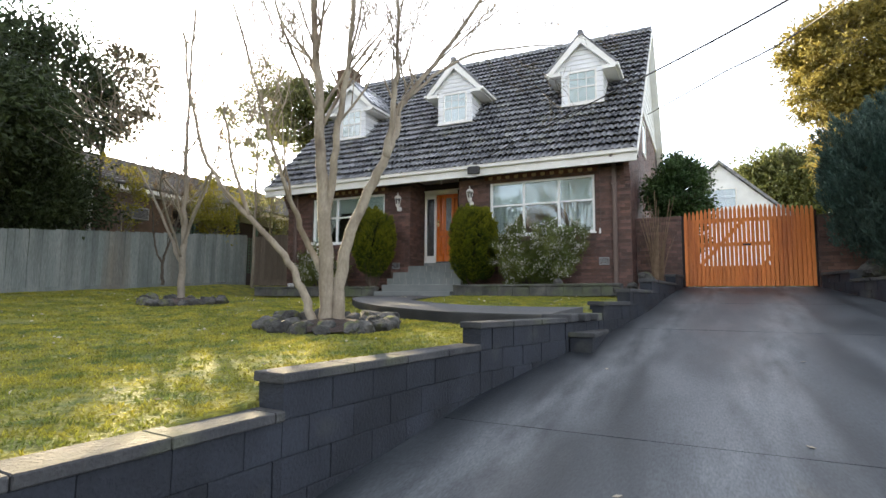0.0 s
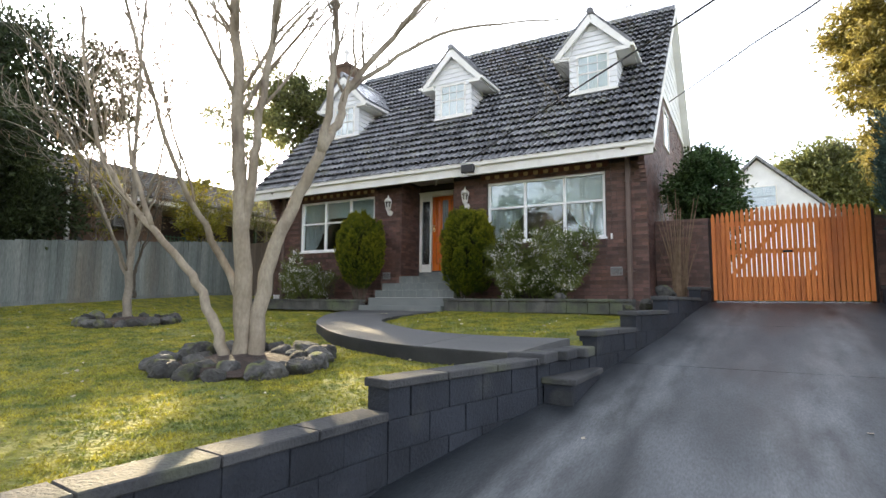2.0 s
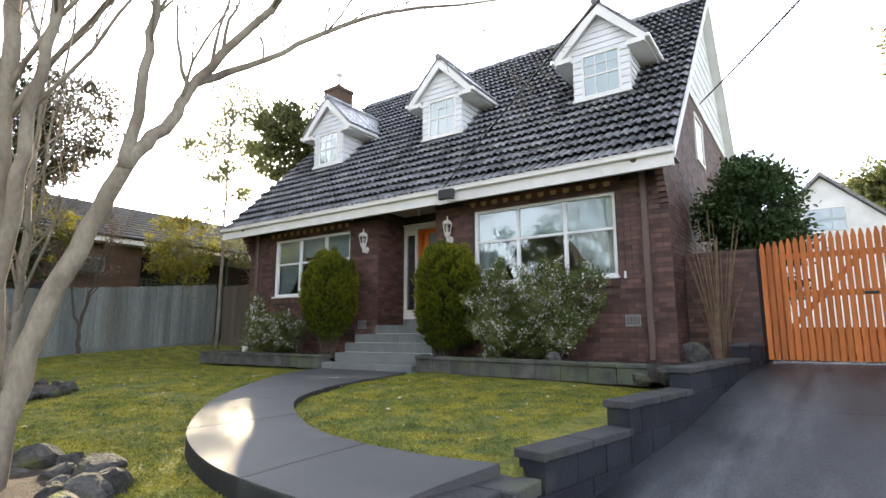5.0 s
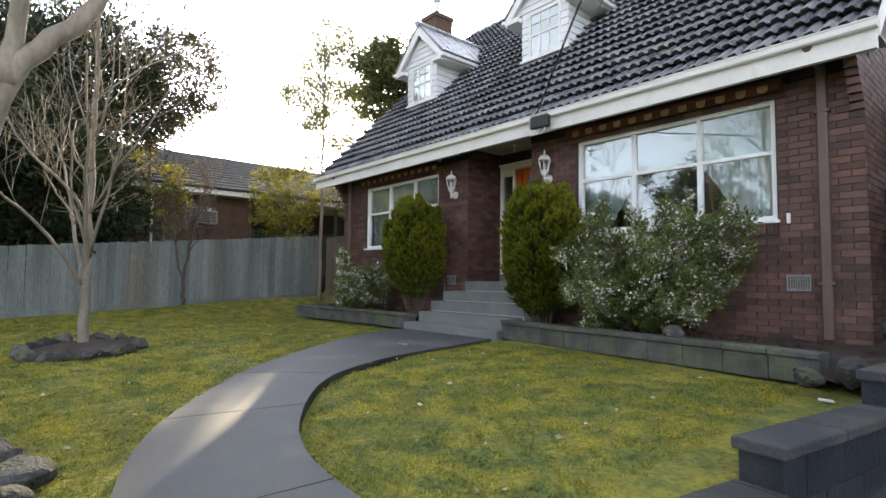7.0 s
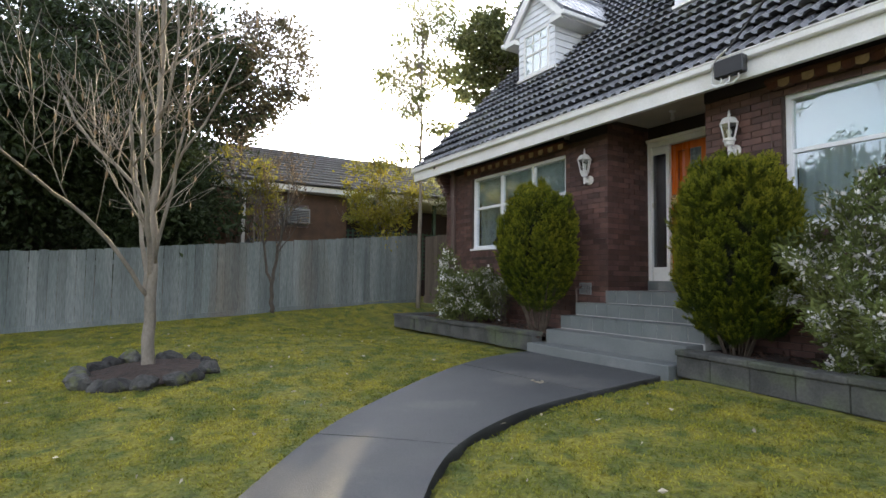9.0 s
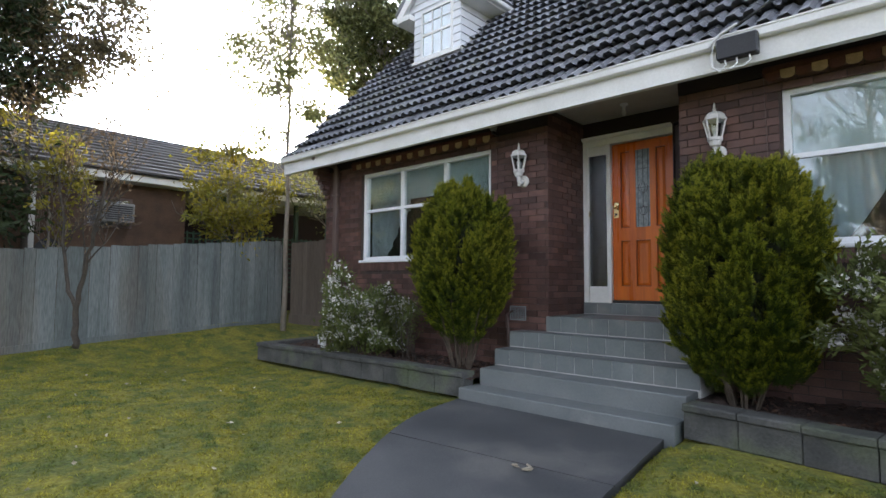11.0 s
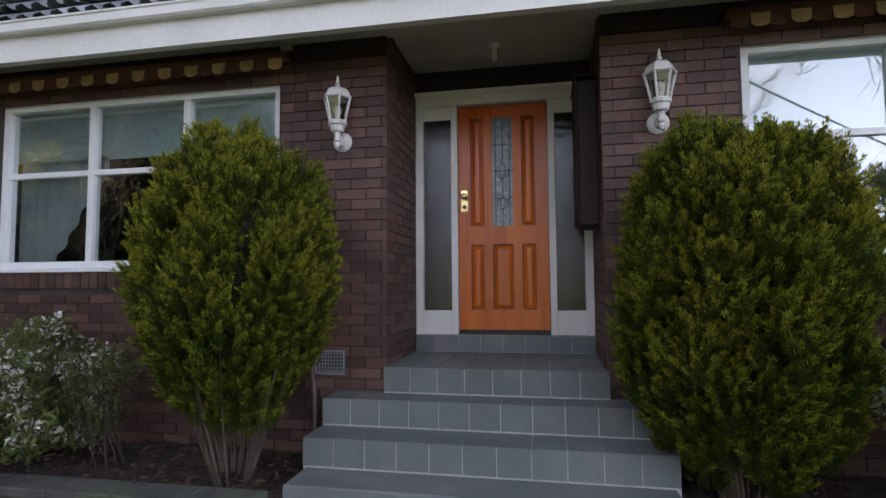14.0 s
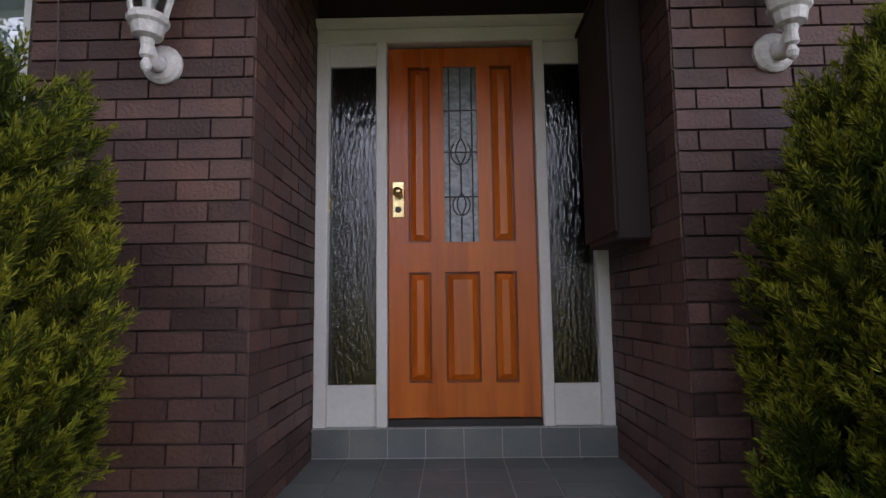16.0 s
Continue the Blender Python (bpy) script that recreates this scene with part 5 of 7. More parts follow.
# ---- block wall and rocks at the foot of the hedge ----
rr_ = thing("retaining_wall", "low stepped grey block wall on the hedge side of the drive", "retaining wall")
for ya, yb, top in ((12.9, 14.05, 2.2), (11.6, 12.9, 2.02), (9.8, 11.6, 1.8), (7.6, 9.8, 1.52), (5.0, 7.6, 1.2), (2.0, 5.0, 0.8), (-3.0, 2.0, 0.45)):
    zb = drive_z(ya) - 0.1
    nz = max(1, round((top - 0.06 - zb) / 0.2))
    for k in range(nz):
        y = ya - (0.2 if k % 2 else 0)
        while y < yb - 0.03:
            a, b = max(y, ya), min(y + 0.41, yb)
            y += 0.41
            if b - a < 0.05:
                continue
            ob = new("block", blk_me)
            xx = interp((a + b) / 2, RIGHT_Y, RIGHT_X)
            dx = interp(b, RIGHT_Y, RIGHT_X) - interp(a, RIGHT_Y, RIGHT_X)
            ob.parent, ob.location = rr_, (xx, (a + b) / 2, zb + (k + 0.5) * (top - 0.06 - zb) / nz)
            ob.rotation_euler = (0, 0, math.pi - math.atan2(dx, b - a))
            ob.scale = (1, b - a - 0.006, (top - 0.06 - zb) / nz / 0.2)
    y = ya
    while y < yb - 0.02:
        b = min(y + 0.6, yb)
        xx = interp((y + b) / 2, RIGHT_Y, RIGHT_X)
        dx = interp(b, RIGHT_Y, RIGHT_X) - interp(y, RIGHT_Y, RIGHT_X)
        ob = new("cap", cap_me)
        ob.parent, ob.location = rr_, (xx, (y + b) / 2, top - 0.03)
        ob.rotation_euler, ob.scale = (0, 0, math.pi - math.atan2(dx, b - y)), (1, b - y - 0.006, 1)
        y = b


# ---- rocks ----
def rock(at, size, seed, squash=0.7):
    bm = bmesh.new()
    bmesh.ops.create_icosphere(bm, subdivisions=3, radius=1.0)
    o = Vector((seed * 7.3, seed * 3.1, seed))
    cut_r = random.Random(seed * 31 + 5)
    cuts = [Vector((cut_r.gauss(0, 1), cut_r.gauss(0, 1), cut_r.gauss(0.2, 1))).normalized() * cut_r.uniform(0.62, 0.85) for _ in range(9)]
    for v in bm.verts:
        n = v.co.normalized()
        d = 1 + 0.32 * noise.noise(n * 1.3 + o) + 0.1 * noise.noise(n * 3.2 + o) + 0.07 * noise.noise(n * 7 + o)
        for c in cuts:
            d = min(d, c.length / max(n.dot(c.normalized()), 0.05))
        v.co = Vector((n.x * d * size[0], n.y * d * size[1], n.z * d * size[2]))
    ob = part("rock", bm, ROCK)
    ob.location = at
    ob.rotation_euler = (0, 0, seed * 1.7)
    return ob


rg = random.Random(11)


def ring(cx, cy, rx, ry, n, label, group, big=0.17):
    for k in range(n):
        a = 2 * math.pi * k / n + rg.uniform(-0.1, 0.1)
        x, y = cx + rx * math.cos(a), cy + ry * math.sin(a)
        s = big * rg.uniform(0.75, 1.3)
        tagged(rock((x, y, lawn_z(x, y) + s * 0.35), (s * rg.uniform(0.9, 1.25), s, s * rg.uniform(0.65, 0.9)), k + cx), label, "rock", group)
    V, F = [(cx, cy, lawn_z(cx, cy) + 0.12)], []
    for k in range(40):
        a = 2 * math.pi * k / 40
        x, y = cx + rx * math.cos(a), cy + ry * math.sin(a)
        V.append((x, y, lawn_z(x, y) + 0.03))
        F.append((0, 1 + k, 1 + (k + 1) % 40))
    tagged(part("tree_bed", (V, [], F), SOIL), "dark soil in the ring of rocks round the tree", "garden bed", kind="structure")


ring(-4.56, 5.86, 0.82, 0.78, 19, "mossy dark basalt rock edging the tree bed", "rocks round the large tree", 0.15)
ring(-4.56, 5.9, 0.55, 0.5, 11, "mossy dark basalt rock edging the tree bed", "rocks round the large tree", 0.11)
ring(-9.65, 7.6, 0.8, 0.72, 17, "dark rock edging the small tree bed", "rocks round the small tree", 0.12)
for x, y, z, s in ((-1.15, 12.6, 2.03, 0.22), (-1.36, 11.62, 1.82, 0.16), (-1.62, 11.45, 1.76, 0.12), (-3.0, 12.05, 1.98, 0.13), (3.0, 13.3, 2.2, 0.3), (3.2, 11.2, 1.9, 0.32), (3.5, 9.6, 1.7, 0.3)):
    tagged(rock((x, y, z), (s, s * 0.9, s * 0.8), x + 3), "weathered grey rock lying in the bed", "rock", "loose rocks")


# ---- plants ----
def fast_part(name, V, F, material, parent=None, label="", smooth_=False):
    """Corners (n, 3) and faces (m, k) as arrays, in one mesh."""
    V, F = np.asarray(V, dtype=np.float32), np.asarray(F, dtype=np.int32)
    me = bpy.data.meshes.new(name)
    k = F.shape[1]
    me.vertices.add(len(V))
    me.vertices.foreach_set("co", V.ravel())
    me.loops.add(F.size)
    me.loops.foreach_set("vertex_index", F.ravel())
    me.polygons.add(len(F))
    me.polygons.foreach_set("loop_start", np.arange(len(F), dtype=np.int32) * k)
    me.update(calc_edges=True)
    me.validate()
    me.shade_flat()
    me.materials.append(material)
    ob = new(name, me)
    if parent:
        ob.parent = parent
    if label:
        ob["label"] = label
    return ob


def leaves(P, D, length, width, rng, fold=0.25):
    """One folded leaf (two triangles) at each place of P along D."""
    n = len(P)
    R = rng.normal(size=(n, 3))
    D = D / np.maximum(np.linalg.norm(D, axis=1, keepdims=True), 1e-6)
    U = np.cross(D, R)
    U /= np.maximum(np.linalg.norm(U, axis=1, keepdims=True), 1e-6)
    N = np.cross(D, U)
    L = (length * rng.uniform(0.6, 1.3, n))[:, None]
    W = (width * rng.uniform(0.7, 1.25, n))[:, None]
    mid = P + D * L * 0.5
    V = np.stack([P, mid + U * W * 0.5 + N * W * fold, P + D * L, mid - U * W * 0.5 + N * W * fold], axis=1).reshape(-1, 3)
    base = np.arange(n)[:, None] * 4
    F = np.concatenate([base + np.array([0, 1, 2]), base + np.array([0, 2, 3])], axis=0)
    return V, F


def grow(p, d, length, r, depth, rng, tubes, tips, spread=0.7, kids=(2, 4), up=0.12, shrink=0.66, seg=5, wob=0.12, rmin=0.004):
    """A branch and its smaller branches: tubes and the points along the thin ones."""
    pts, rad = [Vector(p)], [r]
    d = Vector(d).normalized()
    for k in range(seg):
        d = (d + Vector((rng.gauss(0, wob), rng.gauss(0, wob), rng.gauss(0, wob) + up * 0.5))).normalized()
        pts.append(pts[-1] + d * length / seg)
        rad.append(max(r * (1 - 0.55 * (k + 1) / seg), rmin))
    tubes.append((pts, rad, 8 if r > 0.05 else 5 if r > 0.015 else 3))
    if depth <= 1:
        tips.extend((pts[i], (pts[i] - pts[i - 1])) for i in range(1, len(pts)))
    if depth == 0:
        return
    for _ in range(rng.randint(*kids)):
        k = rng.randint(max(1, seg // 2 - 1), seg)
        a = rng.uniform(0, 2 * math.pi)
        side_ = d.orthogonal().normalized()
        side_.rotate(Matrix.Rotation(a, 3, d))
        nd = (d + side_ * rng.uniform(0.5, 1.1) * spread + Vector((0, 0, up))).normalized()
        grow(pts[k], nd, length * shrink * rng.uniform(0.75, 1.2), rad[k] * 0.62, depth - 1, rng, tubes, tips, spread, kids, up, shrink, seg, wob, rmin)


def wood(tubes, name, material, parent, label=""):
    data = ([], [], [])
    for pts, rad, s in tubes:
        tube(pts, rad, s, data)
    return part(name, data, material, parent, label, smooth=True)


def limb(points, r0, r1, rng, tubes, tips, kids=6, klen=1.3, depth=2, start=0.3, **kw):
    pts = catmull([Vector(p) for p in points], 5)
    n = len(pts)
    rad = [r0 + (r1 - r0) * (i / (n - 1)) ** 0.8 for i in range(n)]
    pts = [p + Vector((rng.gauss(0, 0.012), rng.gauss(0, 0.012), 0)) for p in pts]
    tubes.append((pts, rad, 12 if r0 > 0.05 else 8))
    for j in range(kids):
        k = min(n - 2, int(n * (start + (1 - start) * (j + rng.random()) / kids)))
        d = (pts[k + 1] - pts[k]).normalized()
        side_ = d.orthogonal().normalized()
        side_.rotate(Matrix.Rotation(rng.uniform(0, 6.28), 3, d))
        nd = (d * 0.8 + side_ * rng.uniform(0.5, 0.9) + Vector((0, 0, 0.2))).normalized()
        grow(pts[k], nd, klen * rng.uniform(0.7, 1.3), rad[k] * rng.uniform(0.35, 0.55), depth, rng, tubes, tips, **kw)


rt = random.Random(21)
tree = thing("bare_tree", "large leafless pale multi-stemmed tree in a rock ring", "tree")
TX, TY = -4.68, 5.93
tb, tp = [], []
limb([(-4.65, 5.93, 1.1), (-4.7, 5.92, 2.2), (-4.8, 5.88, 3.4), (-4.88, 5.85, 4.65), (-5.0, 5.85, 6.0), (-5.0, 5.9, 8.2)], 0.122, 0.028, rt, tb, tp, 15, 1.9, 4, 0.45, up=0.1, spread=0.6)
wood(tb, "trunk", BARK, tree)
tb = []
limb([(-4.5, 5.95, 1.1), (-4.52, 6.08, 2.17), (-4.34, 6.28, 2.95), (-4.09, 6.46, 3.62), (-4.13, 6.8, 4.1), (-4.2, 7.05, 4.6), (-3.85, 7.5, 5.4), (-3.45, 8.05, 6.4), (-3.0, 8.6, 7.6)], 0.095, 0.02, rt, tb, tp, 11, 1.4, 4, 0.55, up=0.08, spread=0.6)
limb([(-4.2, 7.02, 4.55), (-4.32, 7.8, 5.15), (-4.0, 9.0, 6.15), (-3.4, 10.2, 6.75), (-2.6, 11.2, 7.1)], 0.045, 0.01, rt, tb, tp, 14, 1.2, 3, 0.25, up=0.02)
limb([(-4.09, 6.45, 3.58), (-4.0, 6.5, 4.4), (-3.95, 6.5, 5.3), (-4.0, 6.5, 7.2)], 0.055, 0.016, rt, tb, tp, 9, 1.4, 3, 0.3)
wood(tb, "stem", BARK, tree)
tb = []
limb([(-4.78, 5.84, 1.15), (-4.92, 5.76, 1.6), (-5.12, 5.66, 2.05), (-5.55, 5.5, 2.55), (-6.09, 5.3, 3.13), (-6.5, 5.15, 4.1), (-6.7, 5.05, 5.4)], 0.07, 0.015, rt, tb, tp, 8, 1.1, 3, 0.6)
limb([(-5.7, 5.45, 2.7), (-5.9, 5.3, 3.5), (-6.0, 5.2, 4.4)], 0.035, 0.012, rt, tb, tp, 5, 0.9, 2, 0.3)
wood(tb, "stem", BARK, tree)
tb = []
limb([(-4.74, 5.9, 2.6), (-4.64, 5.95, 3.2), (-4.58, 5.97, 4.0), (-4.46, 6.0, 5.0), (-4.3, 6.0, 6.6), (-4.2, 6.0, 8.0)], 0.07, 0.018, rt, tb, tp, 12, 1.7, 4, 0.4)
wood(tb, "stem", BARK, tree)
tb = []
limb([(-4.72, 5.92, 1.85), (-4.96, 5.88, 2.28), (-4.98, 5.6, 2.7), (-4.9, 5.25, 3.1), (-5.0, 4.9, 4.1), (-5.25, 4.6, 5.3)], 0.055, 0.012, rt, tb, tp, 8, 1.1, 3, 0.45)
wood(tb, "stem", BARK, tree)

BARK3 = mat("grey_bark", (0.16, 0.14, 0.11), (0.23, 0.2, 0.16), 6, 0.85, 0.5, 40, stretch=(1, 1, 0.5))
tree2 = thing("bare_tree", "slender grey leafless tree in a small rock ring", "tree")
tb, tp = [], []
limb([(-9.72, 7.6, 1.35), (-9.74, 7.6, 2.3), (-9.76, 7.6, 3.4), (-9.82, 7.62, 4.9), (-9.8, 7.62, 6.5), (-9.78, 7.62, 8.6)], 0.085, 0.016, rt, tb, tp, 16, 2.0, 3, 0.28, up=0.06, spread=0.85)
limb([(-9.75, 7.6, 2.2), (-10.2, 7.5, 3.1), (-10.9, 7.4, 4.2), (-11.5, 7.3, 4.9)], 0.04, 0.012, rt, tb, tp, 6, 1.2, 2, 0.3)
limb([(-9.75, 7.6, 2.6), (-9.3, 7.5, 3.4), (-8.7, 7.4, 4.3), (-8.3, 7.3, 5.4)], 0.04, 0.012, rt, tb, tp, 6, 1.2, 2, 0.3)
limb([(-9.75, 7.55, 2.4), (-9.5, 7.0, 3.2), (-8.9, 6.4, 3.7), (-7.9, 5.9, 4.1)], 0.03, 0.01, rt, tb, tp, 5, 1.0, 2, 0.3)
wood(tb, "trunk", BARK3, tree2)
rngp = np.random.default_rng(3)
sel = [tp[i] for i in rngp.choice(len(tp), min(260, len(tp)), replace=False)]
V, F = leaves(np.array([p for p, d in sel]), np.tile((0.1, 0.0, -1.0), (len(sel), 1)), 0.13, 0.035, rngp)
fast_part("seed_pod_growth", V, F, LEAF["dry"], tree2, "hanging dry seed pods")["kind"] = "stuff"

bush = thing("bare_shrub", "dark bare forked shrub against the fence", "shrub")
tb, tp = [], []
limb([(-13.6, 10.0, 1.9), (-13.62, 10.0, 2.5), (-13.5, 10.05, 3.0), (-13.2, 10.1, 3.7), (-13.0, 10.15, 4.4)], 0.05, 0.015, rt, tb, tp, 7, 0.9, 2, 0.45)
limb([(-13.6, 10.0, 2.45), (-13.85, 9.9, 3.0), (-13.95, 9.85, 3.8), (-14.0, 9.8, 4.5)], 0.035, 0.012, rt, tb, tp, 6, 0.8, 2, 0.4)
wood(tb, "stem", BARK2, bush)
V, F = leaves(np.array([p for p, d in tp]), np.array([d for p, d in tp]) + rngp.normal(0, 0.05, (len(tp), 3)), 0.08, 0.03, rngp)
fast_part("foliage", V, F, LEAF["dry"], bush)


def leafy(name, label, at, height, crown, n_leaf, leaf, leaf_len, leaf_w, seed, trunk_r=0.16, bark=None, droop=0.2, depth=4, first=0.35, lean=(0, 0), spread=0.8, scatter=0.22, kids=9, klen=None, blobs=(), per=70, category="tree"):
    """A trunk with limbs and leaves in clumps; blobs (centre, radii, clumps) give the crown's masses, else the limbs' ends do."""
    rng, nr = random.Random(seed), np.random.default_rng(seed)
    ob = thing(name, label, category)
    x, y, z = at
    tb, tp = [], []
    path = [(x, y, z - 0.2), (x + lean[0] * 0.3, y + lean[1] * 0.3, z + height * 0.35), (x + lean[0] * 0.7, y + lean[1] * 0.7, z + height * 0.7), (x + lean[0], y + lean[1], z + height * 0.95)]
    limb(path, trunk_r, trunk_r * 0.2, rng, tb, tp, kids, klen or crown * 0.62, depth, first, spread=spread)
    trunk_pts = catmull([Vector(p) for p in path], 8)
    centres, heads = [], []
    if blobs:
        for c, r, n in blobs:
            v = nr.normal(size=(n, 3))
            v /= np.linalg.norm(v, axis=1, keepdims=True)
            rad = nr.uniform(0.25, 1.0, n) ** 0.45
            rad *= np.array([1 + 0.28 * noise.noise((a[0] * 2.2 + seed, a[1] * 2.2, a[2] * 2.2)) for a in v])
            q = np.array(c) + v * rad[:, None] * np.array(r)
            centres.append(q)
            heads.append(v * 0.7 + np.array((0, 0, 0.25)))
            for k in range(0, n, 3):
                end = Vector(q[k])
                start = min(trunk_pts[4:], key=lambda p: (p - end).length + 0.6 * abs(p.z - end.z + 1.0))
                mid = start.lerp(end, 0.5) + Vector((rng.gauss(0, 0.15), rng.gauss(0, 0.15), rng.uniform(0.0, 0.3)))
                tb.append((catmull([start, mid, end], 3), [trunk_r * 0.22 * (1 - 0.13 * i) for i in range(7)], 5))
        centres, heads = np.concatenate(centres), np.concatenate(heads)
    else:
        pick = nr.integers(0, len(tp), max(40, n_leaf // per))
        centres = np.array([tuple(tp[i][0]) for i in pick])
        heads = np.array([tuple(tp[i][1].normalized()) for i in pick])
    wood(tb, "trunk", bark or BARK2, ob)
    own = nr.integers(0, len(centres), n_leaf)
    size = nr.uniform(0.6, 1.4, len(centres))[own][:, None]
    P = centres[own] + nr.normal(0, 1, (n_leaf, 3)) * size * scatter * np.array((1, 1, 0.62))
    D = heads[own] + nr.normal(0, 0.7, (n_leaf, 3)) + np.array((0, 0, -droop))
    V, F = leaves(P, D, leaf_len, leaf_w, nr)
    fast_part("crown", V, F, LEAF[leaf], ob)
    return ob


leafy("evergreen_tree", "large dark evergreen tree overhanging the fence", (-17.2, 5.6, 1.6), 7.4, 4.2, 98000, "dark", 0.16, 0.075, 5, 0.24, kids=16, first=0.2, scatter=0.36, klen=2.2,
      blobs=(((-17.2, 5.2, 6.2), (2.6, 3.6, 4.0), 330), ((-16.9, 8.3, 7.6), (1.6, 1.9, 1.8), 90), ((-16.0, 7.6, 4.4), (1.0, 2.0, 1.6), 90), ((-15.0, 5.2, 5.3), (1.7, 2.8, 1.5), 120), ((-14.0, 4.6, 5.6), (2.1, 3.0, 1.2), 150)))
leafy("sparse_tree", "sparse brown-leaved tree beside the evergreen", (-16.4, 9.8, 1.6), 6.8, 2.4, 8200, "brown_green", 0.12, 0.06, 45, 0.08, kids=14, first=0.35, scatter=0.2, klen=1.2, depth=3,
      blobs=(((-16.4, 10.5, 8.2), (1.0, 1.2, 1.4), 100), ((-16.4, 9.6, 6.9), (0.9, 1.0, 0.9), 40)))
leafy("evergreen_tree", "dark evergreen tree behind the paling fence", (-16.8, 1.0, 1.5), 7.5, 4.2, 34000, "dark", 0.17, 0.08, 8, 0.26, kids=14, first=0.2, scatter=0.4, klen=2.2,
      blobs=(((-17.0, 0.8, 6.0), (2.6, 3.0, 4.0), 240),))
leafy("eucalypt_sapling", "tall thin young eucalypt by the fence corner", (-14.0, 13.7, 2.1), 7.6, 1.7, 9500, "gum", 0.14, 0.036, 6, 0.06, BARK3, 0.9, 3, 0.42, kids=20, klen=0.8, scatter=0.22,
      blobs=(((-13.8, 13.7, 8.7), (0.9, 0.8, 1.3), 50), ((-15.1, 13.6, 7.8), (0.9, 0.7, 0.9), 28), ((-13.3, 13.8, 6.9), (0.7, 0.6, 0.9), 16), ((-15.0, 13.6, 6.1), (0.9, 0.6, 0.5), 10)))
leafy("gum_tree", "tall gum tree behind the house", (-14.3, 16.5, 2.0), 7.6, 3.6, 15000, "olive", 0.17, 0.07, 9, 0.14, BARK3, 0.4, kids=12, first=0.45, scatter=0.26, klen=1.2,
      blobs=(((-14.1, 16.5, 8.9), (1.9, 1.5, 1.4), 110),))
leafy("gum_tree", "tall golden-green gum tree behind the hedge", (8.0, 33, 2.0), 13.0, 7.6, 46000, "gold", 0.3, 0.12, 14, 0.36, BARK3, 0.4, kids=14, first=0.42, scatter=0.36, klen=2.0,
      blobs=(((8.0, 33.0, 14.3), (3.8, 3.0, 2.5), 170), ((6.9, 33.0, 12.2), (2.5, 2.0, 1.3), 50), ((6.9, 32.5, 9.0), (1.7, 1.5, 1.5), 60)))
leafy("tree", "rounded olive-green tree behind the white house", (6.4, 54, 2.0), 10.0, 7.0, 30000, "olive", 0.42, 0.2, 15, 0.3, kids=14, first=0.3, scatter=0.6, klen=2.4,
      blobs=(((6.4, 54.0, 11.0), (3.8, 3.0, 3.2), 170),))
leafy("camellia", "glossy dark green camellia beside the brick wall", (-0.55, 15.2, 1.9), 2.6, 1.2, 20000, "camellia", 0.1, 0.055, 17, 0.05, kids=14, first=0.3, scatter=0.13, depth=3, klen=0.6,
      blobs=(((-0.55, 15.2, 4.35), (0.74, 0.75, 0.92), 150), ((-0.4, 15.2, 3.5), (0.6, 0.6, 0.6), 50)), category="shrub")
leafy("yellow_wattle", "yellow-green feathery shrub above the fence", (-15.5, 13.4, 2.0), 2.1, 1.5, 4200, "yellow", 0.13, 0.05, 18, 0.05, BARK3, 0.4, 3, 0.4, kids=14, scatter=0.12, klen=0.95, per=30)
leafy("yellow_wattle", "yellow-green leaves of a shrub above the fence", (-15.6, 10.0, 2.0), 2.5, 1.0, 1200, "yellow", 0.1, 0.05, 19, 0.05, BARK3, 0.4, 3, 0.4, kids=8, scatter=0.12, klen=0.7, per=25)
leafy("wattle_tree", "olive-green wattle tree beyond the side fence", (-15.7, 16.2, 2.0), 4.6, 2.1, 4200, "gum", 0.14, 0.05, 27, 0.07, BARK3, 0.5, 3, 0.3, kids=18, scatter=0.16, klen=1.15, per=40)
# bare street trees, mirrored in the windows
for k, (x, y) in enumerate(((-9.5, -6.5), (1.5, -22), (-12.5, -16.0))):
    st = thing("street_tree", "leafless street tree on the verge", "tree")
    tb, tp = [], []
    z = ground_z(x, y) - 0.1
    limb([(x, y, z), (x + 0.1, y, z + 2), (x, y + 0.1, z + 4.5), (x - 0.2, y, z + 8)], 0.16, 0.03, rt, tb, tp, 12, 2.6, 3, 0.25, spread=0.75)
    wood(tb, "trunk", BARK3, st)
# unseen leafy trees, added to darken the lower part of the window reflections
for k, (x, y, h) in enumerate(((-6, -27, 7.5), (7, -29, 7.5), (-19, -26, 7.0), (-30, -24, 7.5), (21, -27, 8.0))):
    leafy("street_tree", "dark leafy tree added across the street for window reflections", (x, y, -0.9), h, 5.5, 15000, "dark", 0.4, 0.18, 31 + k, 0.3, kids=16, first=0.15, scatter=0.5)

# bare cane shrub by the brick return wall
CANE = mat("tan_cane", (0.13, 0.085, 0.05), (0.2, 0.14, 0.09), 9, 0.8, 0.3, 40)
cane = thing("cane_shrub", "bundle of bare tan canes at the side wall", "shrub")
for k in range(36):
    a, s = rt.uniform(0, 6.28), rt.uniform(0.08, 0.34)
    bx, by = -1.02 + 0.1 * math.cos(a), 13.75 + 0.08 * math.sin(a)
    h = rt.uniform(0.9, 2.35)
    r = rt.uniform(0.007, 0.018)
    part("cane", tube(catmull([Vector((bx, by, 1.9)), Vector((bx + 0.3 * s * math.cos(a), by + 0.2 * s * math.sin(a), 1.9 + h * 0.5)), Vector((bx + s * math.cos(a), by + 0.6 * s * math.sin(a), 1.9 + h))], 4), [r * (1 - 0.07 * i) for i in range(9)], 6), CANE, cane)


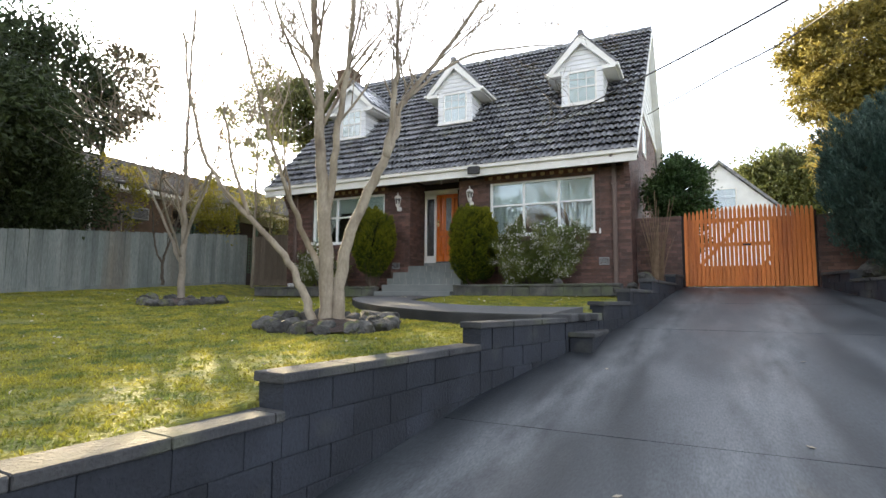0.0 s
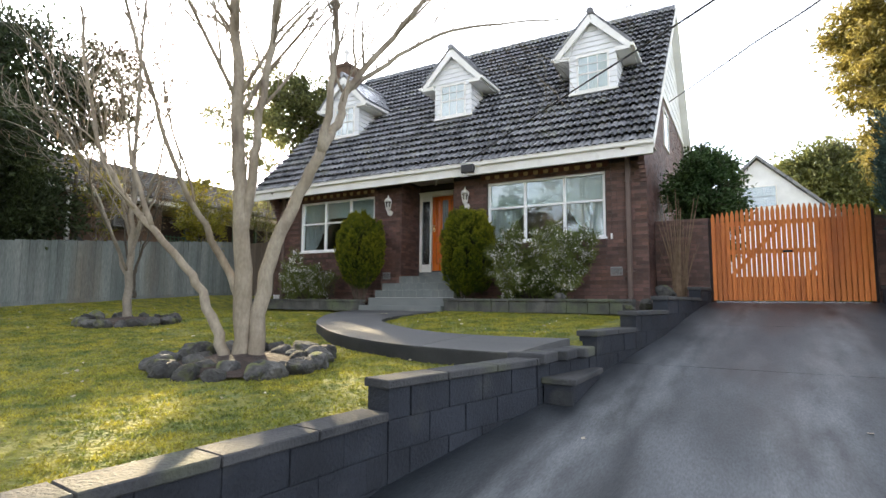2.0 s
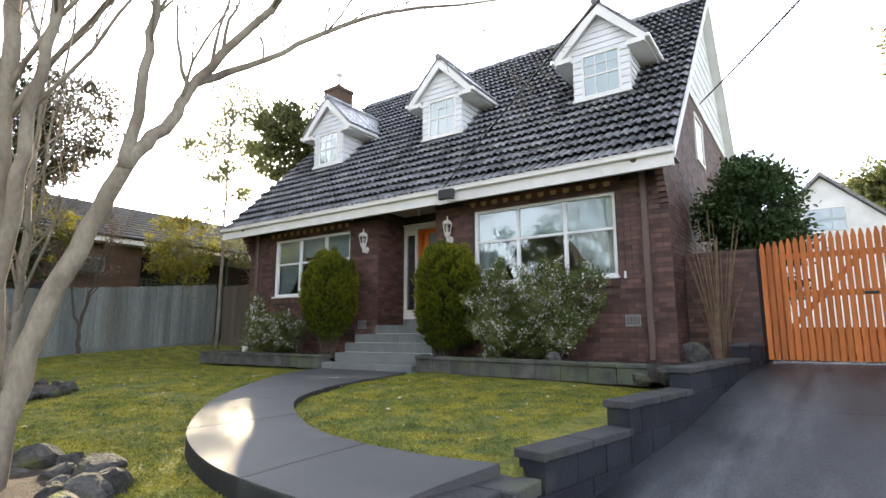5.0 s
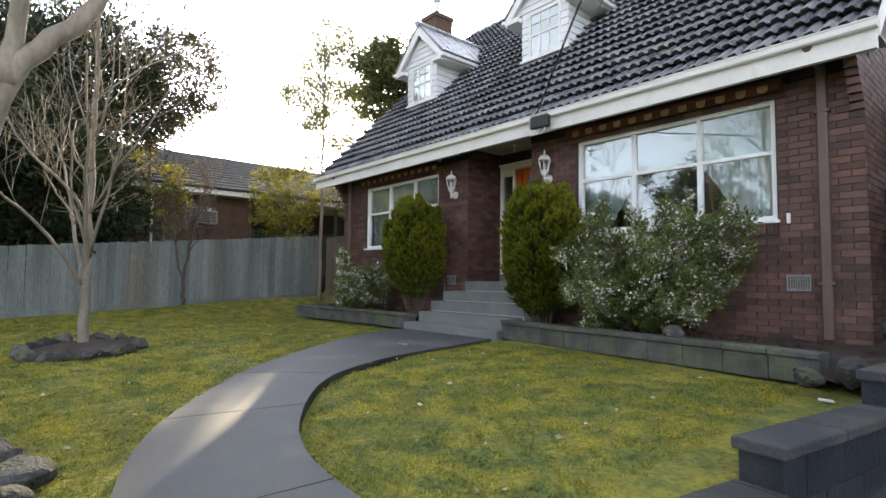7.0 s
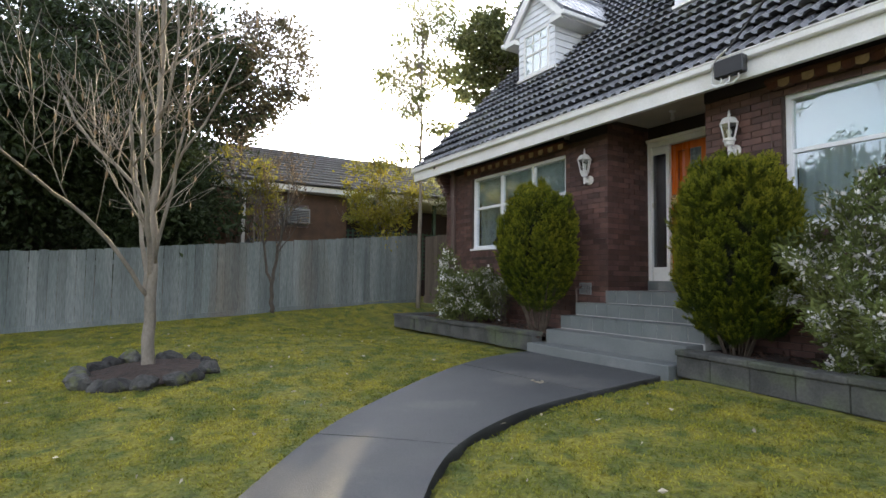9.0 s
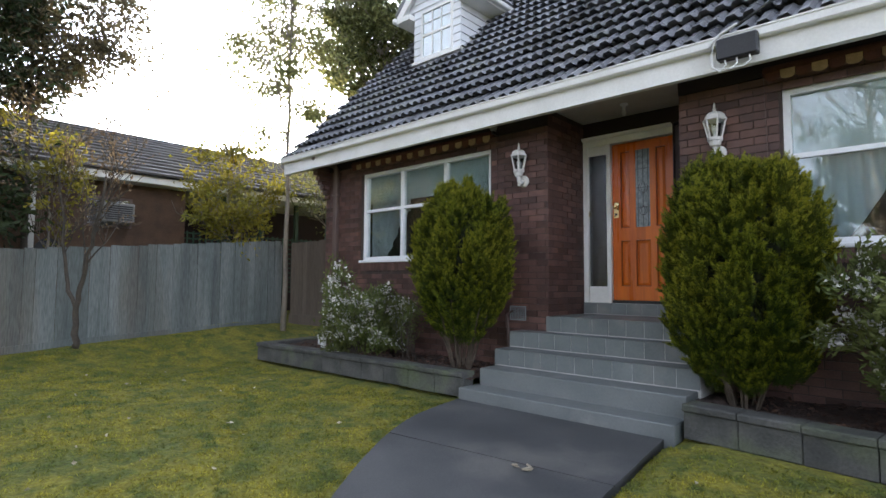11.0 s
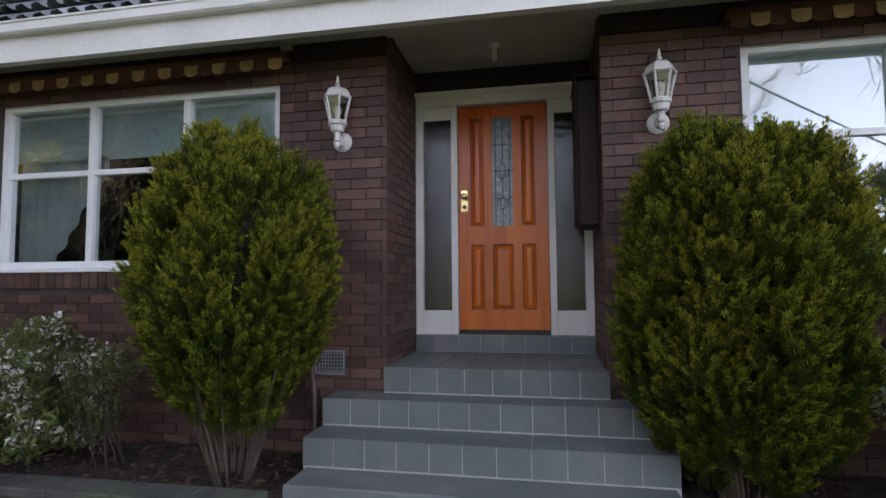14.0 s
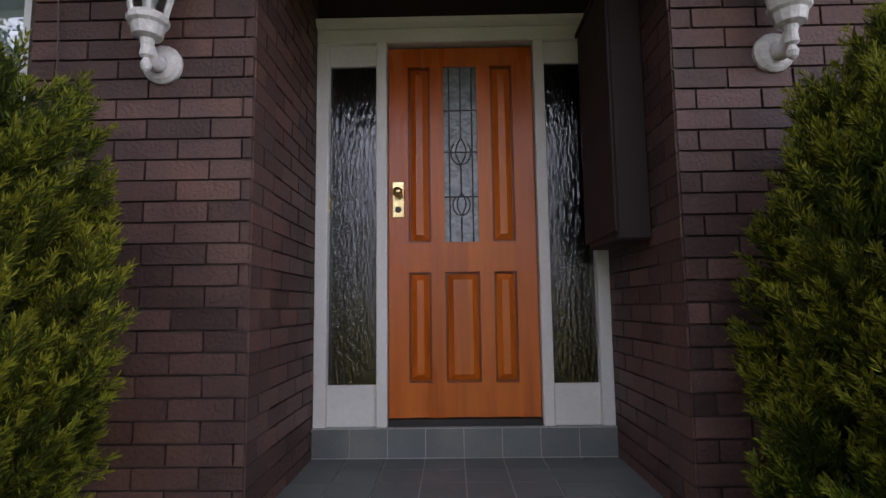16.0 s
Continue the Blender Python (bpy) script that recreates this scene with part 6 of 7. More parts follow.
# clipped cypresses: sprays set on an egg-shaped surface
def cypress(name, label, at, rx, rz, zc, seed, n, key="cypress", tip="cypress_tip", lumps=0.16, top=0.0, spray=0.04, per=60, tuft=0.17):
    nr = np.random.default_rng(seed)
    ob = thing(name, label, "shrub")
    x, y, z = at
    v = nr.normal(size=(n, 3))
    v /= np.linalg.norm(v, axis=1, keepdims=True)
    rad = np.empty(n)
    for i in range(n):
        a = v[i]
        ridge = 0.8 * noise.noise((a[0] * 2.6 + seed, a[1] * 2.6, a[2] * 1.3)) + 0.6 * noise.noise((a[0] * 6 + seed, a[1] * 6, a[2] * 1.8))
        rad[i] = 1 - lumps * 0.6 + lumps * ridge + top * max(0, a[2]) * noise.noise((a[0] * 5, a[1] * 5, seed)) - 0.14 * nr.random() ** 2
        rad[i] *= (0.74 + 0.08 * nr.random()) if i % 5 < 2 else 1.0
    taper = 1 - 0.38 * np.clip(-v[:, 2], 0, 1)
    C = np.stack([x + v[:, 0] * rx * rad * taper, y + v[:, 1] * rx * 0.92 * rad * taper, z + zc + v[:, 2] * rz * rad], axis=1)
    A = v * np.array((0.5, 0.5, 0.2)) + np.array((0, 0, 0.8)) + nr.normal(0, 0.16, (n, 3))
    A /= np.linalg.norm(A, axis=1, keepdims=True)
    size = nr.uniform(0.6, 1.25, n)
    for part_name, mat_key, count, lo_, hi_ in (("foliage", key, per, -0.5, 0.8), ("new_growth", tip, per // 2, 0.3, 1.0)):
        u = nr.uniform(lo_, hi_, (n, count, 1))
        wide = tuft * 0.33 * (1.05 - 0.85 * np.clip(u, 0, 1))
        P = C[:, None, :] - v[:, None, :] * tuft * 0.5 + A[:, None, :] * u * tuft * size[:, None, None] + nr.normal(0, 1, (n, count, 3)) * wide * 0.6
        D = A[:, None, :] + nr.normal(0, 0.38, (n, count, 3))
        fast_part(part_name, *leaves(P.reshape(-1, 3), D.reshape(-1, 3), spray, spray * 0.3, nr, 0.4), LEAF[mat_key], ob)
    # near-black core: shade deep in the foliage, put into a solid body
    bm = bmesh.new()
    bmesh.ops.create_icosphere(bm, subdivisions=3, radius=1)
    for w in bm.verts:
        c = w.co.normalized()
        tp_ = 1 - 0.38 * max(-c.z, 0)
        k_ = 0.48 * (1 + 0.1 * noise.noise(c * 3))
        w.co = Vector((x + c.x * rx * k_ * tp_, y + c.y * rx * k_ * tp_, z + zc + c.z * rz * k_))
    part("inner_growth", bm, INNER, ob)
    tubes = []
    rr_r = random.Random(seed)
    for k in range(12):
        a = rr_r.uniform(0, 6.28)
        tubes.append(([Vector((x + 0.05 * math.cos(a), y + 0.05 * math.sin(a), z - 0.1)), Vector((x + 0.16 * math.cos(a), y + 0.16 * math.sin(a), z + 0.35)), Vector((x + rx * 0.4 * math.cos(a), y + rx * 0.4 * math.sin(a), z + zc * 0.55)), Vector((x + rx * 0.5 * math.cos(a), y + rx * 0.5 * math.sin(a), z + zc * 0.8))], [0.02, 0.016, 0.011, 0.006], 6))
    for tb_ in tubes:
        wood([tb_], "stem", BARK2, ob)
    return ob


def clipped(label, at, rx, rz, zc, seed, n_lobe, square, taper, big):
    """Upright feathery lobes packed over a rounded body, with dark clefts between them and bare stems below."""
    nr = np.random.default_rng(seed)
    ob = thing("clipped_cypress", label, "shrub")
    x, y, z = at
    k = np.arange(n_lobe) + 0.5
    cz = 1 - 1.86 * k / n_lobe
    phi = k * 2.39996 + nr.normal(0, 0.2, n_lobe)
    h = np.sqrt(np.clip(1 - cz * cz, 0, 1))
    body = (h ** square + np.abs(cz) ** square) ** (-1 / square)
    low = 1 - taper * np.clip(-cz * body, 0, 1) ** 1.8
    reach = body * nr.uniform(0.68, 0.86, n_lobe)
    out = np.stack([np.cos(phi) * h, np.sin(phi) * h, cz], axis=1)
    C = np.stack([x + out[:, 0] * rx * reach * low, y + out[:, 1] * rx * 0.92 * reach * low, z + zc + cz * rz * (reach + 0.02)], axis=1)
    fat = big * nr.uniform(0.75, 1.2, n_lobe)
    tall = fat * nr.uniform(1.5, 2.1, n_lobe)
    axis = out * np.array((0.32, 0.32, 0.1)) + np.array((0, 0, 1.0)) + nr.normal(0, 0.07, (n_lobe, 3))
    axis /= np.linalg.norm(axis, axis=1, keepdims=True)
    m = 44
    q = nr.normal(size=(n_lobe, m, 3)) + out[:, None, :] * 0.55 + np.array((0, 0, 0.25))
    q /= np.linalg.norm(q, axis=2, keepdims=True)
    up = np.clip(q[:, :, 2:], -1, 1)
    slim = 1 - 0.45 * np.clip(up, 0, 1) ** 2
    base = C[:, None, :] + q * np.array((1, 1, 0)) * fat[:, None, None] * slim + axis[:, None, :] * up * tall[:, None, None]
    way = axis[:, None, :] * 0.95 + q * np.array((0.6, 0.6, 0.3)) + nr.normal(0, 0.2, (n_lobe, m, 3))
    way /= np.linalg.norm(way, axis=2, keepdims=True)
    base, way = base.reshape(-1, 3), way.reshape(-1, 3)
    n = len(base)
    L = nr.uniform(0.06, 0.15, n)[:, None, None]
    # lit tips and shaded clefts are put into the colours; tips also yellower
    for part_name, key, count, lo_, hi_ in (("foliage", "cypress", 110, -0.35, 0.8), ("new_growth", "cypress_tip", 46, 0.4, 1.08)):
        u = nr.uniform(lo_, hi_, (n, count, 1))
        off = nr.normal(0, 1, (n, count, 3)) * np.array((1, 1, 0.4))
        off /= np.linalg.norm(off, axis=2, keepdims=True)
        wide = 0.026 * np.clip(1.1 - u, 0.05, 1.1) ** 0.8 * nr.uniform(0.3, 1.0, (n, count, 1))
        P = base[:, None, :] + way[:, None, :] * u * L + off * wide
        D = way[:, None, :] + off * 0.55 + nr.normal(0, 0.27, (n, count, 3))
        fast_part(part_name, *leaves(P.reshape(-1, 3), D.reshape(-1, 3), 0.026, 0.0054, nr, 0.4), LEAF[key], ob)
    # dark core whose colour paints the shade seen through the clefts
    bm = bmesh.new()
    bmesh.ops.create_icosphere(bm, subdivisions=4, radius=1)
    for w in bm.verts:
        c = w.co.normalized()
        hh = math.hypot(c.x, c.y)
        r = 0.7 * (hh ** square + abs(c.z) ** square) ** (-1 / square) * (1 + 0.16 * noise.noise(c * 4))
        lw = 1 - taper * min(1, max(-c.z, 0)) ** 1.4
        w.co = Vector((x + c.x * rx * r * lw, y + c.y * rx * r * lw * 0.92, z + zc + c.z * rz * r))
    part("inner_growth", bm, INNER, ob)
    rr_r = random.Random(seed)
    for k in range(26):
        a = rr_r.uniform(0, 6.28)
        f = rr_r.uniform(0.5, 0.9)
        ca_, sa_ = math.cos(a), math.sin(a)
        pts = catmull([Vector((x + 0.07 * ca_, y + 0.07 * sa_, z - 0.1)), Vector((x + 0.2 * ca_, y + 0.2 * sa_, z + 0.28)), Vector((x + rx * f * 0.78 * ca_, y + rx * f * 0.72 * sa_, z + zc * 0.6)), Vector((x + rx * f * ca_ + rr_r.gauss(0, 0.03), y + rx * f * 0.92 * sa_, z + zc * rr_r.uniform(0.75, 1.2)))], 4)
        wood([(pts, [rr_r.uniform(0.007, 0.014) * (1 - 0.85 * i / (len(pts) - 1)) for i in range(len(pts))], 6)], "stem", STEM, ob)
    return ob


STEM = mat("grey_cypress_stem", (0.06, 0.045, 0.033), (0.12, 0.095, 0.07), 8, 0.9, 0.4, 40)
# almost black, so the shade inside the foliage is in the colour
INNER = mat("painted_inner_shade", (0.01, 0.014, 0.004), (0.02, 0.024, 0.007), 14, 0.95, 1.0, 40, dist=0.04)
clipped("rounded bright green clipped cypress with bare lower stems", (-8.48, 12.78, 1.85), 0.6, 0.97, 1.2, 41, 84, 2.0, 0.38, 0.13)
clipped("broad boxy bright green clipped cypress beside the steps", (-5.42, 12.86, 1.85), 0.62, 1.0, 1.06, 42, 104, 2.7, 0.2, 0.12)
hedge = cypress("blue_green_conifer", "tall dense blue-green conifer beside the gate", (3.6, 13.1, 2.0), 1.8, 2.1, 1.7, 43, 1700, "hedge", "hedge", 0.25, 0.1, 0.1, 45, 0.34)
cypress("blue_green_conifer", "tall dense blue-green conifer beside the drive", (5.2, 10.6, 1.8), 1.6, 1.6, 1.4, 44, 900, "hedge", "hedge", 0.25, 0.1, 0.11, 40, 0.36)
for k, (hx, hy, hr) in enumerate(((-16.3, 7.6, 2.1), (-16.5, 4.4, 2.5), (-16.6, 1.0, 2.6))):
    cypress("evergreen_shrub", "dense dark evergreen shrub behind the paling fence", (hx, hy, 1.7), hr, 2.3, 2.2, 60 + k, 1100, "dark", "dark", 0.35, 0.3, 0.13, 24, 0.5)


# flowering shrubs
def flowering(label, at, rx, ry, h, seed, n_stem, n_leaf, n_flower, fl=0.04):
    rng, nr = random.Random(seed), np.random.default_rng(seed)
    ob = thing("flowering_shrub", label, "shrub", "white flowering shrubs")
    tb, tp = [], []
    for k in range(n_stem):
        a = rng.uniform(0, 6.28)
        d = Vector((math.cos(a) * rx, math.sin(a) * ry, h * rng.uniform(0.5, 1.2)))
        grow((at[0] + 0.12 * math.cos(a), at[1] + 0.1 * math.sin(a), at[2] - 0.05), d, d.length * rng.uniform(0.4, 0.78), 0.012, 3, rng, tb, tp, 0.75, (2, 4), 0.06, 0.5, 4, 0.1, 0.0025)
    wood(tb, "woody_growth", BARK2, ob)
    q = [t for t in tp if t[0].y < FY - 0.06 and t[0].z > at[2] + 0.02]
    idx = nr.integers(0, len(q), n_leaf)
    P = np.array([tuple(q[i][0]) for i in idx]) + nr.normal(0, 0.045, (n_leaf, 3))
    D = np.array([tuple(q[i][1].normalized()) for i in idx]) + nr.normal(0, 0.6, (n_leaf, 3))
    fast_part("foliage", *leaves(P, D, 0.066, 0.024, nr), LEAF["shrub"], ob)
    c0 = np.array((at[0], at[1], at[2] + h * 0.35))
    w = np.array([np.linalg.norm((np.array(t[0]) - c0) / np.array((rx, ry, h))) for t in q])
    order = np.argsort(-w)[: max(10, len(q) // 2)]
    pick = nr.choice(order, n_flower)
    centres = np.array([tuple(q[i][0]) for i in pick]) + nr.normal(0, 0.02, (n_flower, 3))
    P = np.repeat(centres, 7, axis=0) + nr.normal(0, fl * 0.35, (n_flower * 7, 3))
    fast_part("blossom", *leaves(P, nr.normal(size=(len(P), 3)), fl * 0.75, fl * 0.55, nr), LEAF["flower"], ob, "small white flower clusters")["kind"] = "stuff"
    return ob


flowering("wide olive-green shrub dotted with small white flowers under the window", (-3.72, 12.72, 1.88), 0.8, 0.6, 1.22, 51, 70, 80000, 1500, 0.066)
flowering("small grey-green shrub covered with pale white flowers", (-10.35, 12.8, 1.86), 0.62, 0.5, 1.0, 52, 44, 26000, 900, 0.06)

# thin dry stems in the left bed
dry = thing("dry_shrub", "sparse dry twiggy shrub in the mulch", "shrub")
tb, tp = [], []
for k in range(9):
    grow((-9.5 + rt.uniform(-0.12, 0.12), 12.85 + rt.uniform(-0.1, 0.1), 1.85), (rt.uniform(-0.5, 0.5), rt.uniform(-0.4, 0.3), 1), 0.5, 0.008, 2, rt, tb, tp, 0.7, (2, 4), 0.1, 0.6, 4, 0.12, 0.002)
wood(tb, "woody_growth", BARK2, dry)
V, F = leaves(np.array([p for p, d in tp]), np.array([d for p, d in tp]) + rngp.normal(0, 0.05, (len(tp), 3)), 0.035, 0.018, rngp)
fast_part("foliage", V, F, LEAF["shrub"], dry)

# grass and fallen leaves
def in_lawn(x, y):
    if x > interp(y, WALL_Y, WALL_X) - 0.22 or x < FX + 0.1 or y > 12.15 - 0.12 * max(0, x + 5.8) * (x > -5.8):
        return False
    for cx, cy, a, b in ((-4.56, 5.86, 0.9, 0.86), (-9.65, 7.6, 0.86, 0.78)):
        if ((x - cx) / a) ** 2 + ((y - cy) / b) ** 2 < 1:
            return False
    return True


gr = np.random.default_rng(9)
pts = []
while len(pts) < 75000:
    x, y = gr.uniform(-14.4, -1.7), gr.uniform(0.2, 12.2)
    if gr.random() > 1.15 / (1 + 0.07 * max(0, -3 - x)) or not in_lawn(x, y):
        continue
    if noise.noise((x * 1.3, y * 1.3, 7)) < gr.uniform(-0.7, 0.25):
        continue
    if near_path(x, y) < 0.01:
        continue
    pts.append((x, y, ground_z(x, y) + 0.02 * noise.noise((x * 0.9, y * 0.9, 0)) - 0.004))
P = np.repeat(np.array(pts), 3, axis=0)
P[:, :2] += gr.normal(0, 0.012, (len(P), 2))
D = np.stack([gr.normal(0, 0.75, len(P)), gr.normal(0, 0.75, len(P)), gr.uniform(0.5, 1.0, len(P))], axis=1)
V, F = leaves(P, D, 0.032, 0.01, gr, 0.2)
tagged(fast_part("grass", V, F, GRASS), "short mossy yellow-green winter grass", "grass", kind="stuff")
pts = [(x, y, lawn_z(x, y) + 0.03) for x, y in zip(gr.uniform(-13, -2, 220), gr.uniform(1.5, 11.8, 220)) if in_lawn(x, y) and near_path(x, y) > 0.03]
P = np.array(pts)
V, F = leaves(P, np.stack([gr.normal(0, 1, len(P)), gr.normal(0, 1, len(P)), gr.normal(0, 0.15, len(P))], axis=1), 0.05, 0.028, gr)
tagged(fast_part("fallen_leaves", V, F, LEAF["fallen"]), "pale dry leaves scattered on the lawn", "leaves", kind="stuff")
pts = [(x, y, 1.9) for x, y in zip(gr.uniform(-12, -1.8, 2600), gr.uniform(12.5, 13.35, 2600)) if x < -8.1 or x > -5.7]
P = np.array(pts)
P[:, 2] = [1.845 + 0.05 * noise.noise((x * 2, y * 2, 1)) + 0.04 * (y - 12.4) for x, y, _ in pts]
V, F = leaves(P, np.stack([gr.normal(0, 1, len(P)), gr.normal(0, 1, len(P)), gr.normal(0, 0.25, len(P))], axis=1), 0.06, 0.025, gr)
MULCH = mat("bark_chip", (0.05, 0.03, 0.022), (0.11, 0.065, 0.045), 12, 0.9, 0, 20, island=0.5)
tagged(fast_part("bark_chips", V, F, MULCH), "scattered brown bark chips on the beds", "mulch", kind="stuff")


# ---- bricks of the walls ----
def brick_runs(u0, u1, z0, z1, holes, off=0.0, keep=lambda u, z: True):
    """Stretcher courses as (a, b, z) cut at the openings."""
    out = []
    k = 0
    z = z0
    while z + COURSE <= z1 + 0.001:
        spans = [(u0, u1)]
        for h in holes:
            if h[2] < z + COURSE - 0.02 and h[3] > z + 0.02:
                spans = [s for a, b in spans for s in ((a, min(b, h[0])), (max(a, h[1]), b)) if s[1] - s[0] > 0.02]
        for a, b in spans:
            u = math.floor((a - off) / BLEN) * BLEN + off + (BLEN / 2 if k % 2 else 0)
            if u > a:
                u -= BLEN
            while u < b:
                p, q = max(u, a), min(u + BLEN, b)
                if q - p > 0.03:
                    out.append((p + JOINT / 2, q - JOINT / 2, z))
                u += BLEN
        z += COURSE
        k += 1
    return out


def joined(specs, name, material, parent):
    """Plain blocks (x0, x1, y0, y1, z0, z1) in one mesh."""
    S = np.array(specs)
    idx = [(0, 2, 4), (1, 2, 4), (1, 3, 4), (0, 3, 4), (0, 2, 5), (1, 2, 5), (1, 3, 5), (0, 3, 5)]
    V = np.stack([S[:, list(i)] for i in idx], axis=1).reshape(-1, 3)
    f = np.array([(0, 3, 2, 1), (4, 5, 6, 7), (0, 1, 5, 4), (1, 2, 6, 5), (2, 3, 7, 6), (3, 0, 4, 7)])
    F = (np.arange(len(S))[:, None, None] * 8 + f[None]).reshape(-1, 4)
    ob = fast_part(name, V, F, material, parent)
    ob["kind"] = "stuff"
    return ob


wall_ob = bpy.data.objects["front_wall"]
brr = random.Random(2)
SOLD = 0.17
holes = [(WIN_L[0] - 0.02, WIN_L[1] + 0.02, SILL - SOLD, HEAD), (WIN_R[0] - 0.02, WIN_R[1] + 0.02, SILL - SOLD, HEAD), (PX0, PX1, 1.0, 5.2)]
near, rest = [], []
for a, b, z in brick_runs(HX0, HX1, 1.62, 4.85, holes):
    y0 = FY - brr.uniform(0, 0.004)
    s = (a, b, y0, FY + 0.02, z + JOINT / 2, z + COURSE - JOINT / 2)
    (near if (-8.42 < a and b < -5.28 and z > 2.0) else rest).append(s)
full = as_mesh(boxes((-0.5, 0.5, 0, 1, 0, 1), bevel=0.0), "brick", BRICK)
for s in near:
    ob = new("brick", full)
    ob.parent = wall_ob
    ob.location, ob.scale = ((s[0] + s[1]) / 2, s[2], s[4]), (s[1] - s[0], s[3] - s[2], s[5] - s[4])
for a, b in (WIN_L, WIN_R):
    u = a
    while u < b - 0.03:
        rest.append((u + 0.005, min(u + 0.083, b) - 0.004, FY - 0.012, FY + 0.03, SILL - SOLD + 0.005, SILL - 0.04))
        u += 0.083
joined(rest, "bricks", BRICK_J, wall_ob)
ret = []
for xs, sgn in ((PX0, -1), (PX1, 1)):
    for a, b, z in brick_runs(FY + 0.002, DY + 0.02, 2.4, 5.06, [], off=FY + 0.11):
        x1 = xs + 0.004 * brr.random() * -sgn
        ret.append((min(x1, xs + sgn * 0.02), max(x1, xs + sgn * 0.02), a, b, z + JOINT / 2, z + COURSE - JOINT / 2))
joined(ret, "bricks", BRICK_J, wall_ob)
sidew = []
for a, b, z in brick_runs(FY + 0.002, 21.0, 1.7, 7.2, []):
    if z - 5.3 > (a - FY) * 0.97 - 0.35:
        continue
    sidew.append((HX1 - 0.02, HX1 + brr.uniform(0, 0.004), a, b, z + JOINT / 2, z + COURSE - JOINT / 2))
joined(sidew, "bricks", BRICK_J, wall_ob)
# corbelled corner courses under the eave
for xs in ((HX1 - 0.115, HX1 + 0.004), (HX0 - 0.004, HX0 + 0.115)):
    for k in range(8):
        part("corbel", boxes((*xs, FY - 0.035 - 0.05 * k, FY - 0.004, 4.37 + k * COURSE + 0.004, 4.37 + (k + 1) * COURSE - 0.004)), BRICK, house)
# side window high on the gable
sw = part("window", boxes((HX1 - 0.02, HX1 + 0.03, 16.4, 16.46, 5.9, 6.95), (HX1 - 0.02, HX1 + 0.03, 17.3, 17.36, 5.9, 6.95), (HX1 - 0.02, HX1 + 0.03, 16.46, 17.3, 5.9, 5.96), (HX1 - 0.02, HX1 + 0.03, 16.46, 17.3, 6.89, 6.95)), WHITE, house)
part("pane", boxes((HX1 + 0.006, HX1 + 0.01, 16.46, 17.3, 5.96, 6.89)), GLASS, sw)
# dark board added behind the pane to stand for an unlit room
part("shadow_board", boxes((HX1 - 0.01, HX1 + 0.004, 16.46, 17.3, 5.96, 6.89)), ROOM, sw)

# brick return wall beside the gate
bw = thing("brick_wall", "brown brick side wall between house and gate", "wall")
part("core", boxes((HX1 + 0.02, -0.5, 14.21, 14.4, 1.7, 3.56)), MORTAR, bw)
joined([(a, b, 14.2 - brr.uniform(0, 0.004), 14.23, z + JOINT / 2, z + COURSE - JOINT / 2) for a, b, z in brick_runs(HX1 + 0.02, -0.49, 1.7, 3.6, [])], "bricks", BRICK_J, bw)
part("coping", boxes((HX1 + 0.02, -0.48, 14.19, 14.42, 3.56, 3.63), bevel=0.01), BRICK_J, bw)
bp_ = thing("brick_pier", "brown brick pier beside the gate under the conifer", "wall")
part("core", boxes((2.26, 3.6, 14.21, 14.4, 1.8, 3.5)), MORTAR, bp_)
joined([(a, b, 14.2 - brr.uniform(0, 0.004), 14.23, z + JOINT / 2, z + COURSE - JOINT / 2) for a, b, z in brick_runs(2.25, 3.6, 1.8, 3.5, [])], "bricks", BRICK_J, bp_)

# ---- roof tiles ----
ROWS_N, TW = 23, 0.3
slope = math.hypot(RIDGE_Y - EAVE_Y, RIDGE_Z - EAVE_Z)
ang = math.atan2(RIDGE_Z - EAVE_Z, RIDGE_Y - EAVE_Y)
gauge = slope / ROWS_N
prof = [(-0.5, 0.0), (-0.43, 0.034), (-0.2, 0.046), (-0.1, 0.008), (0.0, 0.0), (0.07, 0.034), (0.3, 0.046), (0.4, 0.008), (0.5, 0.0)]


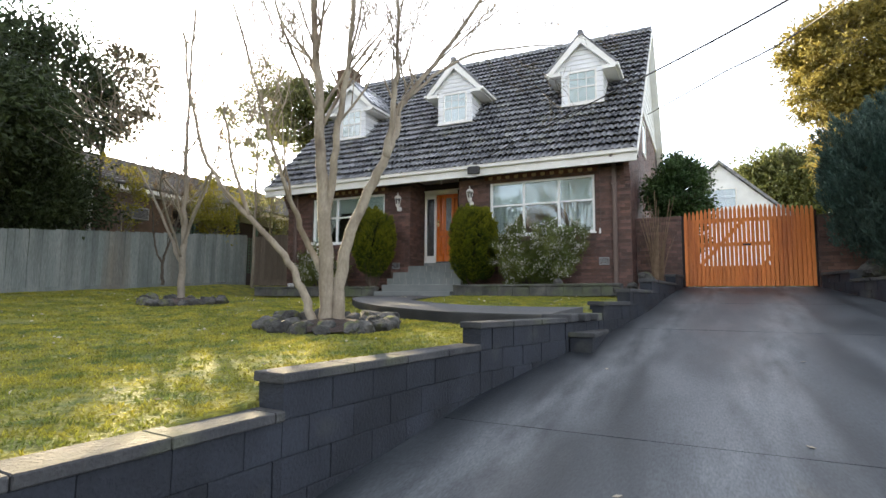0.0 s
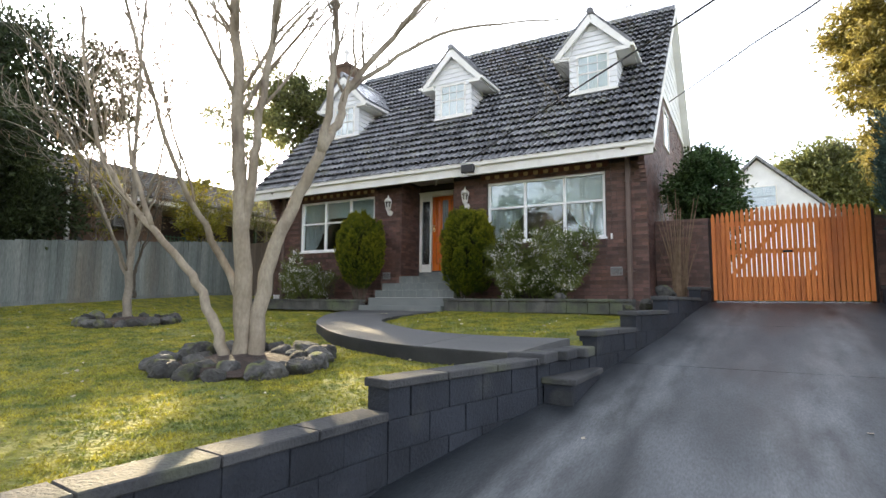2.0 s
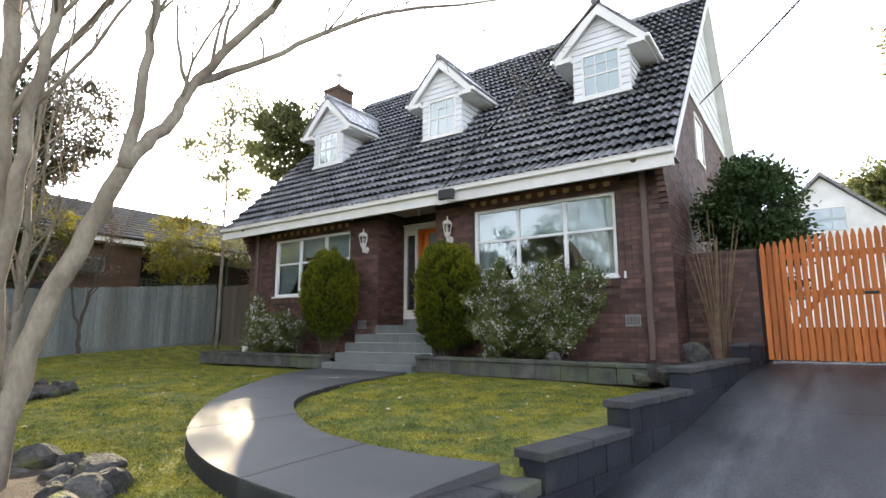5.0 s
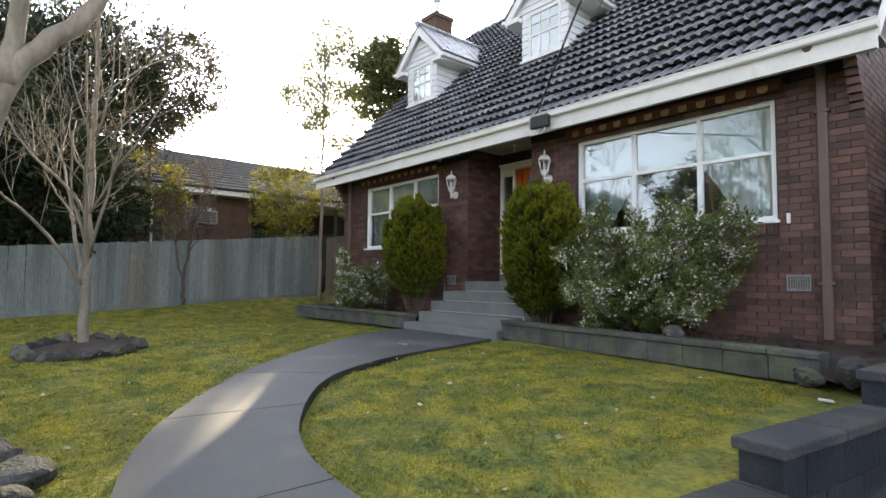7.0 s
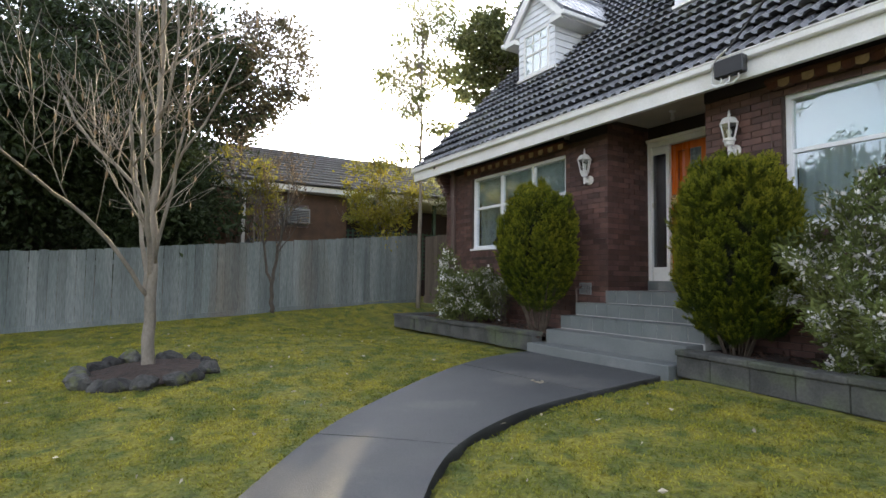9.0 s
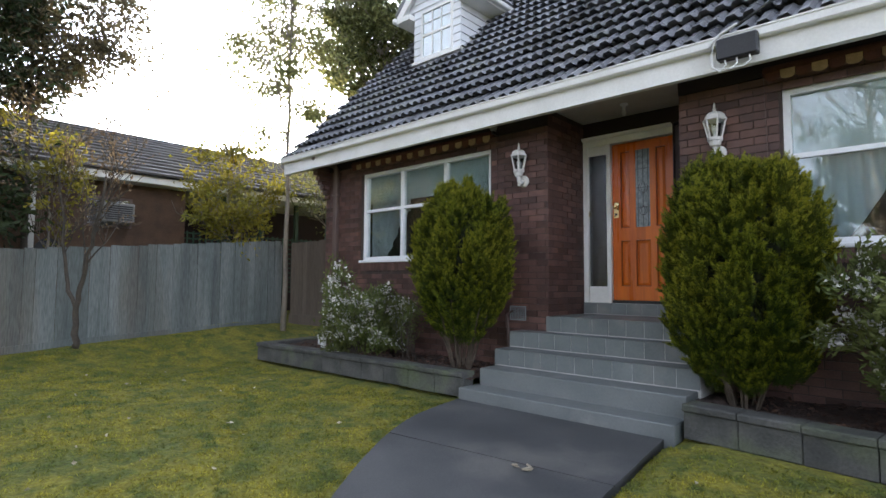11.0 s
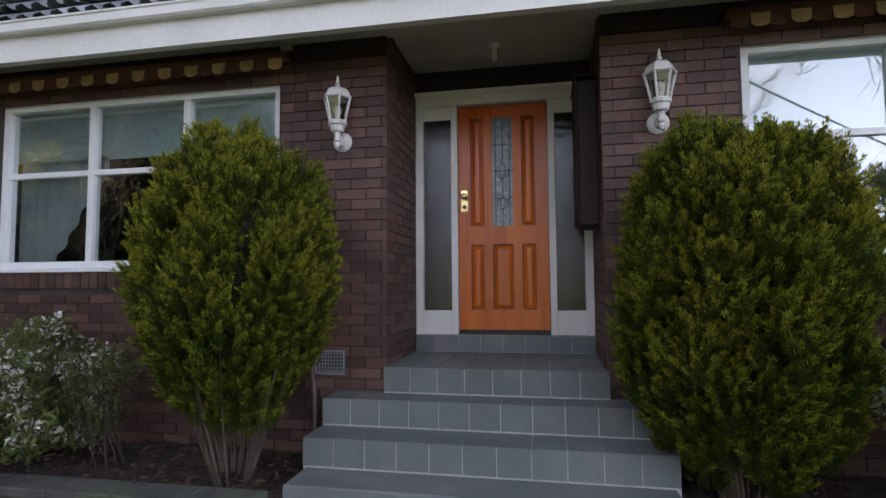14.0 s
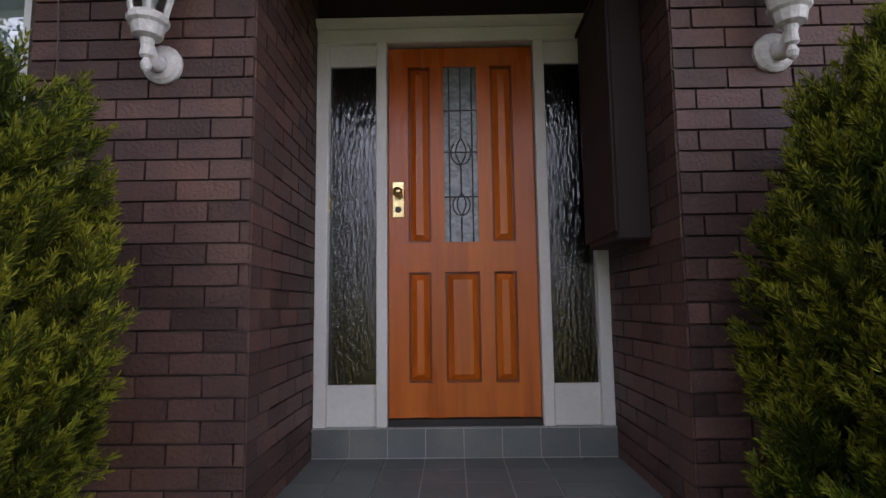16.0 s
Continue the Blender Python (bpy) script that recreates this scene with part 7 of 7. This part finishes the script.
def tile_data():
    V, F = [], []
    n = len(prof)
    for s, lift in ((-0.05, 0.082), (gauge, 0.0)):
        for u, h in prof:
            V.append((u * TW, s, h + lift))
    for u, h in prof:
        V.append((u * TW, 0.05, h * 0.8 - 0.005))
    for i in range(n - 1):
        F.append((i, i + 1, n + i + 1, n + i))
        F.append((i + 1, i, 2 * n + i, 2 * n + i + 1))
    return np.array(V), np.array(F)


tv, tf = tile_data()
tile_me = bpy.data.meshes.new("roof_tile")
tile_me.from_pydata([tuple(v) for v in tv], [], [tuple(int(i) for i in f) for f in tf])
tile_me.materials.append(ROOF)
deck = bpy.data.objects["roof_deck"]
ca, sa = math.cos(ang), math.sin(ang)
VV, FF = [], []
ncol = round((RX1 - RX0) / TW)
rr2 = random.Random(6)
count = 0
for r in range(ROWS_N):
    for c in range(ncol + 1):
        cx_ = RX0 + (c + 0.5) * (RX1 - RX0) / ncol
        if c == ncol:
            continue
        s0 = r * gauge
        y_, z_ = EAVE_Y + s0 * ca, EAVE_Z + s0 * sa
        tiltr, dz = ang + rr2.gauss(0, 0.006), rr2.uniform(-0.003, 0.004)
        if any(abs(cx_ - dx) < 0.5 and DFY < y_ - 0.05 < DFY + 0.9 for dx in (-10.74, -6.83, -2.92)):
            continue
        if r < 7:
            ob = new("roof_tile", tile_me)
            ob.parent = deck
            ob.location = (cx_, y_, z_ + 0.01 + dz)
            ob.rotation_euler = (tiltr, rr2.gauss(0, 0.006), rr2.gauss(0, 0.008))
        else:
            M = np.array(Matrix.Translation((cx_, y_, z_ + 0.01 + dz)) @ Euler((tiltr, rr2.gauss(0, 0.006), rr2.gauss(0, 0.008))).to_matrix().to_4x4())
            VV.append(tv @ M[:3, :3].T + M[:3, 3])
            FF.append(tf + count * len(tv))
            count += 1
jt = fast_part("roof_tiles", np.concatenate(VV), np.concatenate(FF), ROOF_J, deck)
jt["kind"] = "stuff"
k = RX0
while k < RX1 - 0.1:
    part("ridge_cap", tube([(k, RIDGE_Y, RIDGE_Z + 0.0), (min(k + 0.36, RX1), RIDGE_Y, RIDGE_Z + 0.012)], [0.1, 0.115], 8), ROOF, house)
    k += 0.35
